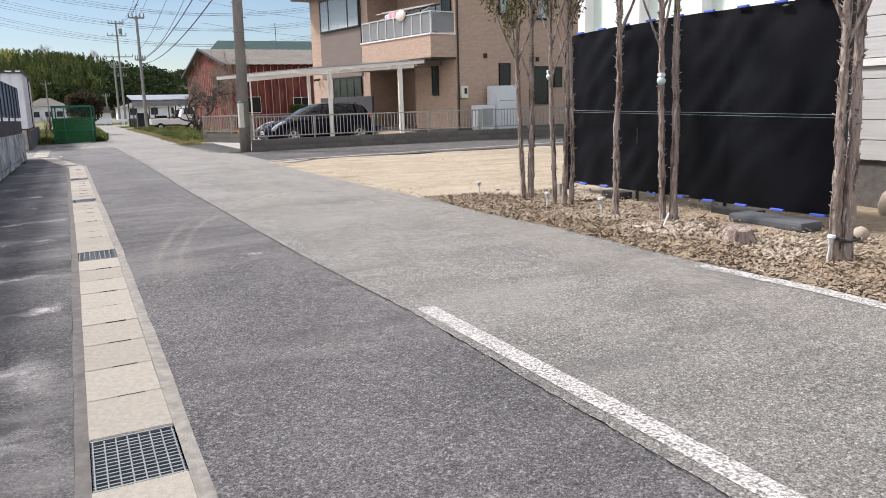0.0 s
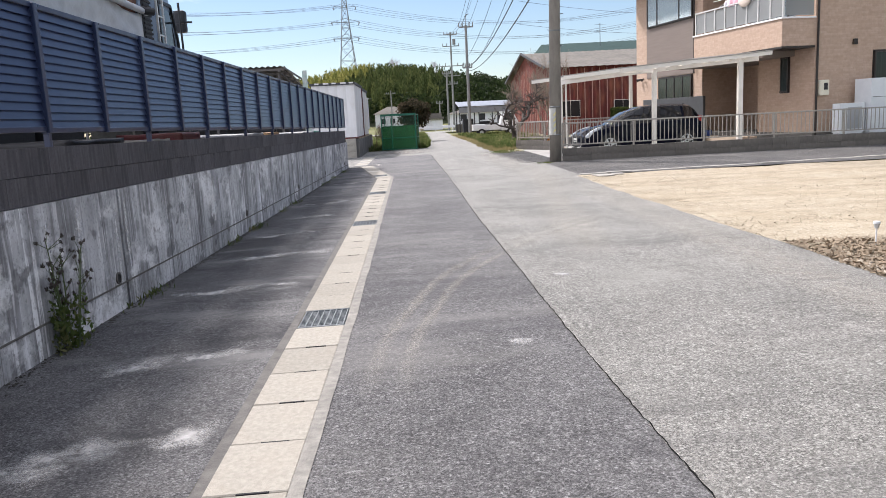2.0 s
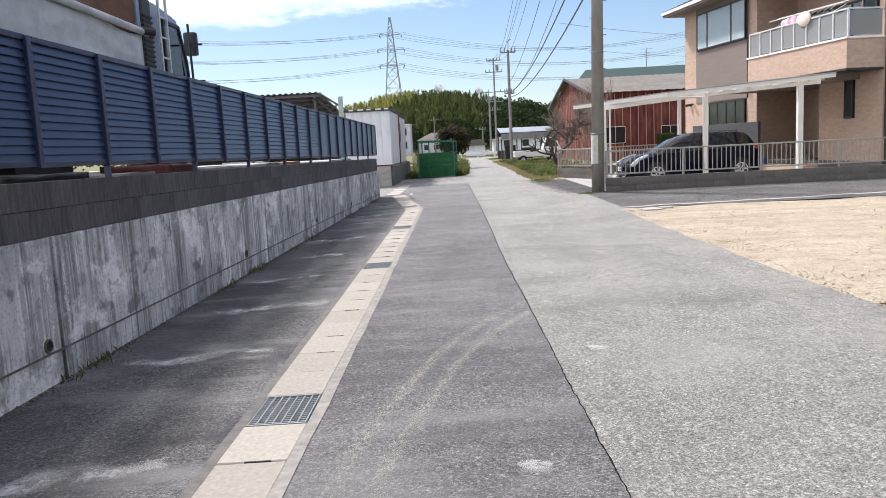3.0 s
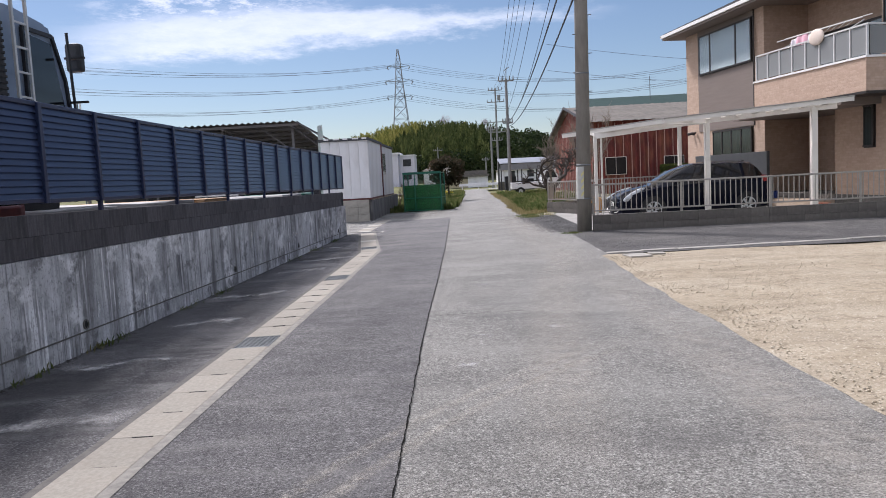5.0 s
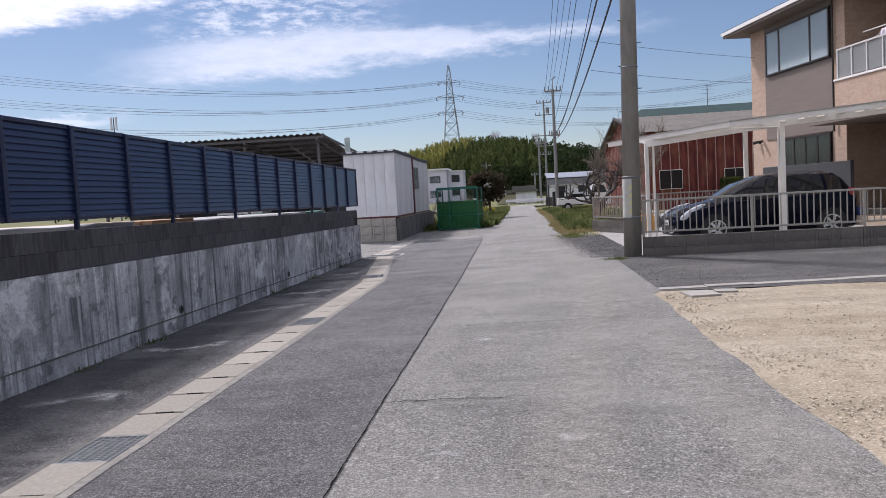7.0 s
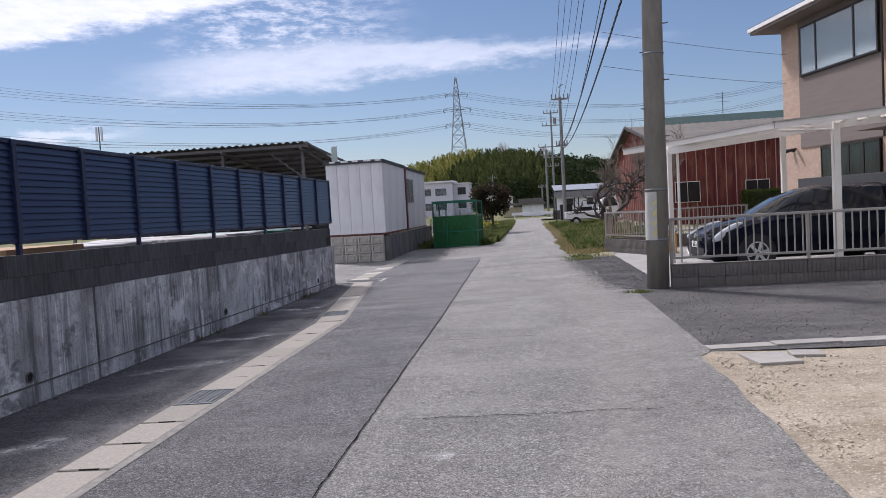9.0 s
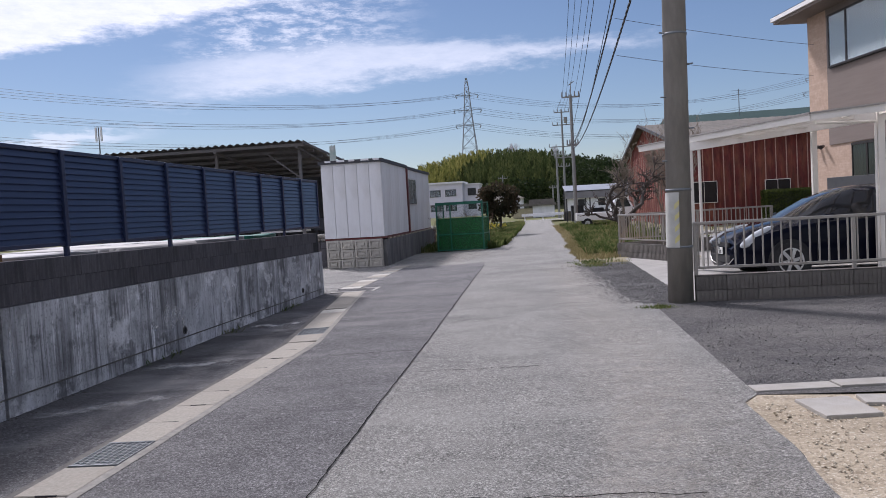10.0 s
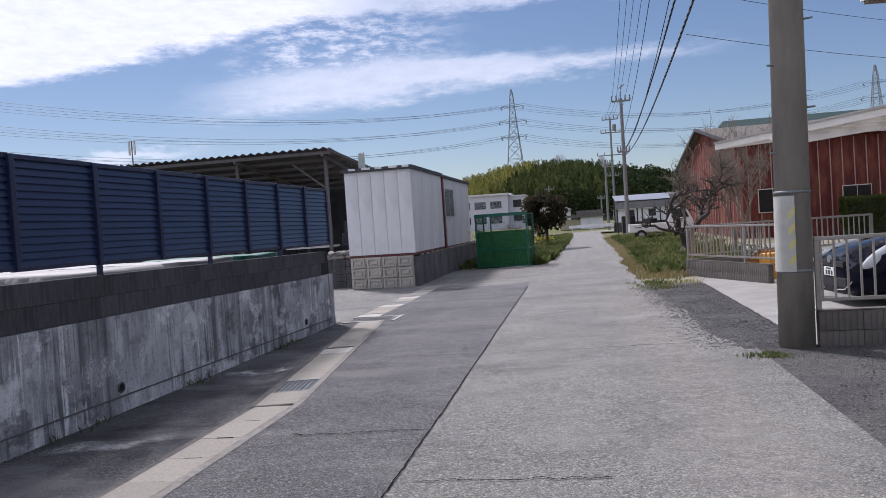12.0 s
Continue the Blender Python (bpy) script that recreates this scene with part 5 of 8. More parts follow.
for s in (1, -1):
    bm = bmesh.new()
    for a, b in (((-2.19, s * 0.66, 0.50), (-2.26, s * 0.58, 0.36)), ((-2.26, s * 0.58, 0.36), (-2.285, s * 0.44, 0.27)), ((-2.285, s * 0.44, 0.27), (-2.29, s * 0.20, 0.25))):
        rod(bm, a, b, 0.008, None, 6)
    part("bumper_trim", bm, ALU, car, "thin chrome bumper trim")
bm = bmesh.new()
rod(bm, (-2.295, 0, 0.66), (-2.27, 0, 0.66), 0.055, None, 16)
part("badge", bm, RIM, car, "round chrome badge")
part("grille", bx(-2.285, -2.24, -0.42, 0.42, 0.56, 0.64, bevel=0.01), DARK, car)
part("lower_grille", bx(-2.285, -2.22, -0.5, 0.5, 0.28, 0.42, bevel=0.02), DARK, car)
pl = part("number_plate", bx(-2.30, -2.285, -0.17, 0.17, 0.43, 0.55, bevel=0.004), PLATE, car, "white number plate with dark digits")
bm = bmesh.new()
for k, w in enumerate((0.05, 0.05, 0.05)):
    box(bm, -2.304, -2.300, -0.12 + 0.085 * k, -0.12 + 0.085 * k + w, 0.445, 0.505)
box(bm, -2.304, -2.300, -0.07, 0.07, 0.52, 0.54)
part("plate_bars", bm, DIM, pl)

# ---- prefab huts on their plinth ----
MAROON = mat("maroon_steel", (0.14, 0.03, 0.03), (0.10, 0.025, 0.025), s=6, rough=0.5, bump=0.05, stain=(0.2, 0.1, 0.07), ss=3, amt=0.5)
TRIMD = mat("dark_trim", (0.05, 0.05, 0.058), (0.04, 0.04, 0.046), s=5, rough=0.6, bump=0.05, stain=(0.5, 0.5, 0.5), ss=0.6, amt=0.0)
PLINTH = mat("stained_concrete", (0.17, 0.165, 0.16), (0.11, 0.108, 0.107), s=3, rough=0.9, bump=0.3, bs=50, stain=(0.06, 0.06, 0.062), ss=1.5, amt=0.9, stretch=(1, 1.5, 0.3))
BREEZE = mat("breeze_block", (0.55, 0.52, 0.46), (0.45, 0.42, 0.37), s=8, rough=0.95, bump=0.5, bs=60, stain=(0.3, 0.28, 0.24), ss=2.5, amt=0.6, rand=0.08)


def hut(x0, x1, y0, y1, z0, z1, n_front, label, win=None):
    t = thing("prefab_hut", pose(0, 0, 0), label, "prefab hut")
    part("body", bx(x0 + 0.02, x1 - 0.02, y0 + 0.02, y1 - 0.02, z0, z1), WHITE, t)
    w = (x1 - x0) / n_front
    me = mesh_of("panel", bx(0.006, w - 0.006, -0.012, 0.012, z0, z1, bevel=0.004), WHITE)
    for k in range(n_front):
        piece("panel", me, pose(x0 + w * k, y0 + 0.01, 0), t)
    n = max(2, round((y1 - y0) / 1.6))
    d = (y1 - y0 - 0.1) / n
    me = mesh_of("side_panel", bx(-0.012, 0.012, 0.004, d - 0.004, z0, z1, bevel=0.004), WHITE)
    for k in range(n):
        piece("side_panel", me, pose(x1 - 0.01, y0 + 0.05 + d * k, 0), t)
    bm = bmesh.new()
    box(bm, x0 - 0.06, x1 + 0.05, y0 - 0.06, y1, z1, z1 + 0.10)
    part("roof_edge", bm, TRIMD, t, "dark chipped roof trim")
    part("base_rail", bx(x0, x1, y0 + 0.03, y1, z0 - 0.06, z0), MAROON, t)
    if win:
        ya, yb, za, zb = win
        wnd = part("window", bx(x1 - 0.01, x1 + 0.03, ya - 0.05, yb + 0.05, za - 0.05, zb + 0.05), ALU, t)
        part("pane", bx(x1 + 0.028, x1 + 0.034, ya, (ya + yb) / 2 - 0.03, za, zb), PANE, wnd)
        part("pane", bx(x1 + 0.028, x1 + 0.034, (ya + yb) / 2 + 0.03, yb, za, zb), PANE, wnd)
        # dark sheet behind the hut's panes, coloured as an unlit inside
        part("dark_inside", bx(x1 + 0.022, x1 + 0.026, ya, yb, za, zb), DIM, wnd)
    return t


h1 = hut(-3.05, -1.25, 35.35, 39.55, 0.80, 2.98, 5, "white panelled prefab hut with a dark roof edge")
h2 = hut(-3.05, -1.40, 39.85, 46.0, 0.76, 3.0, 5, "white prefab hut with a sliding window", win=(40.7, 42.3, 1.75, 2.65))
one("corner_post", bx(-1.32, -1.22, 39.6, 39.8, 0.72, 3.02), MAROON, "maroon steel corner post between the huts", "post")
for k in range(5):
    part("roof_flake", bx(-2.9 + 0.36 * k, -2.72 + 0.36 * k + 0.05 * (k % 2), 35.286, 35.40, 3.03, 3.084), WHITE, h1, "pale peeled strip")
one("hut_plinth", bx(-2.95, -1.22, 35.42, 46.1, -0.2, 0.70), PLINTH, "dark streaked concrete plinth below the huts", "plinth", kind="structure")
pw = thing("block_plinth", pose(0, 0, 0), "pale patterned concrete blocks closing the plinth's end", "wall", kind="structure")
bm = bmesh.new()
box(bm, 0.005, 0.42, 0, 0.09, 0.005, 0.275)
for z0, z1 in ((0.03, 0.065), (0.215, 0.25)):
    box(bm, 0.035, 0.39, -0.04, 0.0, z0, z1)
for x0, x1 in ((0.035, 0.075), (0.35, 0.39)):
    box(bm, x0, x1, -0.04, 0.0, 0.065, 0.215)
box(bm, 0.12, 0.305, -0.035, 0.0, 0.105, 0.175)
me = mesh_of("block", bm, BREEZE)
for r in range(3):
    for k in range(4):
        piece("block", me, pose(-3.02 + 0.425 * k, 35.32, -0.10 + 0.28 * r), pw)
me2 = mesh_of("grey_block", bx(0, 0.39, 0, 0.12, 0, 0.19, bevel=0.008), BLOCK)
for r in range(4):
    for k in range(6):
        piece("block", me2, pose(-3.45 - 0.4 * k, 36.2, -0.1 + 0.2 * r), pw)
for k in range(9):
    bm = bmesh.new()
    bmesh.ops.create_icosphere(bm, subdivisions=2, radius=0.13, matrix=Matrix.Diagonal((1.2, 0.8, 0.6, 1)))
    for v in bm.verts:
        v.co += 0.05 * noise.noise_vector(v.co * 9 + Vector((k, 0, 0)))
    ob = one("sack", bm, LIPP, "crumpled grey sack on the grey blocks", "sack", smooth=True)
    ob.matrix_world = pose(-3.95 + 0.2 * (k % 5) + 0.1 * (k // 5), 36.27, 0.75 + 0.11 * (k // 5), 0, 0, 25 * k)
for k in range(14):
    y = 35.9 + 0.7 * k
    one("packing_board", bx(-1.30, -1.215, y, y + 0.3, 0.70, 0.745), RUB, "short wooden packing board under the hut", "board", "packing boards")

# ---- green net cage ----
def net_mat(name, col, fill, scale=40.0, soft=0.12):
    m = bpy.data.materials.new(name)
    m.use_nodes = True
    nt = m.node_tree
    p = nt.nodes["Principled BSDF"]
    p.inputs["Base Color"].default_value = (*col, 1)
    p.inputs["Roughness"].default_value = 0.6
    t = nt.nodes.new("ShaderNodeTexCoord")
    n = nt.nodes.new("ShaderNodeTexNoise")
    n.inputs["Scale"].default_value = scale
    nt.links.new(t.outputs["Object"], n.inputs["Vector"])
    r = nt.nodes.new("ShaderNodeMapRange")
    r.inputs[1].default_value, r.inputs[2].default_value, r.inputs[3].default_value, r.inputs[4].default_value = 0.35, 0.65, max(fill - soft, 0.02), min(fill + soft, 1.0)
    nt.links.new(n.outputs["Fac"], r.inputs[0])
    nt.links.new(r.outputs[0], p.inputs["Alpha"])
    m["nodes_ready"] = True
    return m


GREEN = mat("green_steel", (0.015, 0.13, 0.085), (0.012, 0.10, 0.068), s=6, rough=0.45, bump=0.03)
GNET = net_mat("green_net", (0.008, 0.115, 0.028), 0.72, 26.0, 0.2)
GNET2 = net_mat("thin_green_net", (0.03, 0.12, 0.07), 0.10)
cg = thing("net_cage", pose(-0.45, 40.95, gz(0), 0, 0, -8), "green steel refuse cage with green netting", "cage")
W, D, H = 1.70, 0.95, 1.75
for x in (0, W):
    for y in (0, D):
        part("post", bx(x - 0.025, x + 0.025, y - 0.025, y + 0.025, 0, H), GREEN, cg)
bm = bmesh.new()
for k in range(34):
    for sg in (1, -1):
        xa = 0.05 * k
        xb = min(max(xa + sg * 0.55, 0.0), W)
        beam(bm, (xa, 0.012, 0.06), (xb, 0.012, 0.06 + abs(xb - xa)), 0.004, 0.004)
part("mesh_panel", bm, GREEN, cg, "diagonal green wire mesh")
for z in (0.06, 0.62, 1.18, H - 0.03):
    for y in (0, D):
        if z == 1.18 and y == 0:
            continue
        part("rail", bx(0, W, y - 0.016, y + 0.016, z - 0.02, z + 0.02), GREEN, cg)
    for x in (0, W):
        part("rail", bx(x - 0.016, x + 0.016, 0, D, z - 0.02, z + 0.02), GREEN, cg)
part("top_beam", bx(-0.03, W + 0.03, -0.03, 0.03, H - 0.06, H + 0.04), GREEN, cg)
part("centre_post", bx(W * 0.30 - 0.02, W * 0.30 + 0.02, -0.02, 0.02, 0, H), GREEN, cg)
for nm, a in (("front_net", (0.02, W - 0.02, -0.004, 0.0, 0.05, 1.2)), ("side_net", (W - 0.004, W, 0.02, D - 0.02, 0.05, 1.2)), ("side_net", (0.0, 0.004, 0.02, D - 0.02, 0.05, 1.2)), ("back_net", (0.02, W - 0.02, D, D + 0.004, 0.05, 1.2))):
    part(nm, bx(*a), GNET, cg, "dense green netting")
for nm, a in (("upper_net", (0.02, W - 0.02, -0.004, 0.0, 1.2, H)), ("upper_net", (W - 0.004, W, 0.02, D, 1.2, H)), ("upper_net", (0, 0.004, 0.02, D, 1.2, H))):
    part(nm, bx(*a), GNET2, cg, "thin green netting")

# ---- open roof shed in the works yard ----
SHEET = mat("corrugated_sheet", (0.13, 0.125, 0.125), (0.10, 0.096, 0.095), s=3, rough=0.6, bump=0.1, metal=0.2, stain=(0.2, 0.16, 0.13), ss=0.8, amt=0.5)
rs = thing("open_shed", pose(0, 0, 0), "open works shed with a dark corrugated roof", "shed")
bm = bmesh.new()
top, bot = [], []
n = 180
for k in range(n + 1):
    x = -17.0 + 12.3 * k / n
    w = 0.035 * math.sin(k * math.pi / 2.0)
    top.append([bm.verts.new((x, 39.2, 4.16 + w)), bm.verts.new((x + 1.2 * 0 , 46.5, 3.35 + w))])
for k in range(n):
    bm.faces.new((top[k][0], top[k + 1][0], top[k + 1][1], top[k][1]))
part("roof_sheet", bm, SHEET, rs, "wavy dark roofing sheet")
for k in range(7):
    y = 39.4 + 1.1 * k
    part("purlin", bx(-17, -4.75, y - 0.04, y + 0.04, 4.0 - 0.111 * (y - 39.2), 4.10 - 0.111 * (y - 39.2)), SHEET, rs)
for x in (-5.0, -8.0, -11.0, -14.0):
    bm = bmesh.new()
    beam(bm, (x, 39.3, 3.95), (x, 46.4, 3.18), 0.08, 0.08)
    part("rafter", bm, SHEET, rs)
for x in (-5.1, -8.2, -11.3, -14.4):
    for y in (39.9, 46.0):
        part("post", bx(x - 0.05, x + 0.05, y - 0.05, y + 0.05, -0.1, 3.95), SHEET, rs)
bm = bmesh.new()
beam(bm, (-5.1, 39.9, 2.9), (-6.4, 39.9, 3.9), 0.05, 0.05), beam(bm, (-4.75, 39.2, 4.1), (-4.2, 43.5, 3.55), 0.05, 0.08)
part("brace", bm, SHEET, rs)
# near-black wall: the shade under the shed roof is in its colour
one("shed_back", bx(-17, -4.8, 46.6, 46.8, -0.1, 3.3), DIM, "back wall of the works shed, inner shade put into its colour", "wall", kind="structure")
MACH = mat("dark_machine", (0.04, 0.042, 0.05), (0.025, 0.025, 0.03), s=4, rough=0.5, bump=0.1, metal=0.3)
for x, y, w, d, h, lb in ((-4.6, 41.0, 0.9, 0.8, 1.9, "dark steel machine parts stacked in the shed"), (-6.5, 42.0, 1.6, 1.2, 2.3, "dark steel rack with parts in the shed"), (-9.0, 41.5, 2.0, 1.2, 2.6, "dark machine under the shed roof")):
    t = thing("machine", pose(x, y, -0.08), lb, "machine")
    part("base", bx(-w / 2, w / 2, -d / 2, d / 2, 0, h * 0.35, bevel=0.03), MACH, t)
    part("head", bx(-w / 2.4, w / 2.6, -d / 2.2, d / 2.4, h * 0.55, h * 0.8, bevel=0.05), MACH, t)
    for sx in (-1, 1):
        part("upright", bx(sx * w / 2.6 - 0.04, sx * w / 2.6 + 0.04, -0.05, 0.05, h * 0.3, h, bevel=0.01), MACH, t)
    part("shelf", bx(-w / 2, w / 2, -d / 2, d / 2, h * 0.45, h * 0.48), ALU, t)
bm = bmesh.new()
for k in range(6):
    a = k
    rod(bm, (-4.05 + 0.05 * k, 40.0 + 0.03 * k, -0.1), (-4.0 + 0.035 * k, 40.0, 3.95 + 0.02 * (k % 3)), 0.022, None, 8)
one("pipe_bundle", bm, mat("pale_green_pipe", (0.35, 0.47, 0.42), (0.5, 0.52, 0.5), s=5, rough=0.5, bump=0), "bundle of pale green pipes standing behind the hut", "pipes")
# lamp mast far behind the fence
t = thing("antenna_mast", pose(-24.8, 60, -0.1), "thin steel antenna mast with panels", "antenna")
bm = bmesh.new()
rod(bm, (0, 0, 0), (0, 0, 8.2), 0.06, 0.04, 8)
part("mast", bm, STEEL, t)
for s in (-1, 1):
    part("panel", bx(s * 0.18 - 0.05, s * 0.18 + 0.05, -0.05, 0.05, 7.3, 8.2), WHITE, t)

# ---- truck behind the fence ----
layer(WHITE, (1, 6, 0.5), 0.52, 0.68, 0.35, (0.42, 0.40, 0.38), shift=3)
TB = mat("truck_blue", (0.20, 0.25, 0.34), (0.17, 0.22, 0.30), s=4, rough=0.4, bump=0.03, coat=0.3)
TARP = mat("grey_tarp", (0.56, 0.58, 0.60), (0.44, 0.46, 0.48), s=2.5, rough=0.6, bump=0.9, bs=5, stain=(0.25, 0.25, 0.26), ss=1.8, amt=0.6)
RUST = mat("rusty_steel", (0.16, 0.075, 0.045), (0.10, 0.05, 0.034), s=2.2, rough=0.85, bump=0.3, bs=20, stain=(0.36, 0.27, 0.19), ss=0.9, amt=0.6)
BLK = mat("black_plastic", (0.03, 0.03, 0.033), (0.02, 0.02, 0.022), s=8, rough=0.5, bump=0.1)
tr = thing("dump_truck", pose(-3.0, 16.9, 0.95), "blue dump truck with a rusty bed and grey tarp", "truck")
bm = bmesh.new()
# cab: local x to the left (-), y along the truck (front at +0.15)
pr = [(0.15, 0.6), (0.17, 1.35), (0.02, 2.05), (-0.25, 2.75), (-1.1, 2.85), (-1.45, 2.8), (-1.45, 0.6)]
sides = [[bm.verts.new((x, y, z)) for y, z in pr] for x in (0.02, -2.3)]
for k in range(len(pr)):
    bm.faces.new((sides[0][k], sides[0][(k + 1) % len(pr)], sides[1][(k + 1) % len(pr)], sides[1][k]))
bm.faces.new(sides[0]), bm.faces.new(sides[1])
bmesh.ops.bevel(bm, geom=list(bm.edges), offset=0.05, segments=2, affect="EDGES")
cab = part("cab", bm, TB, tr, "blue-grey truck cab")
bm = bmesh.new()
quad(bm, (0.03, -0.02, 1.55), (0.03, -0.92, 1.55), (0.03, -0.92, 2.55), (0.03, -0.28, 2.5))
part("side_window", bm, CARG, cab)
bm = bmesh.new()
for a, b in (((0.04, 0.10, 1.35), (0.04, 0.0, 2.05)), ((0.04, 0.0, 2.05), (0.04, -0.26, 2.6)), ((0.04, 0.04, 1.5), (0.04, -0.95, 1.5)), ((0.04, -0.95, 1.5), (0.04, -0.95, 2.6)), ((0.04, -0.95, 2.6), (0.04, -0.26, 2.6))):
    beam(bm, a, b, 0.035, 0.05)
part("window_trim", bm, BLK, cab)
part("air_intake", bx(-0.55, 0.05, -1.75, -1.35, 0.9, 2.85, bevel=0.06), BLK, tr, "black ribbed air intake")
bm = bmesh.new()
for k in range(16):
    box(bm, 0.045, 0.065, -1.72, -1.38, 1.5 + 0.07 * k, 1.53 + 0.07 * k)
part("intake_ribs", bm, DIM, tr)
lad = part("ladder", bx(0.10, 0.13, -1.28, -1.24, 1.6, 3.25), ALU, tr, "thin pale steel ladder")
part("rail", bx(0.10, 0.13, -0.98, -0.94, 1.6, 3.15), ALU, lad)
for k in range(5):
    part("rung", bx(0.105, 0.125, -1.26, -0.96, 1.7 + 0.3 * k, 1.725 + 0.3 * k), ALU, lad)
mir = part("mirror_arm", bx(0.02, 0.30, 0.05, 0.09, 2.35, 2.38), BLK, tr)
part("lower_arm", bx(0.02, 0.30, 0.05, 0.09, 1.75, 1.78), BLK, mir)
bm = bmesh.new()
box(bm, -0.10, 0.12, 0.30, 0.46, 2.22, 2.62, bevel=0.05)
part("mirror_head", bm, BLK, mir, "large black truck mirror")
bm = bmesh.new()
beam(bm, (0.06, 0.06, 2.36), (0.02, 0.38, 2.40), 0.03, 0.03)
part("mirror_stalk", bm, BLK, mir)
bm = bmesh.new()
rod(bm, (0.1, 0.10, 1.4), (0.1, 0.02, 2.7), 0.02, None, 6)
part("grab_bar", bm, BLK, tr)
part("bed", bx(-2.3, 0.0, -7.6, -1.75, 0.75, 3.4, bevel=0.03), RUST, tr, "rusty brown dump bed with worn paint")
part("bed_post", bx(-0.06, 0.03, -1.86, -1.74, 0.75, 3.9, bevel=0.01), TB, tr)
bm = bmesh.new()
bmesh.ops.create_grid(bm, x_segments=50, y_segments=10, size=0.5)
for v in bm.verts:
    f, g2 = v.co.x + 0.5, v.co.y + 0.5
    v.co = Vector((0.05 + 0.05 * noise.noise((f * 18, g2 * 3, 0)) + 0.03 * noise.noise((f * 50, g2 * 8, 2)), -7.6 + 5.8 * f, 1.55 + 0.82 * g2 + 0.10 * noise.noise((f * 5, 0, 3)) * g2 - 0.10 * f * g2))
tp = part("tarp", bm, TARP, tr, "rolled grey tarpaulin along the bed", smooth=True)
tp.modifiers.new("thick", "SOLIDIFY").thickness = 0.03
bm = bmesh.new()
rod(bm, (0.09, -7.6, 2.38), (0.09, -1.7, 2.30), 0.05, None, 10)
part("tarp_roll", bm, TARP, tr, smooth=True)
bm = bmesh.new()
rod(bm, (0.0, -1.95, 2.32), (0.22, -1.75, 2.30), 0.06, None, 10)
part("tarp_crank", bm, BLK, tr)
part("chassis", bx(-1.6, -0.7, -7.4, 0.0, 0.5, 0.75), BLK, tr)
for y in (-0.7, -4.6, -5.9):
    for x in (-0.22, -2.1):
        bm = bmesh.new()
        rod(bm, (x - 0.13, y, 0.5), (x + 0.13, y, 0.5), 0.5, None, 24)
        part("wheel", bm, RUBBER, tr, smooth=False)
# things lying in the raised yard, seen under the fence
TIMBER = mat("raw_timber", (0.42, 0.27, 0.15), (0.33, 0.20, 0.11), s=6, rough=0.85, bump=0.2, bs=30, stretch=(6, 0.4, 6), rand=0.15)
PIPEW = mat("aged_white_pipe", (0.34, 0.33, 0.31), (0.26, 0.25, 0.24), s=3, rough=0.6, bump=0.1, bs=8, stain=(0.22, 0.20, 0.17), ss=2, amt=0.4)
WBAG = mat("white_sheet", (0.33, 0.33, 0.33), (0.25, 0.25, 0.25), s=3, rough=0.6, bump=0.5, bs=6, stain=(0.40, 0.38, 0.35), ss=2, amt=0.4)


def timber_stack(y, d, label, rows=4, z=0.95, n_boards=4):
    t = thing("timber_stack", pose(-2.25, y, z), label, "timber stack")
    me = mesh_of("board", bx(-0.07, 0.07, -d / 2, d / 2, 0, 0.10, bevel=0.006), TIMBER)
    for r in range(rows):
        for c in range(n_boards):
            piece("board", me, pose(0.30 - 0.155 * c + random.uniform(-0.01, 0.01), random.uniform(-0.06, 0.06), 0.11 * r), t)


def wrapped_pallet(y, d, h, label, mtl, far=-2.75):
    """Goods under a tied sheet on a pallet, from the wall back to x = far."""
    x0, x1 = far, -1.90
    t = thing("wrapped_pallet", pose((x0 + x1) / 2, y, 0.95), label, "pallet")
    w = (x1 - x0) / 2
    for c in (-0.8, 0.0, 0.8):
        part("bearer", bx(c * w - 0.05, c * w + 0.05, -d / 2, d / 2, 0, 0.10), TIMBER, t)
    bm = bmesh.new()
    box(bm, -w, w, -d / 2, d / 2, 0.10, h)
    bmesh.ops.subdivide_edges(bm, edges=bm.edges, cuts=9, use_grid_fill=True)
    for v in bm.verts:
        v.co += 0.022 * noise.noise_vector(v.co * 2.6 + Vector((y, 0, 0)))
    part("sheet", bm, mtl, t, smooth=True)


def pipe_pile(y, d, label):
    t = thing("pipe_pile", pose(-2.3, y, 0.95), label, "pipes")
    for r, n_ in enumerate((16, 15)):
        for c in range(n_):
            bm = bmesh.new()
            rod(bm, (0.35 - 0.14 * c - 0.07 * r, -d / 2 + random.uniform(-0.1, 0.1), 0.07 + 0.122 * r), (0.35 - 0.14 * c - 0.07 * r, d / 2, 0.07 + 0.122 * r), 0.069, None, 12)
            part("pipe", bm, PIPEW, t, smooth=True)


timber_stack(8.7, 1.5, "stack of raw boards behind the fence", 3)
wrapped_pallet(10.3, 1.3, 0.40, "dark covered pallet behind the fence", BLK)
wrapped_pallet(11.9, 1.2, 0.36, "grey covered pallet behind the fence", CONC_P)
wrapped_pallet(13.4, 0.9, 0.42, "maroon covered pallet behind the fence", MAROON)
wrapped_pallet(15.0, 1.6, 0.33, "white covered pallet behind the fence", WBAG)
wrapped_pallet(17.9, 1.2, 0.33, "long white covered load in the works yard", WBAG, -5.6)
timber_stack(19.6, 1.3, "broad stack of raw boards in the works yard", 3, n_boards=22)
wrapped_pallet(21.2, 1.3, 0.27, "low white covered load in the works yard", WBAG, -5.6)
pipe_pile(23.6, 2.0, "broad layer of white plastic pipes in the works yard")
wrapped_pallet(25.6, 1.5, 0.25, "white covered load beside the pipes", WBAG, -4.8)
wrapped_pallet(27.3, 1.3, 0.24, "green covered bundle near the yard's end", GREEN, -3.6)

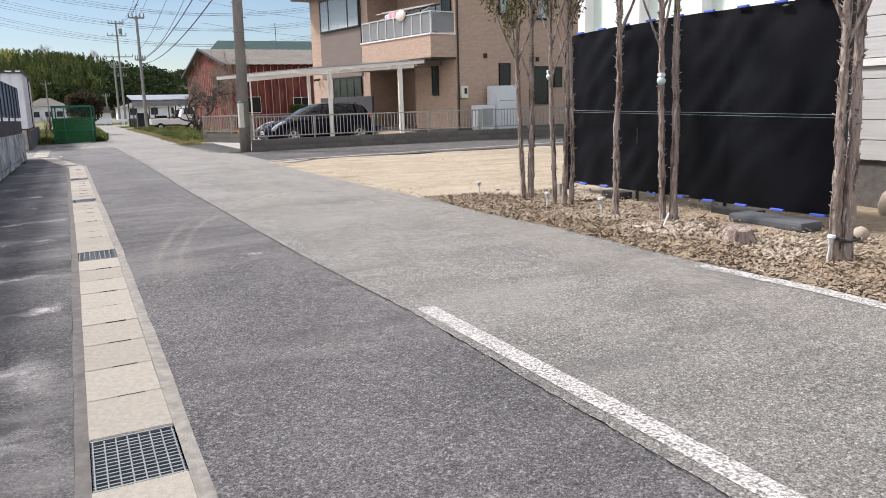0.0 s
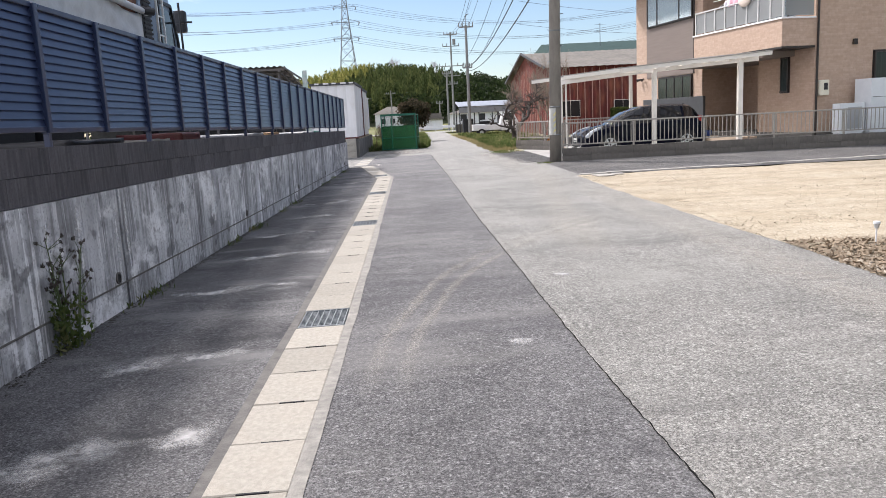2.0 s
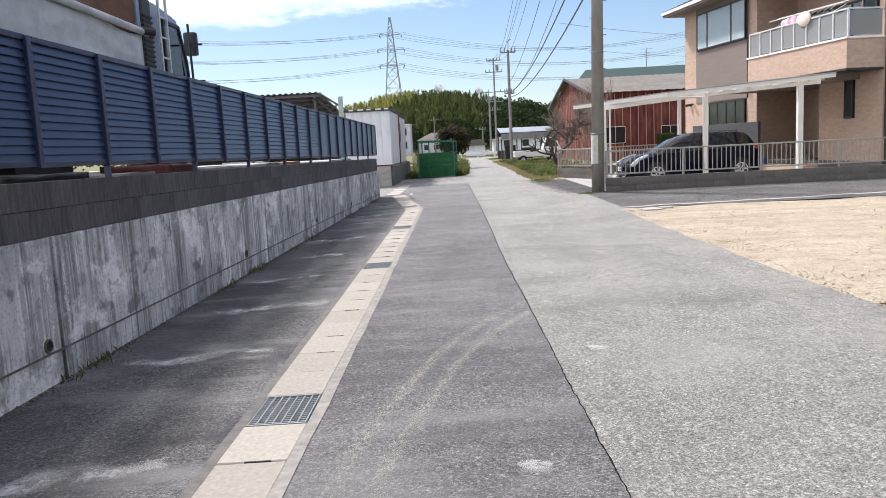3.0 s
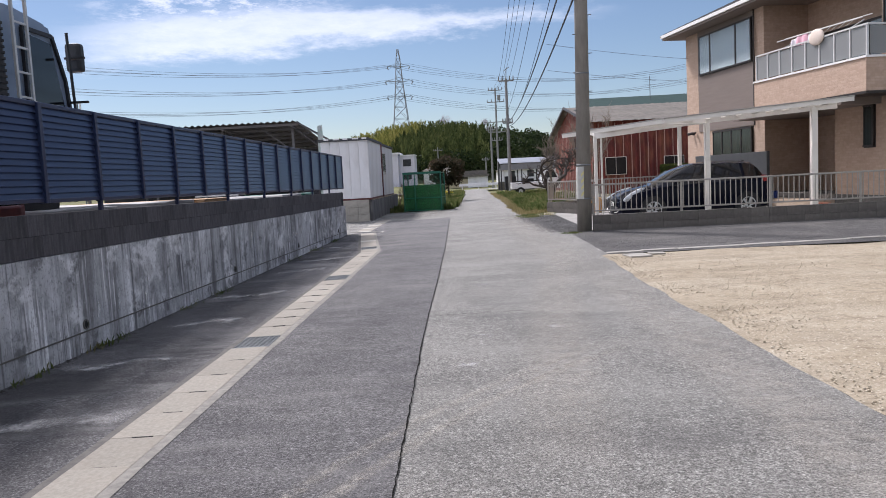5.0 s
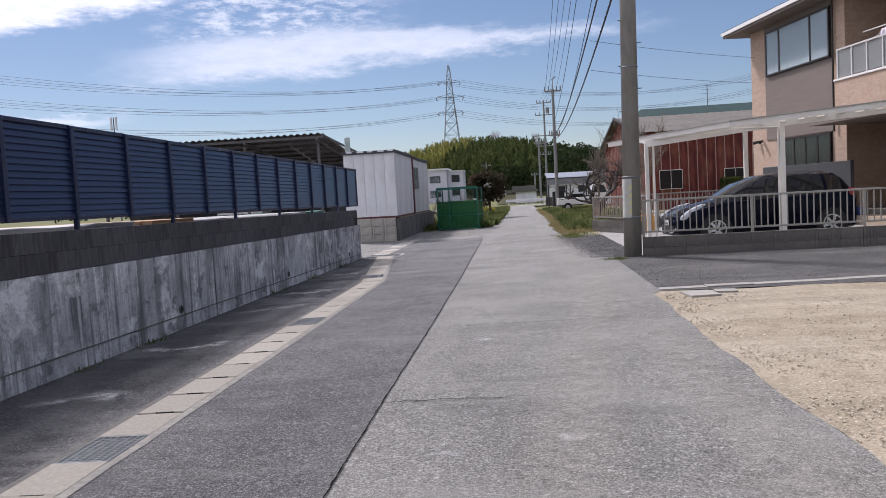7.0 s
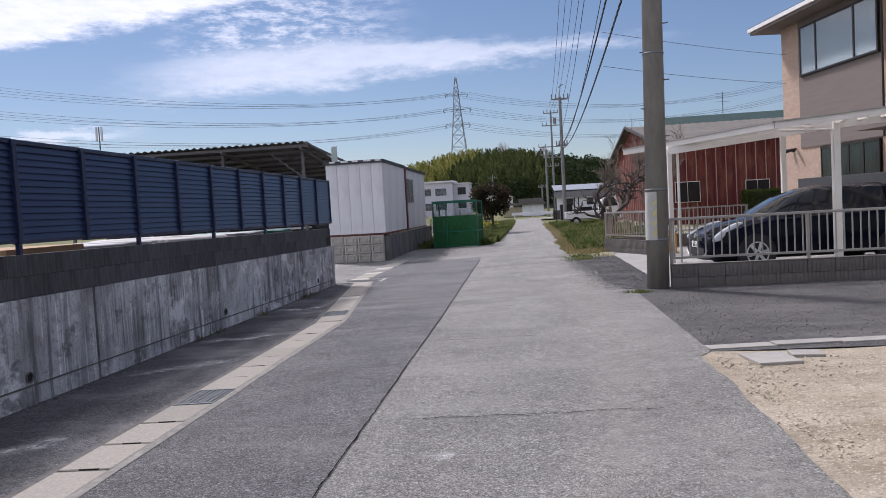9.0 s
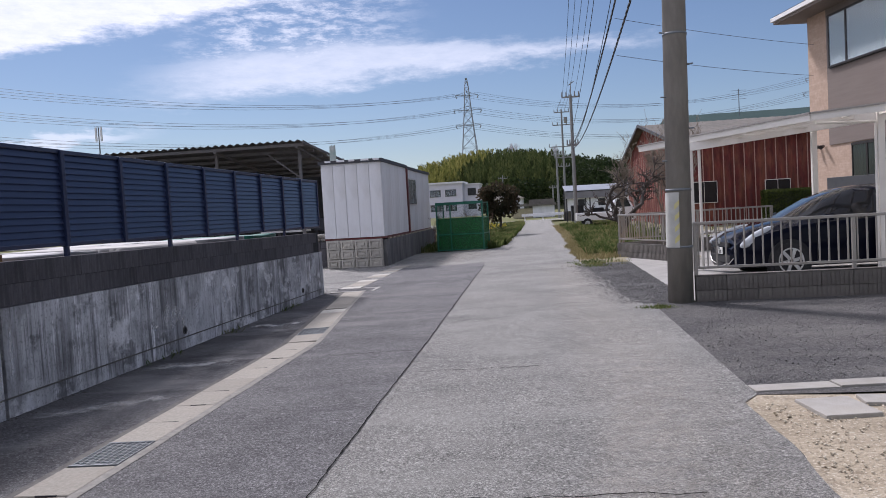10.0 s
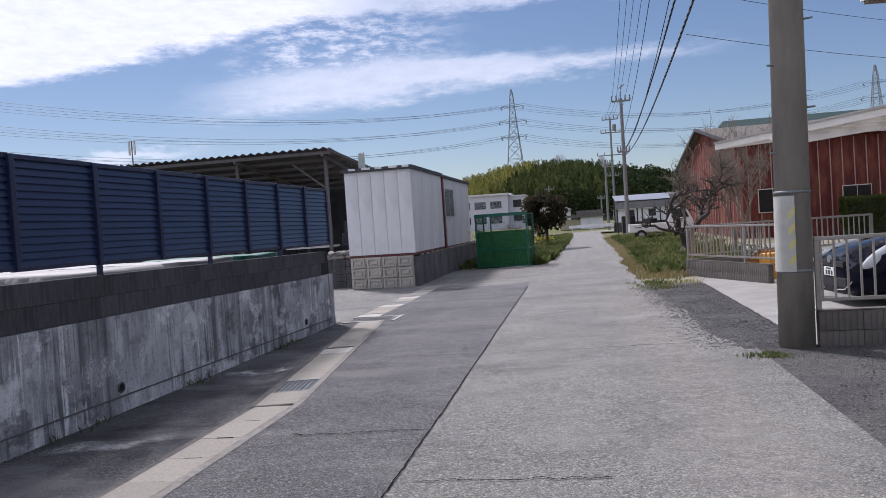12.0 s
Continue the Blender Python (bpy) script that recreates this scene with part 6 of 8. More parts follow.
# ---- red shed across the grass ----
REDS = mat("rusty_red_sheet", (0.15, 0.028, 0.022), (0.075, 0.018, 0.016), s=5, rough=0.85, bump=0.2, bs=20, stain=(0.27, 0.115, 0.06), ss=2.2, amt=0.6, stretch=(1, 1, 0.25))
SLATE = mat("weathered_roof", (0.165, 0.152, 0.135), (0.115, 0.106, 0.095), s=3, rough=0.95, bump=0.3, bs=10, stain=(0.21, 0.19, 0.165), ss=0.7, amt=0.5, spec=0.1)
sh = thing("red_shed", pose(9.65, 50, -0.1), "rusty red corrugated shed with a weathered grey roof", "shed")
L, Wd, He, Ha = 14.0, 19.5, 4.2, 5.75


def corr(a, b, za, zb, pitch, depth, nrm, mtl, nm, lab=""):
    """Ribbed sheet wall from a to b; za and zb give the top height along it."""
    a, b = Vector((*a, 0)), Vector((*b, 0))
    n = max(2, int((b - a).length / pitch))
    bm = bmesh.new()
    rows = []
    for k in range(n * 4 + 1):
        f = k / (n * 4)
        p = a.lerp(b, f)
        o = depth if k % 4 == 1 else 0.0
        rows.append((bm.verts.new((p.x + nrm[0] * o, p.y + nrm[1] * o, 0)), bm.verts.new((p.x + nrm[0] * o, p.y + nrm[1] * o, zb(f)))))
    for r, q in zip(rows, rows[1:]):
        bm.faces.new((r[0], q[0], q[1], r[1]))
    return part(nm, bm, mtl, sh, lab)


corr((0, 0), (L, 0), None, lambda f: He, 0.45, 0.035, (0, -1), REDS, "long_wall")
corr((0, 0), (0, Wd), None, lambda f: He + (Ha - He) * (1 - abs(2 * f - 1)), 0.45, 0.035, (-1, 0), REDS, "gable_wall")
corr((L, 0), (L, Wd), None, lambda f: He + (Ha - He) * (1 - abs(2 * f - 1)), 0.9, 0.03, (1, 0), REDS, "gable_wall")
corr((0, Wd), (L, Wd), None, lambda f: He, 0.9, 0.03, (0, 1), REDS, "long_wall")
STRIPW = mat("faded_batten", (0.46, 0.31, 0.25), (0.33, 0.19, 0.15), s=4, rough=0.9, bump=0.1)
me = mesh_of("batten", bx(-0.02, 0.02, -0.05, -0.036, 0, He - 0.1), STRIPW)
for k in range(30):
    piece("batten", me, pose(0.25 + 0.46 * k, 0, 0), sh)
me = mesh_of("batten", bx(-0.05, -0.036, -0.02, 0.02, 0, He - 0.1), STRIPW)
for k in range(24):
    piece("batten", me, pose(0, 0.4 + 0.8 * k, 0), sh)
for s in (0, 1):
    bm = bmesh.new()
    n = 120
    vs = []
    for k in range(n + 1):
        x = -0.4 + (L + 0.8) * k / n
        w = 0.012 * math.sin(k * math.pi / 2)
        y0, z0 = (-0.5, He - 0.02) if s == 0 else (Wd + 0.5, He - 0.02)
        vs.append((bm.verts.new((x, y0, z0 + w)), bm.verts.new((x, Wd / 2, Ha + 0.1 + w))))
    for r, q in zip(vs, vs[1:]):
        bm.faces.new((r[0], q[0], q[1], r[1]))
    part("roof_slope", bm, SLATE, sh, "weathered grey corrugated roof")
bm = bmesh.new()
beam(bm, (-0.42, -0.5, He - 0.02), (-0.42, Wd / 2, Ha + 0.1), 0.06, 0.16), beam(bm, (-0.42, Wd + 0.5, He - 0.02), (-0.42, Wd / 2, Ha + 0.1), 0.06, 0.16)
part("barge_board", bm, TRIMD, sh)
# opaque shed panes with the unlit inside put into their colour
DPANE = mat("opaque_dark_pane", (0.016, 0.018, 0.020), (0.010, 0.011, 0.013), s=3, rough=0.2, bump=0, spec=0.2)
for x0, x1, z0, z1 in ((0.62, 1.74, 1.22, 2.16), (3.9, 4.95, 1.14, 2.08)):
    w = part("window", bx(x0 - 0.03, x1 + 0.03, -0.09, -0.04, z0 - 0.03, z1 + 0.03), CREAM, sh)
    part("pane", bx(x0, (x0 + x1) / 2 - 0.012, -0.10, -0.092, z0, z1), DPANE, w)
    part("pane", bx((x0 + x1) / 2 + 0.012, x1, -0.10, -0.092, z0, z1), DPANE, w)
GROOF = mat("green_roof", (0.035, 0.060, 0.056), (0.028, 0.05, 0.047), s=2, rough=0.9, bump=0.1, bs=8, spec=0.1)
t = thing("far_hall", pose(12.6, 66, -0.1), "long hall with a dull green metal roof", "hall")
part("wall", bx(0.3, 16, 0, 14, 0, 6.2), SLATE, t)
bm = bmesh.new()
quad(bm, (-0.2, -0.5, 6.15), (16.4, -0.5, 6.15), (16.4, 7, 7.6), (0.4, 7, 7.6)), quad(bm, (0.4, 7, 7.6), (16.4, 7, 7.6), (16.4, 14.5, 6.15), (-0.2, 14.5, 6.15)), quad(bm, (-0.2, -0.5, 6.15), (0.4, 7, 7.6), (-0.2, 14.5, 6.15))
part("roof", bm, GROOF, t)
bm = bmesh.new()
rod(bm, (5, 4, 7), (5, 4, 8.9), 0.03, None, 6)
for z in (8.2, 8.5, 8.8):
    beam(bm, (4.5, 4, z), (5.5, 4, z), 0.02, 0.02)
part("aerial", bm, STEEL, t)

# ---- wooded hill ----
def leaf_mat(name, a, b, c, rough=0.6, isl=0.6, ns=0.06, gain=1.6, off=-0.6, zs=1.0):
    """Leaf colour that varies from clump to clump."""
    m = bpy.data.materials.new(name)
    m.use_nodes = True
    nt = m.node_tree
    p = nt.nodes["Principled BSDF"]
    p.inputs["Roughness"].default_value = rough
    p.inputs["Specular IOR Level"].default_value = 0.06
    ge = nt.nodes.new("ShaderNodeNewGeometry")
    cr = nt.nodes.new("ShaderNodeValToRGB")
    cr.color_ramp.elements[0].color, cr.color_ramp.elements[1].color = (*a, 1), (*c, 1)
    cr.color_ramp.elements.new(0.5).color = (*b, 1)
    t = nt.nodes.new("ShaderNodeTexCoord")
    n = nt.nodes.new("ShaderNodeTexNoise")
    n.inputs["Scale"].default_value = ns
    mp = nt.nodes.new("ShaderNodeMapping")
    mp.inputs["Scale"].default_value = (1, 1, zs)
    nt.links.new(t.outputs["Object"], mp.inputs[0])
    nt.links.new(mp.outputs[0], n.inputs["Vector"])
    ad = nt.nodes.new("ShaderNodeMath")
    ad.operation = "MULTIPLY_ADD"
    nt.links.new(ge.outputs["Random Per Island"], ad.inputs[0])
    ad.inputs[1].default_value = isl
    mm = nt.nodes.new("ShaderNodeMath")
    mm.operation = "MULTIPLY_ADD"
    nt.links.new(n.outputs["Fac"], mm.inputs[0])
    mm.inputs[1].default_value, mm.inputs[2].default_value = gain, off
    nt.links.new(mm.outputs[0], ad.inputs[2])
    nt.links.new(ad.outputs[0], cr.inputs[0])
    nt.links.new(cr.outputs[0], p.inputs["Base Color"])
    tl = nt.nodes.new("ShaderNodeBsdfTranslucent")
    nt.links.new(cr.outputs[0], tl.inputs["Color"])
    ms = nt.nodes.new("ShaderNodeMixShader")
    ms.inputs[0].default_value = 0.45
    nt.links.new(p.outputs[0], ms.inputs[1])
    nt.links.new(tl.outputs[0], ms.inputs[2])
    nt.links.new(ms.outputs[0], nt.nodes["Material Output"].inputs["Surface"])
    m["nodes_ready"] = True
    return m


BAMBOO = leaf_mat("bamboo_leaf", (0.075, 0.09, 0.026), (0.20, 0.205, 0.055), (0.36, 0.33, 0.11), isl=0.30, ns=0.40, gain=2.6, off=-0.93, zs=0.25)
BAMBOO2 = leaf_mat("green_bamboo_leaf", (0.028, 0.040, 0.016), (0.070, 0.092, 0.032), (0.14, 0.155, 0.055), isl=0.30, ns=0.40, gain=2.6, off=-0.93, zs=0.25)
DARKWOOD = leaf_mat("evergreen_leaf", (0.014, 0.024, 0.010), (0.026, 0.040, 0.015), (0.048, 0.062, 0.022), isl=0.3, ns=0.2, gain=1.8, off=-0.55)
HILLM = mat("hill_floor", (0.05, 0.055, 0.02), (0.03, 0.035, 0.014), s=0.1, rough=0.95, bump=0)
PROF = [(-40, 1.2), (-24, 1.6), (-16, 2.2), (-11, 2.9), (-9, 3.3), (-6, 4.05), (-3.8, 4.3), (-1.3, 4.2), (1.6, 3.9), (4.4, 3.7), (6.4, 3.2), (10, 3.4), (16, 2.6), (26, 1.8), (40, 1.2)]


def prof(a):
    for (a0, e0), (a1, e1) in zip(PROF, PROF[1:]):
        if a0 <= a <= a1:
            return e0 + (e1 - e0) * (a - a0) / (a1 - a0)
    return 1.2


def hill_top(a, d):
    return math.tan(radians(prof(a))) * d + 1.4


bm = bmesh.new()
rows = []
for i in range(81):
    a = -40 + i
    row = []
    for j in range(9):
        d = 225 + 90 * j / 8
        f = min(1.0, j / 6)
        h = max(0, hill_top(a, 300) - 9.9) * math.sin(f * math.pi / 2) * (1 if j < 8 else 0.6)
        row.append(bm.verts.new((3 + d * math.sin(radians(a)), 15 + d * math.cos(radians(a)), h - 0.3)))
    rows.append(row)
for i in range(80):
    for j in range(8):
        bm.faces.new((rows[i][j], rows[i + 1][j], rows[i + 1][j + 1], rows[i][j + 1]))
one("hill", bm, HILLM, "low wooded hill behind the fields", "hill", kind="structure")


def plumes(name, n, a0, a1, material, label, hgt, quads, dark=False, pick=None):
    """Tree heads on the slope, each a ragged cloud of leaf sprays."""
    verts, faces = [], []
    for k in range(n):
        a = random.uniform(a0, a1)
        f = random.random() ** 0.8
        if pick and not pick(a, f):
            continue
        d = 227 + 68 * f
        base = max(0, hill_top(a, 300) - 9.9) * math.sin(min(1.0, (d - 225) / 67.5) * math.pi / 2)
        x, y = 3 + d * math.sin(radians(a)), 15 + d * math.cos(radians(a))
        h = hgt * random.uniform(0.75, 1.2)
        lx, ly = random.uniform(-0.25, 0.25) * h, random.uniform(-0.25, 0.05) * h
        for q in range(quads):
            z = random.random() ** (0.8 if dark else 1.0)
            r = (0.34 * math.sqrt(max(0.02, 1 - (2 * z - 1) ** 2)) if dark else 0.105 * (1 - z) ** 0.7 + 0.008) * h
            t = random.uniform(0, 6.28)
            c = Vector((x + lx * z * z + r * math.cos(t), y + ly * z * z + r * math.sin(t), base + h * z))
            if dark:
                w, l, dn = 0.42, 0.42, Vector((random.gauss(0, 1), random.gauss(0, 1), random.gauss(0, 1))).normalized()
            else:
                w, l, dn = 0.12, 0.62, Vector((math.cos(t) * 0.35 + lx / h, math.sin(t) * 0.35, random.uniform(0.6, 1.0))).normalized()
            sd = dn.cross(Vector((random.gauss(0, 1), random.gauss(0, 1), random.gauss(0, 1)))).normalized()
            o = len(verts)
            verts += [tuple(c - dn * l), tuple(c + sd * w), tuple(c + dn * l), tuple(c - sd * w)]
            faces.append((o, o + 1, o + 2, o + 3))
    me = bpy.data.meshes.new(name)
    me.from_pydata(verts, [], faces)
    me.materials.append(material)
    return tagged(new(name, me), label, "trees", kind="stuff")


def is_dark(a, f):
    return a > 1.8 + 1.6 * noise.noise((a * 0.7, f * 2, 0)) or f < 0.10 + 0.15 * noise.noise((a * 0.5, f * 3, 5))


def is_green(a, f):
    """Greener bamboo lower down and towards the evergreen end."""
    return 0.55 * noise.noise((a * 0.55, f * 2.5, 9)) + (a + 4.5) * 0.11 + (0.55 - f) * 0.9 > 0


plumes("bamboo_grove", 3600, -22, 9, BAMBOO, "dense yellow-green bamboo on the hill", 8.2, 80, pick=lambda a, f: not is_dark(a, f) and not is_green(a, f))
plumes("bamboo_grove", 3600, -22, 9, BAMBOO2, "dense dark green bamboo on the hill", 8.2, 80, pick=lambda a, f: not is_dark(a, f) and is_green(a, f))
plumes("hill_trees", 2800, -34, 30, DARKWOOD, "dark evergreen trees on the hill", 6.8, 55, dark=True, pick=is_dark)
TWIG = mat("bare_twig", (0.44, 0.41, 0.43), (0.36, 0.33, 0.35), s=4, rough=0.9, bump=0)


def bare_tree(name, base, h, seed, material, label, levels=5, spread=0.55, thick=0.09, wig=0.25, up=0.25, nchild=(2, 4), first=0.3, droop=0.0, boost=1.0):
    """A leafless tree grown branch by branch into trunk and limb meshes."""
    rng = random.Random(seed)
    t = thing(name, pose(*base), label, "tree")
    bms = [bmesh.new(), bmesh.new()]

    def tube(bm, pts, r0, r1):
        n = 6 if r0 > 0.02 else 4
        prev = None
        for i, p in enumerate(pts):
            r = r0 + (r1 - r0) * i / (len(pts) - 1)
            d = (pts[min(i + 1, len(pts) - 1)] - pts[max(i - 1, 0)]).normalized()
            q = d.to_track_quat("Z", "Y")
            ring = [bm.verts.new(p + q @ Vector((r * math.cos(2 * math.pi * k / n), r * math.sin(2 * math.pi * k / n), 0))) for k in range(n)]
            if prev:
                for k in range(n):
                    bm.faces.new((prev[k], prev[(k + 1) % n], ring[(k + 1) % n], ring[k]))
            prev = ring
        bm.faces.new(prev)

    def grow(p, d, length, r, lv):
        pts = [p]
        n = 5 if lv < 3 else 3
        for k in range(n):
            d = (d + Vector((rng.gauss(0, wig), rng.gauss(0, wig), rng.gauss(0, wig) + up * 0.3 - droop))).normalized()
            pts.append(pts[-1] + d * length / n)
        tube(bms[0 if lv == 0 else 1], pts, r, r * 0.6)
        if lv >= levels:
            return
        for c in range(rng.randint(*nchild)):
            q = pts[rng.randint(max(1, n - 3), n)]
            nd = (d + Vector((rng.gauss(0, spread), rng.gauss(0, spread), rng.gauss(up, spread * 0.6)))).normalized()
            grow(q, nd, length * rng.uniform(0.55, 0.85) * (boost if lv == 0 else 1.0), max(r * 0.66, 0.006), lv + 1)

    grow(Vector((0, 0, -0.05)), Vector((0, 0, 1)), h * first, thick, 0)
    part("trunk", bms[0], material, t, smooth=True)
    part("crown", bms[1], material, t, smooth=True)
    return t


BARK = mat("dark_bark", (0.085, 0.068, 0.058), (0.05, 0.042, 0.037), s=14, rough=0.95, bump=0.6, bs=40)
BARK2 = mat("grey_bark", (0.22, 0.18, 0.14), (0.16, 0.13, 0.10), s=10, rough=0.95, bump=0.4, bs=40)
bare_tree("fruit_tree", (5.95, 40.2, 0.0), 4.4, 8, BARK, "gnarled bare fruit tree pruned low in the grass", levels=6, spread=0.75, thick=0.15, wig=0.28, up=0.16, nchild=(2, 4), first=0.16, boost=2.1)
bare_tree("fruit_tree", (6.6, 43.2, 0.0), 5.4, 11, BARK2, "tall bare fruit tree with thin grey twigs", levels=6, spread=0.6, thick=0.06, wig=0.18, up=0.28, nchild=(2, 4), first=0.16, boost=1.7)
bare_tree("fruit_tree", (7.9, 42.5, 0.0), 6.2, 21, BARK2, "bare grey tree before the red shed", levels=6, spread=0.5, thick=0.05, wig=0.16, up=0.36, nchild=(2, 4), first=0.15, boost=1.9)
bare_tree("fruit_tree", (8.6, 45.0, 0.0), 6.0, 23, BARK2, "slim bare tree before the red shed", levels=6, spread=0.5, thick=0.05, wig=0.16, up=0.36, nchild=(2, 4), first=0.15, boost=1.9)
for k, (a, d) in enumerate(((-2.5, 296), (-1.8, 298), (1.1, 296), (1.6, 298))):
    bare_tree("bare_hill_tree", (3 + d * math.sin(radians(a)), 15 + d * math.cos(radians(a)), hill_top(a, 300) - 7), 11, 40 + k, TWIG, "pale leafless tree on the hill's crest", levels=6, spread=0.55, thick=0.16, wig=0.2, up=0.25, first=0.35)


def leaf_cloud(name, spots, size, material, label, category="shrub", flat=0.5):
    """Many small leaves round given (centre, radius) balls, in one mesh."""
    verts, faces = [], []
    for (cx, cy, cz), (rx, ry, rz), n in spots:
        for k in range(n):
            u = Vector((random.gauss(0, 1), random.gauss(0, 1), random.gauss(0, 1))).normalized() * random.uniform(0.55, 1.0)
            p = Vector((cx + u.x * rx, cy + u.y * ry, cz + u.z * rz))
            s = size * random.uniform(0.6, 1.4)
            q = Euler((random.uniform(0, 6.3), random.uniform(0, 6.3), random.uniform(0, 6.3))).to_matrix()
            o = len(verts)
            for vx, vy in ((-1, 0), (0, -flat), (1, 0), (0, flat)):
                verts.append(tuple(p + q @ Vector((vx * s, vy * s, 0))))
            faces.append((o, o + 1, o + 2, o + 3))
    me = bpy.data.meshes.new(name)
    me.from_pydata(verts, [], faces)
    me.materials.append(material)
    return tagged(new(name, me), label, category, kind="stuff")


GRASS = leaf_mat("grass_blade", (0.05, 0.082, 0.022), (0.10, 0.128, 0.042), (0.22, 0.20, 0.095), ns=0.9, gain=2.2, off=-0.9)
DRYG = leaf_mat("dry_grass_blade", (0.16, 0.14, 0.06), (0.26, 0.22, 0.11), (0.36, 0.31, 0.18))
RAPE = mat("rape_yellow", (0.75, 0.60, 0.04), (0.65, 0.50, 0.03), s=6, rough=0.7, bump=0)
VERGE = mat("verge_soil", (0.13, 0.125, 0.055), (0.17, 0.145, 0.085), s=4, rough=0.95, bump=0.7, bs=20, stain=(0.31, 0.265, 0.19), ss=0.6, amt=0.9)
strip("verge_left", lambda y: -9.0, edge_l, 41.0, 76, VERGE, "grassy verge with weeds", "grass", dz=-0.01, ny=60, nx=16, rough=0.10)
strip("verge_right", edge_r, lambda y: 12.0, 31.2, 64, VERGE, "grassy verge with weeds and soil", "grass", dz=-0.01, ny=60, nx=16, rough=0.08)


def blades(name, n, xf, y0, y1, hf, material, label, w=0.012):
    verts, faces = [], []
    for k in range(n):
        y = random.uniform(y0, y1)
        x = xf(y)
        if x is None:
            continue
        c = 0.5 + 0.5 * noise.noise((x * 0.9, y * 0.9, 2.0))
        h = hf(x, y) * random.uniform(0.5, 1.3) * (0.4 + 0.9 * c)
        z = gz(x) - 0.02
        for b in range(4):
            a = random.uniform(0, 6.28)
            px, py = x + random.gauss(0, 0.05), y + random.gauss(0, 0.05)
            dx, dy = math.cos(a), math.sin(a)
            l = h * random.uniform(0.2, 0.7)
            o = len(verts)
            verts += [(px - dy * w, py + dx * w, z), (px + dy * w, py - dx * w, z), (px + dx * l * 0.4 + dy * w * 0.7, py + dy * l * 0.4 - dx * w * 0.7, z + h * 0.7), (px + dx * l, py + dy * l, z + h)]
            faces += [(o, o + 1, o + 2), (o, o + 2, o + 3)]
    me = bpy.data.meshes.new(name)
    me.from_pydata(verts, [], faces)
    me.materials.append(material)
    return tagged(new(name, me), label, "grass", kind="stuff")


blades("grass", 9000, lambda y: edge_l(y) - abs(random.gauss(0, 1.6)) + 0.05, 41.3, 75, lambda x, y: 0.30, GRASS, "rough green grass and weeds on the verge", 0.022)
blades("dry_grass", 3500, lambda y: edge_r(y) + abs(random.gauss(0, 0.7)) - 0.03, 32.6, 63, lambda x, y: 0.12, DRYG, "dry yellow grass along the road edge", 0.012)
blades("grass", 5200, lambda y: edge_r(y) + 0.35 + abs(random.gauss(0, 1.5)) if noise.noise((y * 0.6, 4.0, 1.0)) > -0.05 or random.random() < 0.2 else None, 33.6, 63, lambda x, y: 0.24, GRASS, "rough green grass and weeds on the verge", 0.022)
blades("grass", 90, lambda y: 4.72 + random.gauss(0, 0.08), 23.45, 23.65, lambda x, y: 0.07, GRASS, "small tuft of grass at the pole's foot", 0.006)
blades("grass", 220, lambda y: 4.45 + random.gauss(0, 0.25), 30.2, 32.2, lambda x, y: 0.08, GRASS, "thin grass on the gravel edge", 0.008)
blades("wall_weeds", 420, lambda y: wx(y) + 0.02 + abs(random.gauss(0, 0.03)) if noise.noise((y * 0.9, 8.0, 0)) > 0.12 else None, 2, 28, lambda x, y: 0.09, GRASS, "small weeds along the retaining wall's foot", 0.006)
leaf_cloud("broad_weeds", [((random.uniform(4.9, 6.4), random.uniform(34.2, 40), 0.15), (0.3, 0.4, 0.22), 70) for _ in range(26)], 0.07, GRASS, "leafy vegetables and weeds in the verge")
leaf_cloud("rape_leaves", [((random.uniform(-0.2, 1.3), random.uniform(43, 58), 0.2), (0.3, 0.5, 0.3), 70) for _ in range(30)], 0.07, GRASS, "green leaves of rape plants on the verge")
leaf_cloud("rape_blossom", [((random.uniform(-0.4, 1.1), random.uniform(44, 50), 0.62), (0.3, 0.4, 0.16), 90) for _ in range(12)] + [((1.2, 54, 0.5), (0.3, 1.0, 0.12), 80)], 0.035, RAPE, "bright yellow rape blossom beside the cage", "flowers")
sb = thing("roadside_shrub", pose(1.22, 53.0, 0), "dark leafy round-headed shrub beside the road", "shrub")
bm = bmesh.new()
rod(bm, (0, 0, 0), (0.05, 0, 1.3), 0.07, 0.05, 8), rod(bm, (0.05, 0, 1.2), (-0.4, 0, 2.0), 0.04, 0.02, 6), rod(bm, (0.05, 0, 1.2), (0.5, 0.1, 2.1), 0.04, 0.02, 6)
part("trunk", bm, BARK, sb)
SHRUB = leaf_mat("shrub_leaf", (0.022, 0.026, 0.014), (0.05, 0.042, 0.026), (0.10, 0.07, 0.05), ns=0.7)
o = leaf_cloud("crown", [((random.uniform(-0.75, 0.75), random.uniform(-0.6, 0.6), random.uniform(1.0, 2.5)), (0.45, 0.45, 0.38), 170) for _ in range(22)], 0.085, SHRUB, "", "")
o.parent = sb
for key in ("label", "category", "kind"):
    if key in o:
        del o[key]
for k in range(5):
    bare_tree("dry_brush", (-0.9 + 0.5 * k, 43.0 + 0.3 * k, 0.0), 2.0, 60 + k, mat("red_twig", (0.20, 0.12, 0.09), (0.15, 0.09, 0.07), s=5, rough=0.9, bump=0), "dry reddish brush behind the green cage", levels=4, spread=0.5, thick=0.025, wig=0.2, up=0.4, first=0.3)

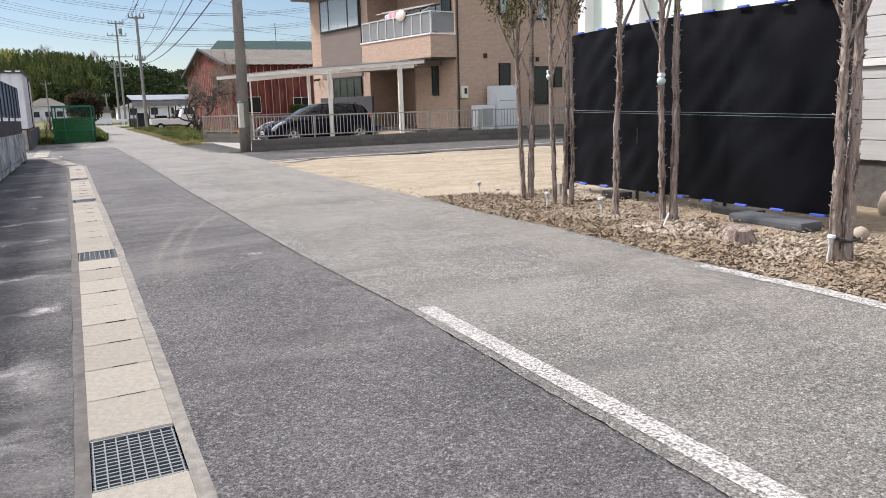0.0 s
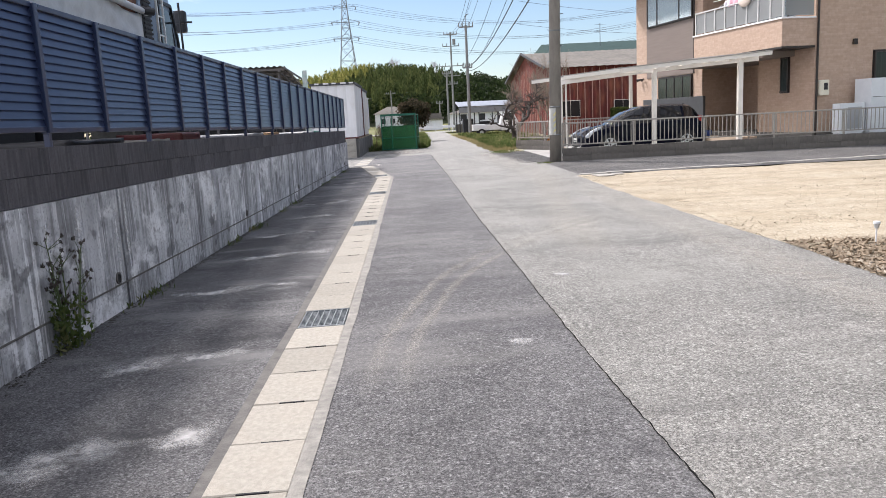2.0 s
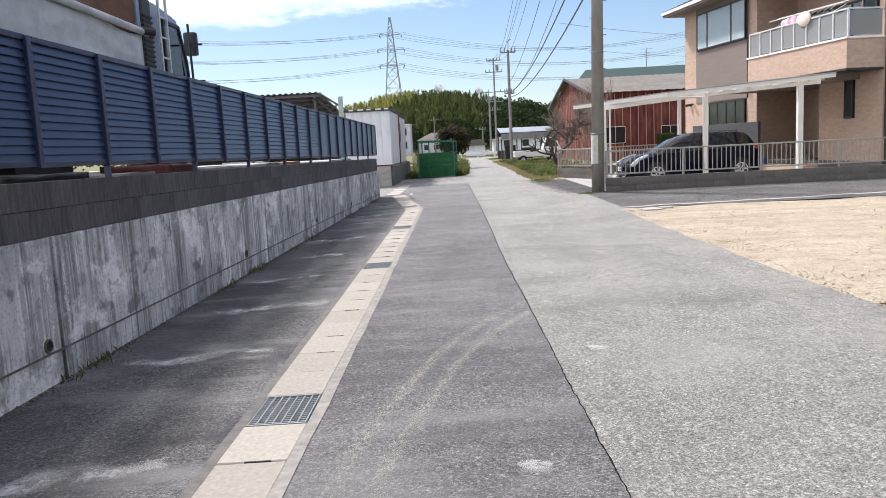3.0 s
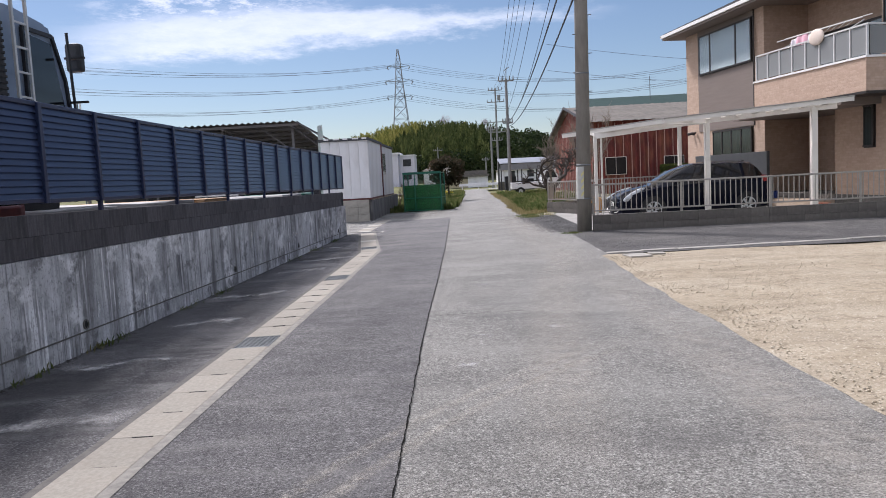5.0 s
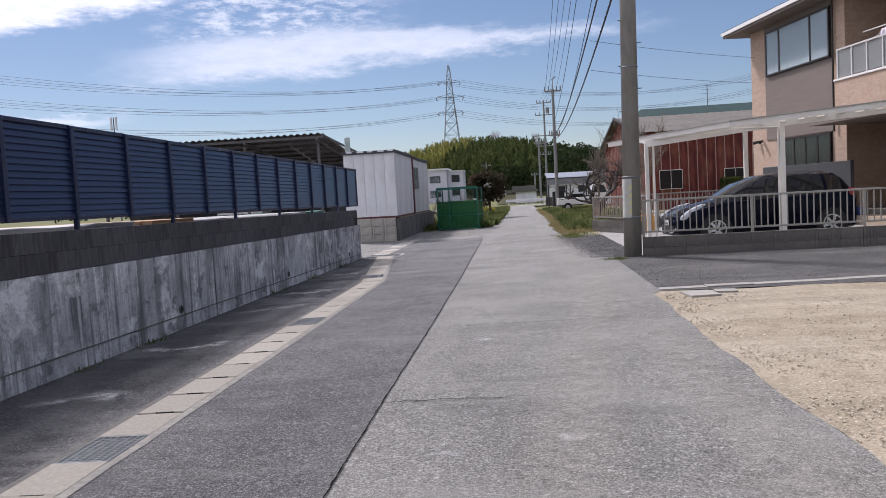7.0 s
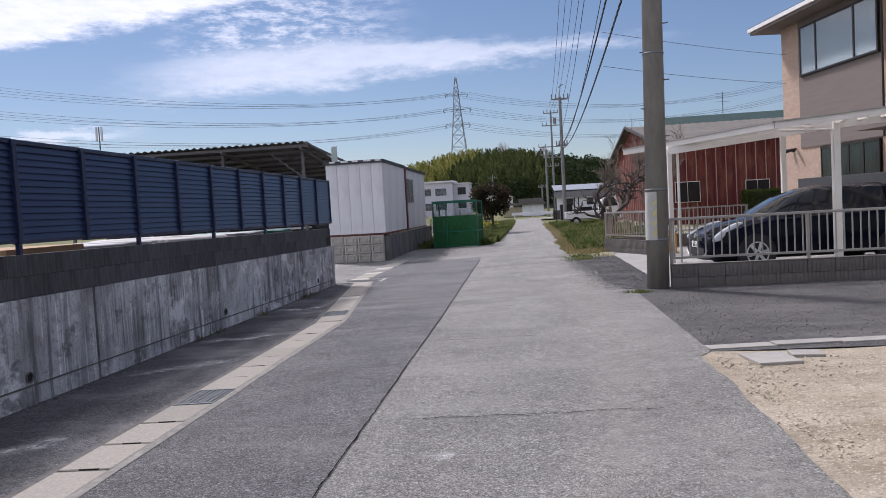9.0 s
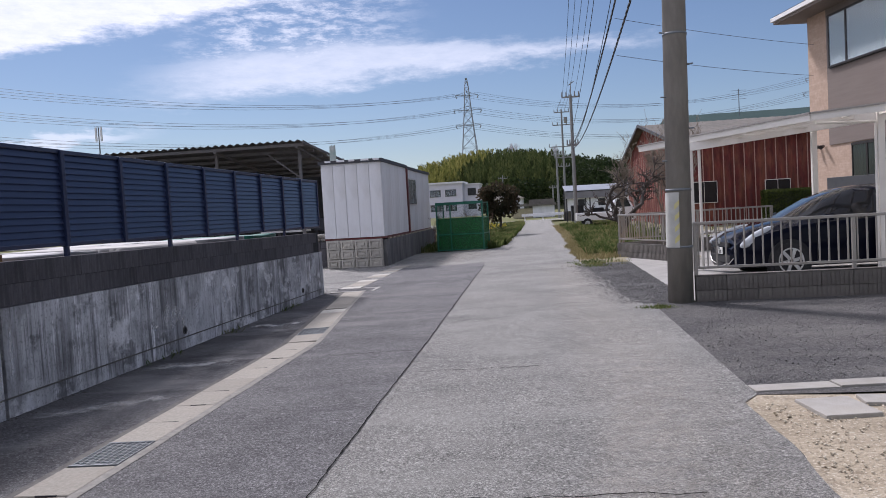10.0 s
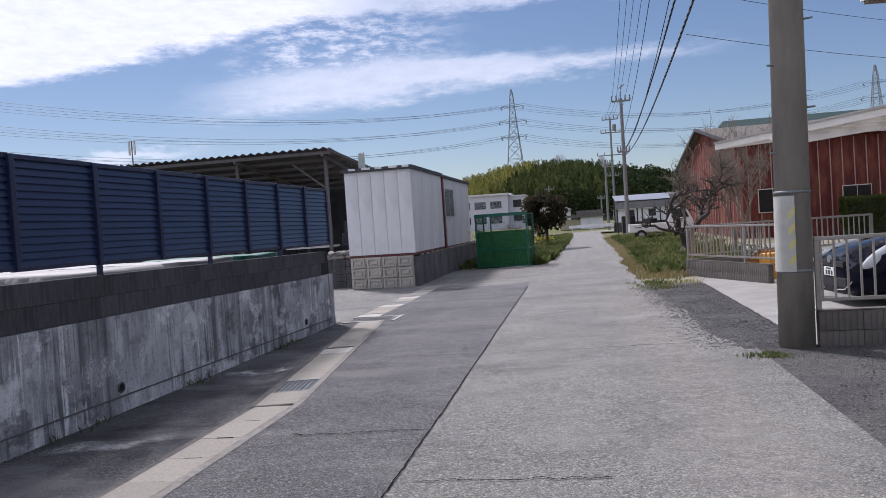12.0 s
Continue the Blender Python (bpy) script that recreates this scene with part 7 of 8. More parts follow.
# ---- far end of the lane ----
gr = thing("guard_rail", pose(0.55, 90, 0), "white guard rail across the lane's far end", "guard rail")
part("beam", bx(0.9, 5.2, -0.04, 0.04, 0.35, 0.62, bevel=0.02), WHITE, gr)
for x in (1.2, 3.0, 4.9):
    part("post", bx(x - 0.05, x + 0.05, 0.02, 0.12, -0.2, 0.55), WHITE, gr)
strip("cross_road", lambda y: -60.0, lambda y: 60.0, 84, 89.5, ASPH_R, "asphalt road crossing at the lane's end", ny=4, nx=20, dz=-0.002)
t = thing("white_store", pose(0, 110, -0.1), "low white storage shed beyond the crossing", "shed")
part("wall", bx(2.4, 5.1, 0, 5, 0, 1.45), WHITE, t)
part("side", bx(-0.1, 2.4, 0.1, 5, 0, 1.2), mat("straw_wall", (0.40, 0.36, 0.24), (0.34, 0.30, 0.2), s=2, rough=0.9, bump=0.1), t)
part("roof", bx(-0.2, 5.3, -0.3, 5.3, 1.45, 1.75), SLATE, t)
part("upper", bx(1.9, 5.2, 5.4, 9, 0, 2.3), SLATE, t)
PALEB = mat("pale_lilac_render", (0.62, 0.60, 0.66), (0.57, 0.55, 0.60), s=1, rough=0.8, bump=0.05)
t = thing("white_building", pose(-10, 179, -0.2), "pale two-storey building with dark windows", "building")
part("wall", bx(-14, -3.2, 0, 10, 0, 7.4), PALEB, t)
part("wing", bx(-3.2, 0.4, 1.5, 9, 0, 7.0), PALEB, t)
part("roof", bx(-14.3, -2.9, -0.4, 10.4, 7.4, 7.75), WHITE, t)
part("wing_roof", bx(-2.9, 0.6, 1.2, 9.2, 7.0, 7.2), WHITE, t)
for x in (-12.6, -9.2, -5.8):
    for z in (1.4, 4.6):
        w = part("window", bx(x - 1.2, x + 1.2, -0.08, 0.02, z, z + 1.5), TRIMD, t)
        part("pane", bx(x - 1.1, x - 0.05, -0.11, -0.09, z + 0.1, z + 1.4), PANE, w)
        part("pane", bx(x + 0.05, x + 1.1, -0.11, -0.09, z + 0.1, z + 1.4), PANE, w)
for z in (1.6, 4.6):
    # plain dark box as a window, the unlit room in its colour
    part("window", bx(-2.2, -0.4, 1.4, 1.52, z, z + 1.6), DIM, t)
for x, y, w, d, h in ((-4.5, 195, 8, 6, 5.2), (-26, 150, 9, 7, 5.0), (14, 150, 12, 8, 3.6), (22, 120, 14, 8, 4.0)):
    t = thing("far_house", pose(x, y, -0.2), "small far house with a grey tiled roof", "house")
    part("wall", bx(-w / 2, w / 2, 0, d, 0, h * 0.66), WHITE, t)
    bm = bmesh.new()
    hip(bm, -w / 2 - 0.5, w / 2 + 0.5, -0.5, d + 0.5, h * 0.66, h * 0.34)
    part("roof", bm, SLATE, t)
    for k in range(3):
        part("window", bx(-w / 3 + k * w / 3.4, -w / 3 + k * w / 3.4 + 1.2, -0.06, 0.02, 1.0, 2.2), DIM, t)
# open vehicle shelter and white pick-up
t = thing("vehicle_shelter", pose(5.3, 74, -0.05), "open vehicle shelter with a pale sheet roof", "shelter")
bm = bmesh.new()
quad(bm, (0, 0, 2.45), (9, 0, 2.40), (9, 6, 2.95), (0, 6, 3.0)), quad(bm, (0, 0, 2.40), (9, 0, 2.35), (9, 6, 2.90), (0, 6, 2.95))
part("roof", bm, mat("blue_grey_sheet", (0.21, 0.23, 0.27), (0.17, 0.185, 0.22), s=2, rough=0.6, bump=0.1), t)
part("front_panel", bx(0.05, 8.9, 0.05, 0.09, 1.85, 2.36), mat("pale_sheet", (0.24, 0.245, 0.26), (0.18, 0.185, 0.20), s=2, rough=0.6, bump=0.1), t, "pale sheet panel under the eaves")
for x in (0.1, 1.9, 3.7, 5.6, 8.8):
    part("post", bx(x - 0.05, x + 0.05, 0.1, 0.2, 0, 2.4), TRIMD, t)
    part("post", bx(x - 0.05, x + 0.05, 5.7, 5.8, 0, 2.9), TRIMD, t)
part("back_wall", bx(0, 9, 5.85, 5.95, 0, 0.8), SLATE, t)
for x, h in ((1.0, 1.3), (2.6, 1.0), (4.4, 1.5)):
    part("stored_goods", bx(x - 0.5, x + 0.5, 2.0, 3.2, 0, h, bevel=0.05), MACH, t)
vt = thing("white_pickup", pose(6.9, 57.6, 0.0), "small white pick-up parked by the shelter", "pick-up")
CARW = mat("white_car_paint", (0.78, 0.78, 0.78), (0.74, 0.74, 0.74), s=2, rough=0.3, bump=0, coat=0.6)
part("bed", bx(-1.6, 0.35, -0.7, 0.7, 0.42, 0.85, bevel=0.03), CARW, vt)
bm = bmesh.new()
pr = [(0.38, 0.35), (0.38, 1.05), (0.62, 1.62), (1.25, 1.68), (1.55, 1.05), (1.65, 0.8), (1.65, 0.35)]
ss2 = [[bm.verts.new((x, y, z)) for x, z in pr] for y in (-0.7, 0.7)]
for k in range(len(pr)):
    bm.faces.new((ss2[0][k], ss2[0][(k + 1) % 7], ss2[1][(k + 1) % 7], ss2[1][k]))
bm.faces.new(ss2[0]), bm.faces.new(ss2[1])
bmesh.ops.bevel(bm, geom=list(bm.edges), offset=0.05, segments=2, affect="EDGES")
part("cab", bm, CARW, vt)
bm = bmesh.new()
quad(bm, (0.55, -0.705, 1.08), (1.42, -0.705, 1.08), (1.2, -0.705, 1.55), (0.7, -0.705, 1.52))
part("side_window", bm, CARG, vt)
for x in (-1.0, 1.05):
    for y in (-0.66, 0.66):
        bm = bmesh.new()
        rod(bm, (x, y - 0.07, 0.27), (x, y + 0.07, 0.27), 0.27, None, 18)
        wv = part("wheel", bm, RUBBER, vt)
        bm = bmesh.new()
        rod(bm, (x, y - 0.075, 0.27), (x, y + 0.075, 0.27), 0.14, None, 14)
        part("rim", bm, RIM, wv)

# ---- utility poles, wires, pylons ----
GREYP = mat("far_pole", (0.25, 0.25, 0.24), (0.20, 0.20, 0.195), s=2, rough=0.8, bump=0)
WIRE = mat("cable_black", (0.02, 0.02, 0.022), None, s=4, rough=0.6, bump=0)
LAT = mat("pylon_steel", (0.30, 0.32, 0.34), (0.26, 0.28, 0.30), s=0.5, rough=0.6, bump=0, metal=0.3)


def far_pole(x, y, h, arms, label):
    t = thing("utility_pole", pose(x, y, -0.4), label, "utility pole", "far utility poles")
    bm = bmesh.new()
    rod(bm, (0, 0, 0), (0, 0, h), 0.145, 0.095, 10)
    part("shaft", bm, GREYP, t)
    for z, w in arms:
        bm = bmesh.new()
        beam(bm, (-w, 0, z), (w, 0, z), 0.1, 0.1)
        for s in (-1, -0.5, 0.5, 1):
            rod(bm, (s * w, 0, z), (s * w, 0, z + 0.35), 0.06, 0.04, 6)
        part("crossarm", bm, GREYP, t)
    return t


p0 = far_pole(5.66, 65, 9.0, ((8.85, 0.55), (5.7, 0.35)), "slim grey concrete utility pole with one high crossarm")
bm = bmesh.new()
rod(bm, (0, 0, 9.0), (0.06, 0, 9.85), 0.03, 0.02, 6), beam(bm, (-0.10, 0, 9.62), (0.26, 0, 9.86), 0.05, 0.05)
part("top_spike", bm, GREYP, p0)
p1 = far_pole(6.2, 100, 12.3, ((12.0, 0.8), (10.6, 1.0), (8.2, 1.5), (7.0, 1.0), (6.0, 0.6)), "grey concrete utility pole with crossarms and transformers")
for dx in (0.40,):
    bm = bmesh.new()
    rod(bm, (dx, -0.3, 10.75), (dx, -0.3, 11.4), 0.19, None, 12)
    part("transformer", bm, GREYP, p1)
far_pole(5.3, 95, 7.4, ((7.0, 0.5),), "thin grey utility pole")
far_pole(5.3, 125, 4.6, ((4.2, 0.5),), "far grey utility pole")
far_pole(-3.0, 150, 7.5, ((6.9, 0.8),), "far grey utility pole")


def wire(name, a, b, sagm, r, label, n=28, kind="wire"):
    a, b = Vector(a), Vector(b)
    bm = bmesh.new()
    pts = [a.lerp(b, k / n) - Vector((0, 0, 4 * sagm * (k / n) * (1 - k / n))) for k in range(n + 1)]
    prev = None
    for p in pts:
        d = (b - a).normalized()
        s = d.cross(Vector((0, 0, 1))).normalized()
        u = Vector((0, 0, 1))
        ring = [bm.verts.new(p + (s * math.cos(q) + u * math.sin(q)) * r) for q in (0, 2.1, 4.2)]
        if prev:
            for k in range(3):
                bm.faces.new((prev[k], prev[(k + 1) % 3], ring[(k + 1) % 3], ring[k]))
        prev = ring
    return one(name, bm, WIRE, label, kind, "overhead wires")


def twisted(a, b, sagm, label):
    """A heavy bundled cable: two strands wound round a carrier."""
    a, b = Vector(a), Vector(b)
    bm = bmesh.new()
    n = 420
    for ph in (0.0, 2.1, 4.2):
        prev = None
        for k in range(n + 1):
            f = k / n
            p = a.lerp(b, f) - Vector((0, 0, 4 * sagm * f * (1 - f)))
            w = ph + k * 0.55
            p = p + Vector((0.012 * math.cos(w), 0, 0.014 * math.sin(w)))
            ring = [bm.verts.new(p + Vector((0.013 * math.cos(q), 0, 0.013 * math.sin(q)))) for q in (0, 2.1, 4.2)]
            if prev:
                for i in range(3):
                    bm.faces.new((prev[i], prev[(i + 1) % 3], ring[(i + 1) % 3], ring[i]))
            prev = ring
    return one("cable", bm, WIRE, label, "cable", "overhead wires")


twisted((5.58, 65, 5.30), (5.03, 23.85, 6.35), 0.75, "heavy twisted black overhead cable")
twisted((5.64, 65, 5.05), (5.01, 23.9, 5.25), 0.70, "heavy twisted black overhead cable")
for dx, za, zb, sg in ((-0.5, 8.75, 12.3, 0.9), (-0.25, 8.75, 12.3, 0.9), (0.3, 8.75, 12.3, 0.9), (0.1, 9.4, 12.5, 0.8), (-0.1, 6.0, 8.8, 0.9), (0.1, 5.5, 7.6, 1.1)):
    wire("overhead_wire", (5.66 + dx, 65, za), (5.04 + dx, 24.0, zb), sg, 0.012, "thin black overhead wire")
    wire("overhead_wire", (5.04 + dx, 24.0, zb), (4.6 + dx, -25, zb), sg, 0.010, "thin black overhead wire")
    if za > 8:
        wire("overhead_wire", (5.66 + dx, 65, za), (6.2 + 1.6 * dx, 100, 11.8), 0.4, 0.014, "thin black overhead wire")
wire("service_wire", (5.05, 30.1, 4.5), (10.75, 35.3, 4.5), 0.05, 0.006, "thin service wire to the house")
wire("service_wire", (5.05, 30.2, 5.3), (10.75, 35.2, 5.3), 0.05, 0.006, "thin service wire to the house")


def pylon(x, y, h, rz, label):
    t = thing("power_pylon", pose(x, y, 0, 0, 0, rz), label, "pylon", "power pylons")
    lv = [0, 0.14, 0.27, 0.38, 0.48, 0.57, 0.65, 0.72, 0.79, 0.86, 0.93, 1.0]
    hw = [0.095 * (1 - f) ** 1.25 * h + 0.011 * h if f < 1 else 0.005 * h for f in lv]
    k = 0.0022 * h
    bm, bd = bmesh.new(), bmesh.new()
    for f0, f1, w0, w1 in zip(lv, lv[1:], hw, hw[1:]):
        c0 = [Vector((sx * w0, sy * w0, f0 * h)) for sx, sy in ((-1, -1), (1, -1), (1, 1), (-1, 1))]
        c1 = [Vector((sx * w1, sy * w1, f1 * h)) for sx, sy in ((-1, -1), (1, -1), (1, 1), (-1, 1))]
        for i in range(4):
            beam(bm, c0[i], c1[i], k * 1.7, k * 1.7)
            j = (i + 1) % 4
            beam(bd, c0[i], c1[j], k, k), beam(bd, c0[j], c1[i], k, k), beam(bd, c1[i], c1[j], k, k)
    part("legs", bm, LAT, t)
    part("lattice", bd, LAT, t)
    for f, w in ((0.87, 0.085), (0.76, 0.105), (0.645, 0.095)):
        bm = bmesh.new()
        for s in (-1, 1):
            beam(bm, (0, -0.012 * h, f * h), (s * w * h, 0, f * h + 0.004 * h), k, k), beam(bm, (0, 0.012 * h, f * h), (s * w * h, 0, f * h + 0.004 * h), k, k)
            beam(bm, (0, 0, f * h + 0.03 * h), (s * w * h, 0, f * h + 0.004 * h), k, k)
            rod(bm, (s * w * h, 0, f * h), (s * w * h * 0.9, 0, f * h - 0.02 * h), 0.004 * h, None, 6)
        part("crossarm", bm, LAT, t)
    return t


pylon(-36.5, 472, 79.5, 8, "tall grey lattice power pylon beyond the hill")
pylon(176, 511, 79.5, -4, "tall grey lattice power pylon far off")
pylon(-283, 180, 79.5, 40, "tall grey lattice power pylon far off")
for z in (69.5, 60.5, 51.3):
    for s in (-6.5, 6.5):
        for dz in (0.0, 1.1):
            wire("power_line", (-283 + s, 180, z + dz), (-36.5 + s, 472, z + dz), 16, 0.07, "thin grey high-voltage power line")
            wire("power_line", (-36.5 + s, 472, z + dz), (176 + s, 511, z + dz), 12, 0.07, "thin grey high-voltage power line")

# clipped hedge before the red shed
hd = thing("hedge", pose(12.9, 47.6, 0), "clipped square dark green hedge behind the yard", "hedge")
part("twig_core", bx(0.1, 7.9, 0.12, 0.78, 0, 1.42), mat("hedge_core", (0.03, 0.04, 0.015), (0.02, 0.026, 0.012), s=9, rough=0.95, bump=0.5), hd)
HEDGE = leaf_mat("hedge_leaf", (0.035, 0.05, 0.014), (0.065, 0.085, 0.022), (0.11, 0.12, 0.04), ns=1.2)
verts, faces = [], []
for k in range(9000):
    side = random.random()
    x = random.uniform(0, 8)
    p = Vector((x, random.uniform(0, 0.12), random.uniform(0.3, 1.52))) if side < 0.6 else Vector((x, random.uniform(0, 0.9), random.uniform(1.40, 1.54))) if side < 0.85 else Vector((random.uniform(0, 0.12), random.uniform(0, 0.9), random.uniform(0.3, 1.52)))
    q = Euler((random.uniform(0, 6.3), random.uniform(0, 6.3), random.uniform(0, 6.3))).to_matrix()
    o = len(verts)
    verts += [tuple(p + q @ Vector(c)) for c in ((-0.05, 0, 0), (0, -0.022, 0), (0.05, 0, 0), (0, 0.022, 0))]
    faces.append((o, o + 1, o + 2, o + 3))
me = bpy.data.meshes.new("leaves")
me.from_pydata(verts, [], faces)
me.materials.append(HEDGE)
piece("leaves", me, Matrix(), hd)

# ---- planting bed: pruned conifers ----
CBARK = mat("peeling_bark", (0.34, 0.275, 0.24), (0.17, 0.13, 0.11), s=14, rough=0.95, bump=1.0, bs=40, stain=(0.46, 0.40, 0.355), ss=9, amt=0.75, spec=0.1, stretch=(1.5, 1.5, 0.22))
layer(CBARK, (30, 30, 4), 0.52, 0.60, 0.75, (0.05, 0.036, 0.03), shift=2)
layer(CBARK, (34, 34, 5), 0.56, 0.63, 0.7, (0.55, 0.49, 0.43), shift=8)
FOL = leaf_mat("conifer_foliage", (0.045, 0.055, 0.02), (0.085, 0.085, 0.03), (0.15, 0.115, 0.05))


def conifer(base, stems, label, seed):
    """Several pruned stems from one foot, with short stubs and tufts at the top."""
    rng = random.Random(seed)
    t = thing("pruned_conifer", pose(*base), label, "tree", "pruned conifers in the bed")
    for (dx, dy, lean_x, lean_y, r, h, fork) in stems:
        bm, bs = bmesh.new(), bmesh.new()

        def limb(p, d, length, r0, r1, n):
            pts = [Vector(p)]
            dd = Vector(d).normalized()
            for k in range(n):
                dd = (dd + Vector((rng.gauss(0, 0.004), rng.gauss(0, 0.004), 0.012))).normalized()
                pts.append(Vector(p) + (pts[-1] - Vector(p)) + dd * length / n + Vector((rng.gauss(0, 0.0025), rng.gauss(0, 0.0025), 0)))
            prev = None
            for i, p2 in enumerate(pts):
                rr = (r0 + (r1 - r0) * i / n) * rng.uniform(0.82, 1.12)
                if i == 0:
                    rr *= 1.35
                q = dd.to_track_quat("Z", "Y")
                ring = [bm.verts.new(p2 + q @ Vector((rr * math.cos(k * 0.785) * rng.uniform(0.78, 1.15), rr * math.sin(k * 0.785) * rng.uniform(0.78, 1.15), 0))) for k in range(8)]
                if prev:
                    for k in range(8):
                        bm.faces.new((prev[k], prev[(k + 1) % 8], ring[(k + 1) % 8], ring[k]))
                prev = ring
            bm.faces.new(prev)
            return pts

        main = limb((dx, dy, -0.05), (lean_x, lean_y, 1), h, r * 0.95, r * 0.55, 40)
        for k in range(int(h * 60)):
            i = rng.randint(2, len(main) - 2)
            p = main[i].lerp(main[i + 1], rng.random())
            a = rng.uniform(0, 6.28)
            l = rng.choice((0.002, 0.005, 0.010, 0.022)) * rng.uniform(0.7, 1.3) + r * 0.8
            rod(bs, p, p + Vector((l * math.cos(a), l * math.sin(a), rng.uniform(0.01, 0.07))), rng.uniform(0.006, 0.012), 0.004, 5)
        tips = [main[-1], main[-4]]
        for k in range(fork + 2):
            i = rng.randint(22, len(main) - 5)
            a = rng.uniform(0, 6.28)
            pts = limb(main[i], (0.45 * math.cos(a), 0.45 * math.sin(a), 1), h * 0.36, r * 0.36, r * 0.18, 12)
            tips += [pts[-1], pts[-3]]
        s = part("stem", bm, CBARK, t, smooth=True)
        o = part("stub", bs, CBARK, s)
        tagged(o, kind="stuff")
        o = leaf_cloud("tuft", [((p.x, p.y, p.z), (0.10, 0.10, 0.24), 42) for p in tips for _ in range(2)], 0.032, FOL, "", "", flat=0.25)
        for key in ("label", "category"):
            if key in o:
                del o[key]
        o.parent = s
    return t


Z0 = gz(5)
conifer((5.80, 8.79, Z0), ((-0.05, 0.03, -0.045, 0.03, 0.042, 2.7, 3), (0.02, -0.02, 0.0, -0.005, 0.046, 2.8, 2)), "twin-stemmed pruned conifer with rough brown bark", 1)
conifer((5.82, 7.97, Z0), ((-0.06, 0.13, -0.02, 0.02, 0.036, 2.9, 2), (0.0, 0.0, 0.004, -0.004, 0.038, 3.0, 1), (0.06, -0.07, 0.006, -0.006, 0.036, 2.9, 1)), "three-stemmed pruned conifer with rough brown bark", 2)
conifer((5.73, 6.85, Z0), ((0.0, 0.0, 0.0, 0.0, 0.044, 3.2, 3),), "single-stemmed pruned conifer with rough brown bark", 3)
conifer((5.93, 6.20, Z0), ((-0.05, 0.05, -0.045, 0.025, 0.042, 3.0, 3), (0.03, -0.03, 0.0, 0.0, 0.048, 3.2, 1)), "twin-stemmed pruned conifer with rough brown bark", 4)
conifer((5.65, 4.0, Z0), ((-0.02, 0.03, -0.018, 0.012, 0.052, 2.9, 4), (0.04, -0.03, 0.018, -0.012, 0.056, 3.0, 3)), "thick pruned conifer with spreading upper limbs", 5)
# small bulb lamps tied to the stems
for x, y, z in ((5.70, 8.12, 1.62), (5.82, 6.26, 1.50)):
    t = thing("bulb_lamp", pose(x, y, z), "small pale green glass bulb lamp on a stem", "lamp")
    bm = bmesh.new()
    bmesh.ops.create_uvsphere(bm, u_segments=14, v_segments=10, radius=0.045)
    part("bulb", bm, mat("bulb_glass", (0.55, 0.68, 0.64), None, s=3, rough=0.15, bump=0), t, smooth=True)
    part("cap", bx(-0.03, 0.03, -0.03, 0.03, 0.04, 0.08, bevel=0.01), WHITE, t)

# ---- black shade net ----
NET = net_mat("black_shade_net", (0.0055, 0.0062, 0.0085), 0.997, 60.0, 0.003)
NET.node_tree.nodes["Principled BSDF"].inputs["Roughness"].default_value = 0.6
NET.node_tree.nodes["Principled BSDF"].inputs["Specular IOR Level"].default_value = 0.06
nt_ = thing("shade_net", pose(6.85, 0, 0), "black shade net stretched on a frame", "net")
bm = bmesh.new()
bmesh.ops.create_grid(bm, x_segments=60, y_segments=30, size=0.5)
for v in bm.verts:
    f, g2 = v.co.x + 0.5, v.co.y + 0.5
    y = 4.95 + 4.50 * f
    z = 0.16 + (2.22 + 0.03 * math.sin(math.pi * f) - 0.16) * g2
    b = 0.07 * noise.noise((y * 1.6, z * 0.8, 0)) + 0.045 * noise.noise((y * 4 + z * 3, z * 2, 5)) + 0.02 * math.sin(y * 9) * (1 - g2) ** 3
    v.co = Vector((b, y, z))
part("cloth", bm, NET, nt_, smooth=True)
BLUE = mat("blue_clip", (0.10, 0.16, 0.62), (0.08, 0.13, 0.5), s=5, rough=0.5, bump=0)
for k in range(9):
    y = 5.05 + 0.48 * k
    if k != 6:
        part("bottom_clip", bx(-0.04, 0.0, y, y + 0.16, 0.145, 0.172, bevel=0.006), BLUE, nt_, "blue plastic clip")
    part("top_clip", bx(-0.04, 0.0, y + 0.1, y + 0.24, 2.215 + 0.03 * math.sin(math.pi * k / 9), 2.24 + 0.03 * math.sin(math.pi * k / 9), bevel=0.006), BLUE, nt_, "blue plastic clip")
for y in (4.95, 6.4, 7.9, 9.46):
    bm = bmesh.new()
    rod(bm, (0.06, y, 0.0), (0.06, y, 2.2), 0.022, None, 10)
    part("pole", bm, BLK, nt_)
for z in (0.16, 2.2):
    bm = bmesh.new()
    rod(bm, (0.05, 4.9, z), (0.05, 9.5, z), 0.018, None, 8)
    part("bar", bm, BLK, nt_)
bm = bmesh.new()
rod(bm, (-0.09, 4.95, 1.13), (-0.095, 9.45, 1.19), 0.003, None, 5), rod(bm, (-0.09, 4.95, 1.10), (-0.095, 9.45, 1.17), 0.0025, None, 5)
part("cord", bm, mat("pale_cord", (0.16, 0.20, 0.20), None, s=8, rough=0.8, bump=0), nt_, "thin pale cord across the net")
for y, w in ((6.2, 0.6), (8.3, 0.4)):
    part("weight", bx(-0.05, 0.15, y - w / 2, y + w / 2, 0.0, 0.11, bevel=0.015), BLK, nt_)
one("rubber_ramp", bx(6.45, 6.75, 5.0, 5.9, 0.03, 0.13, bevel=0.03), mat("grey_rubber", (0.10, 0.11, 0.12), (0.08, 0.085, 0.095), s=6, rough=0.8, bump=0.3), "grey rubber kerb ramp below the net", "ramp")
one("concrete_block", bx(6.35, 6.47, 8.85, 8.97, 0.0, 0.2, bevel=0.01), CONC_P, "pale concrete post base beside the conifer", "block")
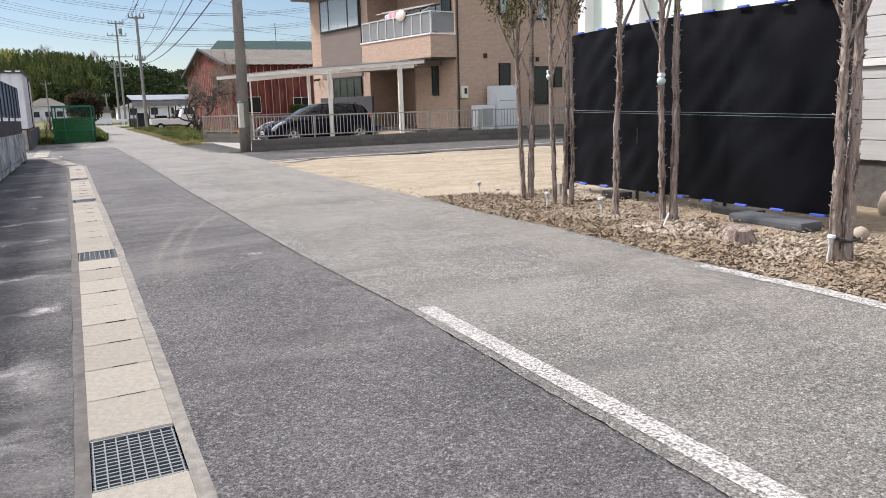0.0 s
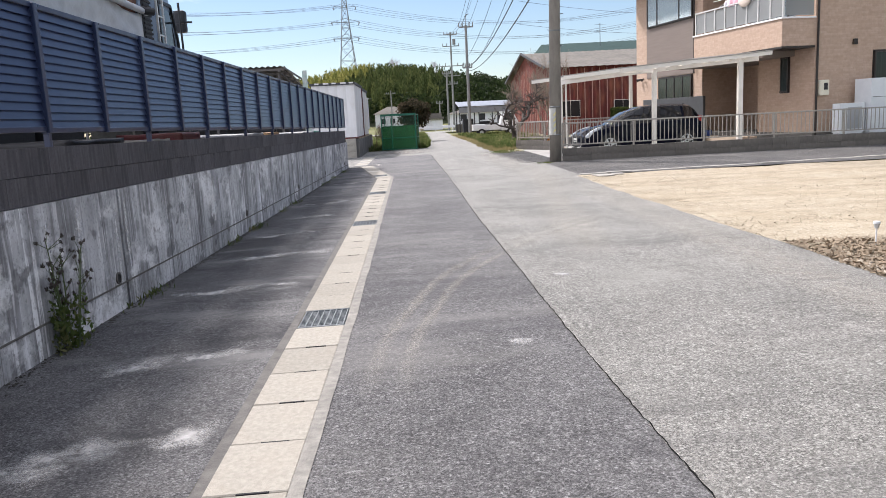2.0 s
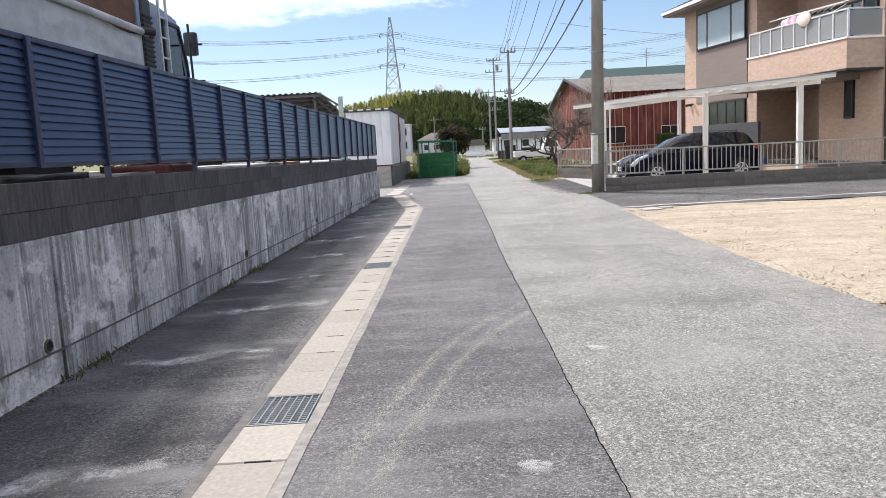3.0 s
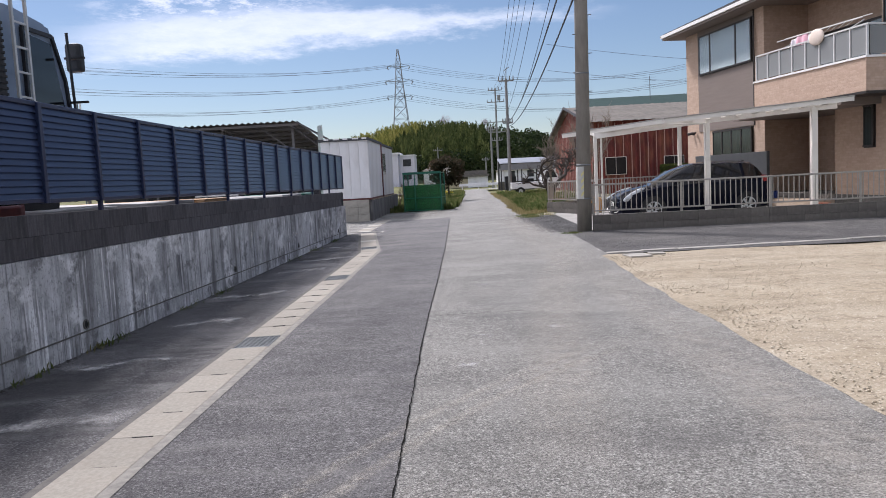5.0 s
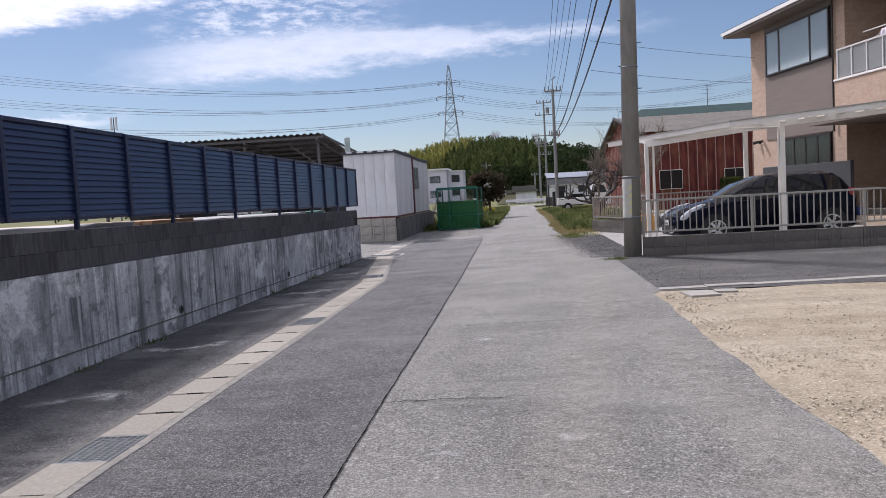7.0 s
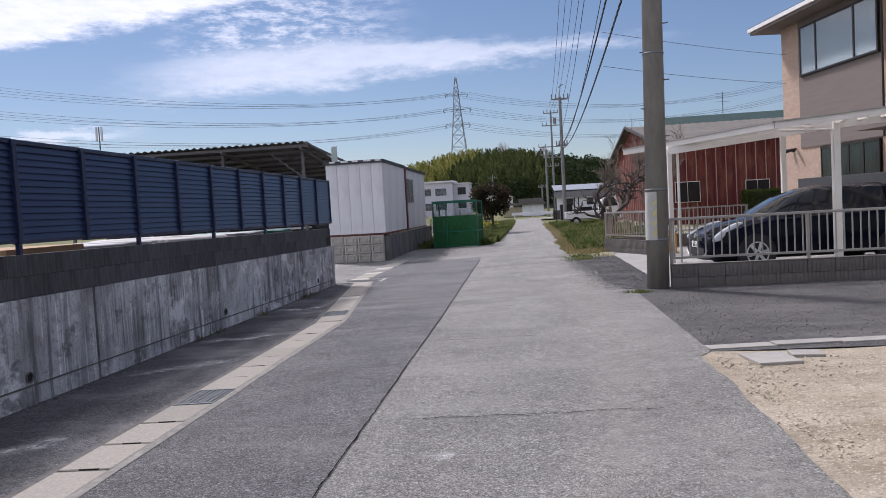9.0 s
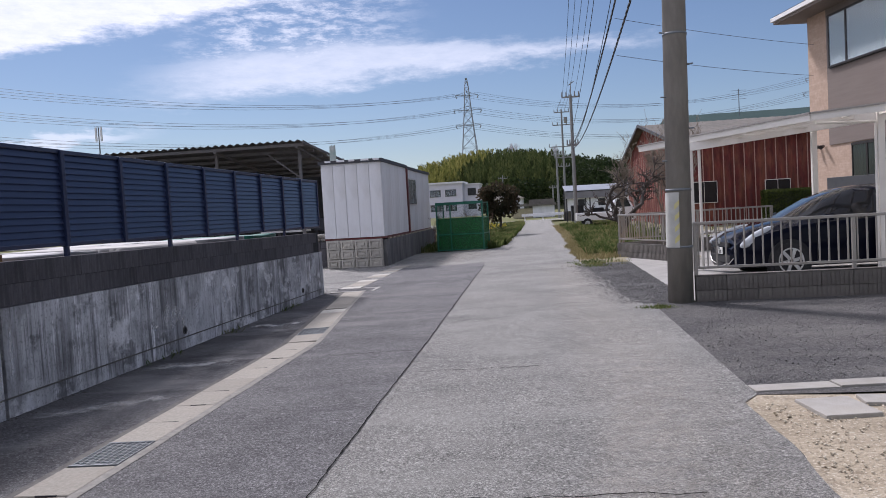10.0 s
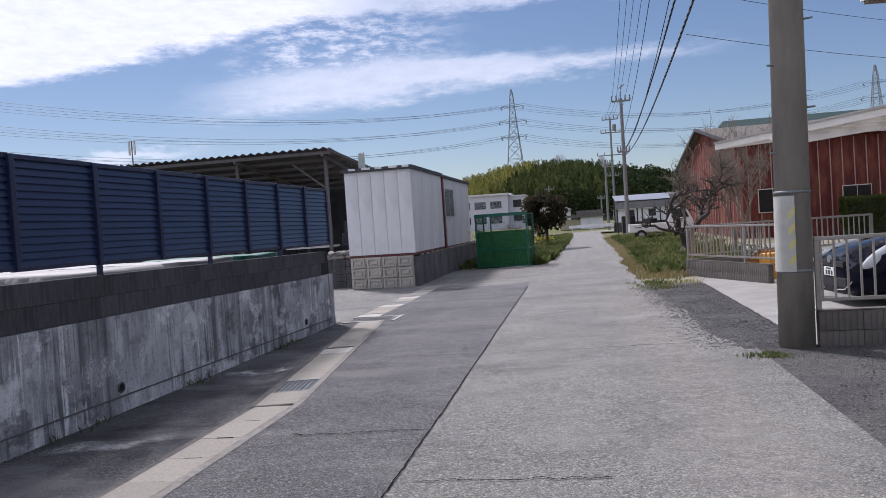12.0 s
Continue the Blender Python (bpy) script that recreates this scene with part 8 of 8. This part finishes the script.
# ---- neighbouring buildings behind the net ----
SIDING = mat("white_siding", (0.50, 0.50, 0.49), (0.45, 0.45, 0.44), s=2, rough=0.6, bump=0.2, bs=3, stretch=(0.2, 0.2, 12))
nb = thing("neighbour_house", pose(0, 0, 0), "white clad neighbouring house on a concrete base", "house")
part("base", bx(8.62, 14, -8, 6.7, -0.1, 0.55), LIP, nb)
bm = bmesh.new()
for k in range(24):
    z = 0.56 + 0.23 * k
    bmesh.ops.create_cube(bm, size=1, matrix=Matrix.LocRotScale((11.3, -0.65, z + 0.113), None, (5.44 - 0.02 * 0, 14.72, 0.222)))
part("siding", bm, SIDING, nb, "white horizontal siding boards")
part("band", bx(8.55, 14.05, -8.05, 6.75, 1.62, 1.68), TRIM, nb)
part("roof", bx(8.0, 14.6, -8.6, 7.3, 6.1, 6.4), TILE, nb)
MINT = mat("mint_render", (0.60, 0.68, 0.63), (0.55, 0.63, 0.58), s=2, rough=0.8, bump=0.1)
nb = thing("pale_building", pose(0, 0, 0), "pale green two-storey building with white pillars", "building")
part("wall", bx(11.6, 19, 7.6, 15.4, -0.1, 6.2), MINT, nb)
part("roof", bx(11.1, 19.5, 7.1, 15.9, 6.2, 6.45), TILE, nb)
for y in (7.7, 9.5, 11.6, 13.4, 15.3):
    part("pillar", bx(11.35, 11.6, y - 0.14, y + 0.14, -0.1, 6.2), WHITE, nb)
part("ledge", bx(11.4, 11.6, 7.6, 15.4, 2.62, 2.75), TRIM, nb)
# ---- stones, chips, stump, lamps ----
sp = []
for k in range(13000):
    y = random.uniform(-1, 9.6)
    x = edge_r(y) + 0.05 + abs(random.gauss(0, 0.95))
    if x > 7.4:
        continue
    c = noise.noise((x * 0.8, y * 0.8, 1))
    if c < -0.15 and random.random() < 0.7:
        continue
    big = 1.5 if (5.2 < x < 6.6 and 4.3 < y < 6.2) else 1.0
    sp.append((x, y, gz(x) + 0.03 * c, random.uniform(0.005, 0.016) * big * random.choice((0.8, 1, 1, 1.5))))
stones("rubble", sp, RUB, "pale broken stones heaped in the planting bed")
CHIP = mat("bark_chip", (0.30, 0.235, 0.165), (0.19, 0.145, 0.10), s=6, rough=0.95, bump=0.3)
verts, faces = [], []
for k in range(11000):
    y = random.uniform(-1, 9.8)
    x = edge_r(y) - 0.02 + abs(random.gauss(0, 0.8))
    q = Euler((random.gauss(0, 0.35), random.gauss(0, 0.35), random.uniform(0, 6.28))).to_matrix()
    l, w = random.uniform(0.012, 0.045), random.uniform(0.005, 0.013)
    o = len(verts)
    p = Vector((x, y, gz(x) + 0.03 * noise.noise((x * 1.3, y * 1.3, 3)) + 0.012))
    verts += [tuple(p + q @ Vector(c)) for c in ((-l, -w, 0), (l, -w * 0.6, 0.004), (l, w, 0), (-l, w * 0.7, 0.006))]
    faces.append((o, o + 1, o + 2, o + 3))
me = bpy.data.meshes.new("bark_chips")
me.from_pydata(verts, [], faces)
me.materials.append(CHIP)
tagged(new("bark_chips", me), "dry bark chips and leaves over the bed", "bark chips", kind="stuff")
bm = bmesh.new()
bmesh.ops.create_cone(bm, cap_ends=True, segments=18, radius1=0.17, radius2=0.115, depth=0.17)
for v in bm.verts:
    v.co *= 1 + 0.22 * noise.noise(v.co * 9)
o = one("tree_stump", bm, CBARK, "weathered low tree stump among the stones", "stump")
o.matrix_world = pose(5.60, 4.95, Z0 + 0.05, 6, -8, 0)
for x, y, r in ((5.40, 9.44, 0), (5.42, 7.77, 2), (5.61, 6.94, -3), (5.55, 4.02, 4)):
    t = thing("solar_lamp", pose(x, y, Z0 - 0.02, r, r, 0), "small white solar path lamp on a stake", "lamp", "solar path lamps")
    bm = bmesh.new()
    rod(bm, (0, 0, 0), (0, 0, 0.17), 0.008, None, 8)
    part("stake", bm, WHITE, t)
    bm = bmesh.new()
    rod(bm, (0, 0, 0.16), (0, 0, 0.205), 0.018, 0.026, 12)
    part("lens", bm, LAMP, t)
    bm = bmesh.new()
    rod(bm, (0, 0, 0.205), (0, 0, 0.225), 0.034, 0.028, 14)
    part("cap", bm, UNIT, t)
bm = bmesh.new()
rod(bm, (0, 0, 0), (0.05, 0, 0.15), 0.010, 0.009, 8)
o = one("white_stake", bm, WHITE, "short white stake leaning by a conifer", "stake")
o.matrix_world = pose(5.62, 5.95, Z0, 0, 8, 0)
for k in range(9):
    bm = bmesh.new()
    bmesh.ops.create_icosphere(bm, subdivisions=2, radius=0.5)
    for v in bm.verts:
        v.co *= 1 + 0.25 * noise.noise(v.co * 2 + Vector((k * 3.0, 0, 0)))
        v.co.x *= random.uniform(0.26, 0.27)
        v.co.y *= 0.13
        v.co.z *= 0.10
    o = one("edging_stone", bm, RUB, "rough edging stone along the bed", "stone", "edging stones", smooth=True)
    o.matrix_world = pose(5.62 + 0.06 * k * (1 if k < 5 else 0.6), 9.35 - 0.05 * k + (0.3 if k > 5 else 0), Z0 + 0.02, 0, 0, 20 * k)
for x, y, s in ((6.35, 3.7, 0.07), (8.2, 5.2, 0.22), (8.35, 4.6, 0.16), (6.6, 4.5, 0.08)):
    bm = bmesh.new()
    bmesh.ops.create_icosphere(bm, subdivisions=2, radius=s)
    for v in bm.verts:
        v.co *= 1 + 0.3 * noise.noise(v.co * 4 + Vector((x, y, 0)))
    o = one("boulder", bm, RUB, "rounded garden stone in the bed", "stone", smooth=True)
    o.matrix_world = pose(x, y, Z0 + s * 0.4)
bm = bmesh.new()
for k in range(30):
    a = k * 0.35
    rod(bm, (0.09 * math.cos(a), 0.09 * math.sin(a), 0.15 + 0.01 * math.sin(k)), (0.09 * math.cos(a + 0.35), 0.09 * math.sin(a + 0.35), 0.15 + 0.01 * math.sin(k + 1)), 0.012, None, 6)
o = one("black_strap", bm, BLK, "black rubber strap round the conifer's foot", "strap")
o.matrix_world = pose(5.68, 3.96, Z0 + 0.02)
# orange step behind the fence
t = thing("toy_slide", pose(6.35, 31.6, 0.03, 0, 0, -60), "small orange plastic slide behind the fence", "slide")
ORG = mat("orange_plastic", (0.75, 0.36, 0.06), (0.68, 0.32, 0.05), s=4, rough=0.45, bump=0)
bm = bmesh.new()
quad(bm, (-0.45, -0.2, 0.02), (0.2, -0.2, 0.55), (0.2, 0.2, 0.55), (-0.45, 0.2, 0.02)), quad(bm, (-0.45, -0.2, -0.0), (0.2, -0.2, 0.50), (0.2, 0.2, 0.50), (-0.45, 0.2, -0.0))
part("chute", bm, ORG, t)
part("steps", bx(0.2, 0.5, -0.18, 0.18, 0, 0.5, bevel=0.03), ORG, t)
# weed at the wall
t = thing("tall_weed", pose(wx(8.0) + 0.08, 7.95, gz(-1.3)), "tall green weed with seed heads at the wall", "weed")
bm = bmesh.new()
tips = []
rng = random.Random(3)
for k in range(9):
    a = rng.uniform(0, 6.28)
    p = Vector((0.03 * math.cos(a), 0.05 * math.sin(a), 0))
    h = rng.uniform(0.45, 0.85)
    d = Vector((0.10 * math.cos(a) + 0.03, 0.22 * math.sin(a), 1)).normalized()
    q = p + d * h
    rod(bm, p, q, 0.006, 0.003, 5)
    tips.append((p, q))
    for j in range(7):
        s = p.lerp(q, rng.uniform(0.4, 1.0))
        e = s + Vector((rng.uniform(-0.05, 0.08), rng.uniform(-0.09, 0.09), rng.uniform(0.03, 0.12)))
        rod(bm, s, e, 0.003, 0.0015, 4)
        tips.append((s, e))
part("stalk", bm, mat("weed_stalk", (0.09, 0.12, 0.05), None, s=6, rough=0.8, bump=0), t)
for nm, sz, mtl, sel in (("foliage", 0.021, GRASS, [((p.x + (q.x - p.x) * f, p.y + (q.y - p.y) * f, q.z * f), (0.06, 0.09, 0.07), 9) for p, q in tips[::4] for f in (0.1, 0.25, 0.45)]), ("seed_head", 0.012, BARK, [((q.x, q.y, q.z), (0.012, 0.012, 0.012), 10) for p, q in tips])):
    o = leaf_cloud(nm, sel, sz, mtl, "", "")
    for key in ("label", "category"):
        if key in o:
            del o[key]
    o.parent = t
# blocks on the retaining wall, one by one
bw = thing("block_wall", pose(0, 0, 0), "two courses of dark grey concrete block on the retaining wall", "wall", kind="structure")
bm = bx(-0.1, 0, 0, 1, 0, 1)
for v in bm.verts:
    y = -14 + 42.15 * v.co.y
    v.co = Vector((wx(y) - 0.03 + v.co.x, y, 0.945 + sag(y) + 0.37 * v.co.z))
part("core", bm, DARK, bw)
me = mesh_of("block", bx(-0.13, 0, 0.001, 0.396, 0.002, 0.189, bevel=0.002), BLOCK)
for r in range(2):
    for k in range(105):
        y = -13.9 + 0.397 * k + (0.2 if r else 0.0)
        if y + 0.39 > 28.22:
            continue
        piece("block", me, pose(wx(y) - 0.016 + random.uniform(-0.002, 0.002), y, 0.943 + sag(y) + 0.191 * r, -0.5, 0, -0.84), bw)
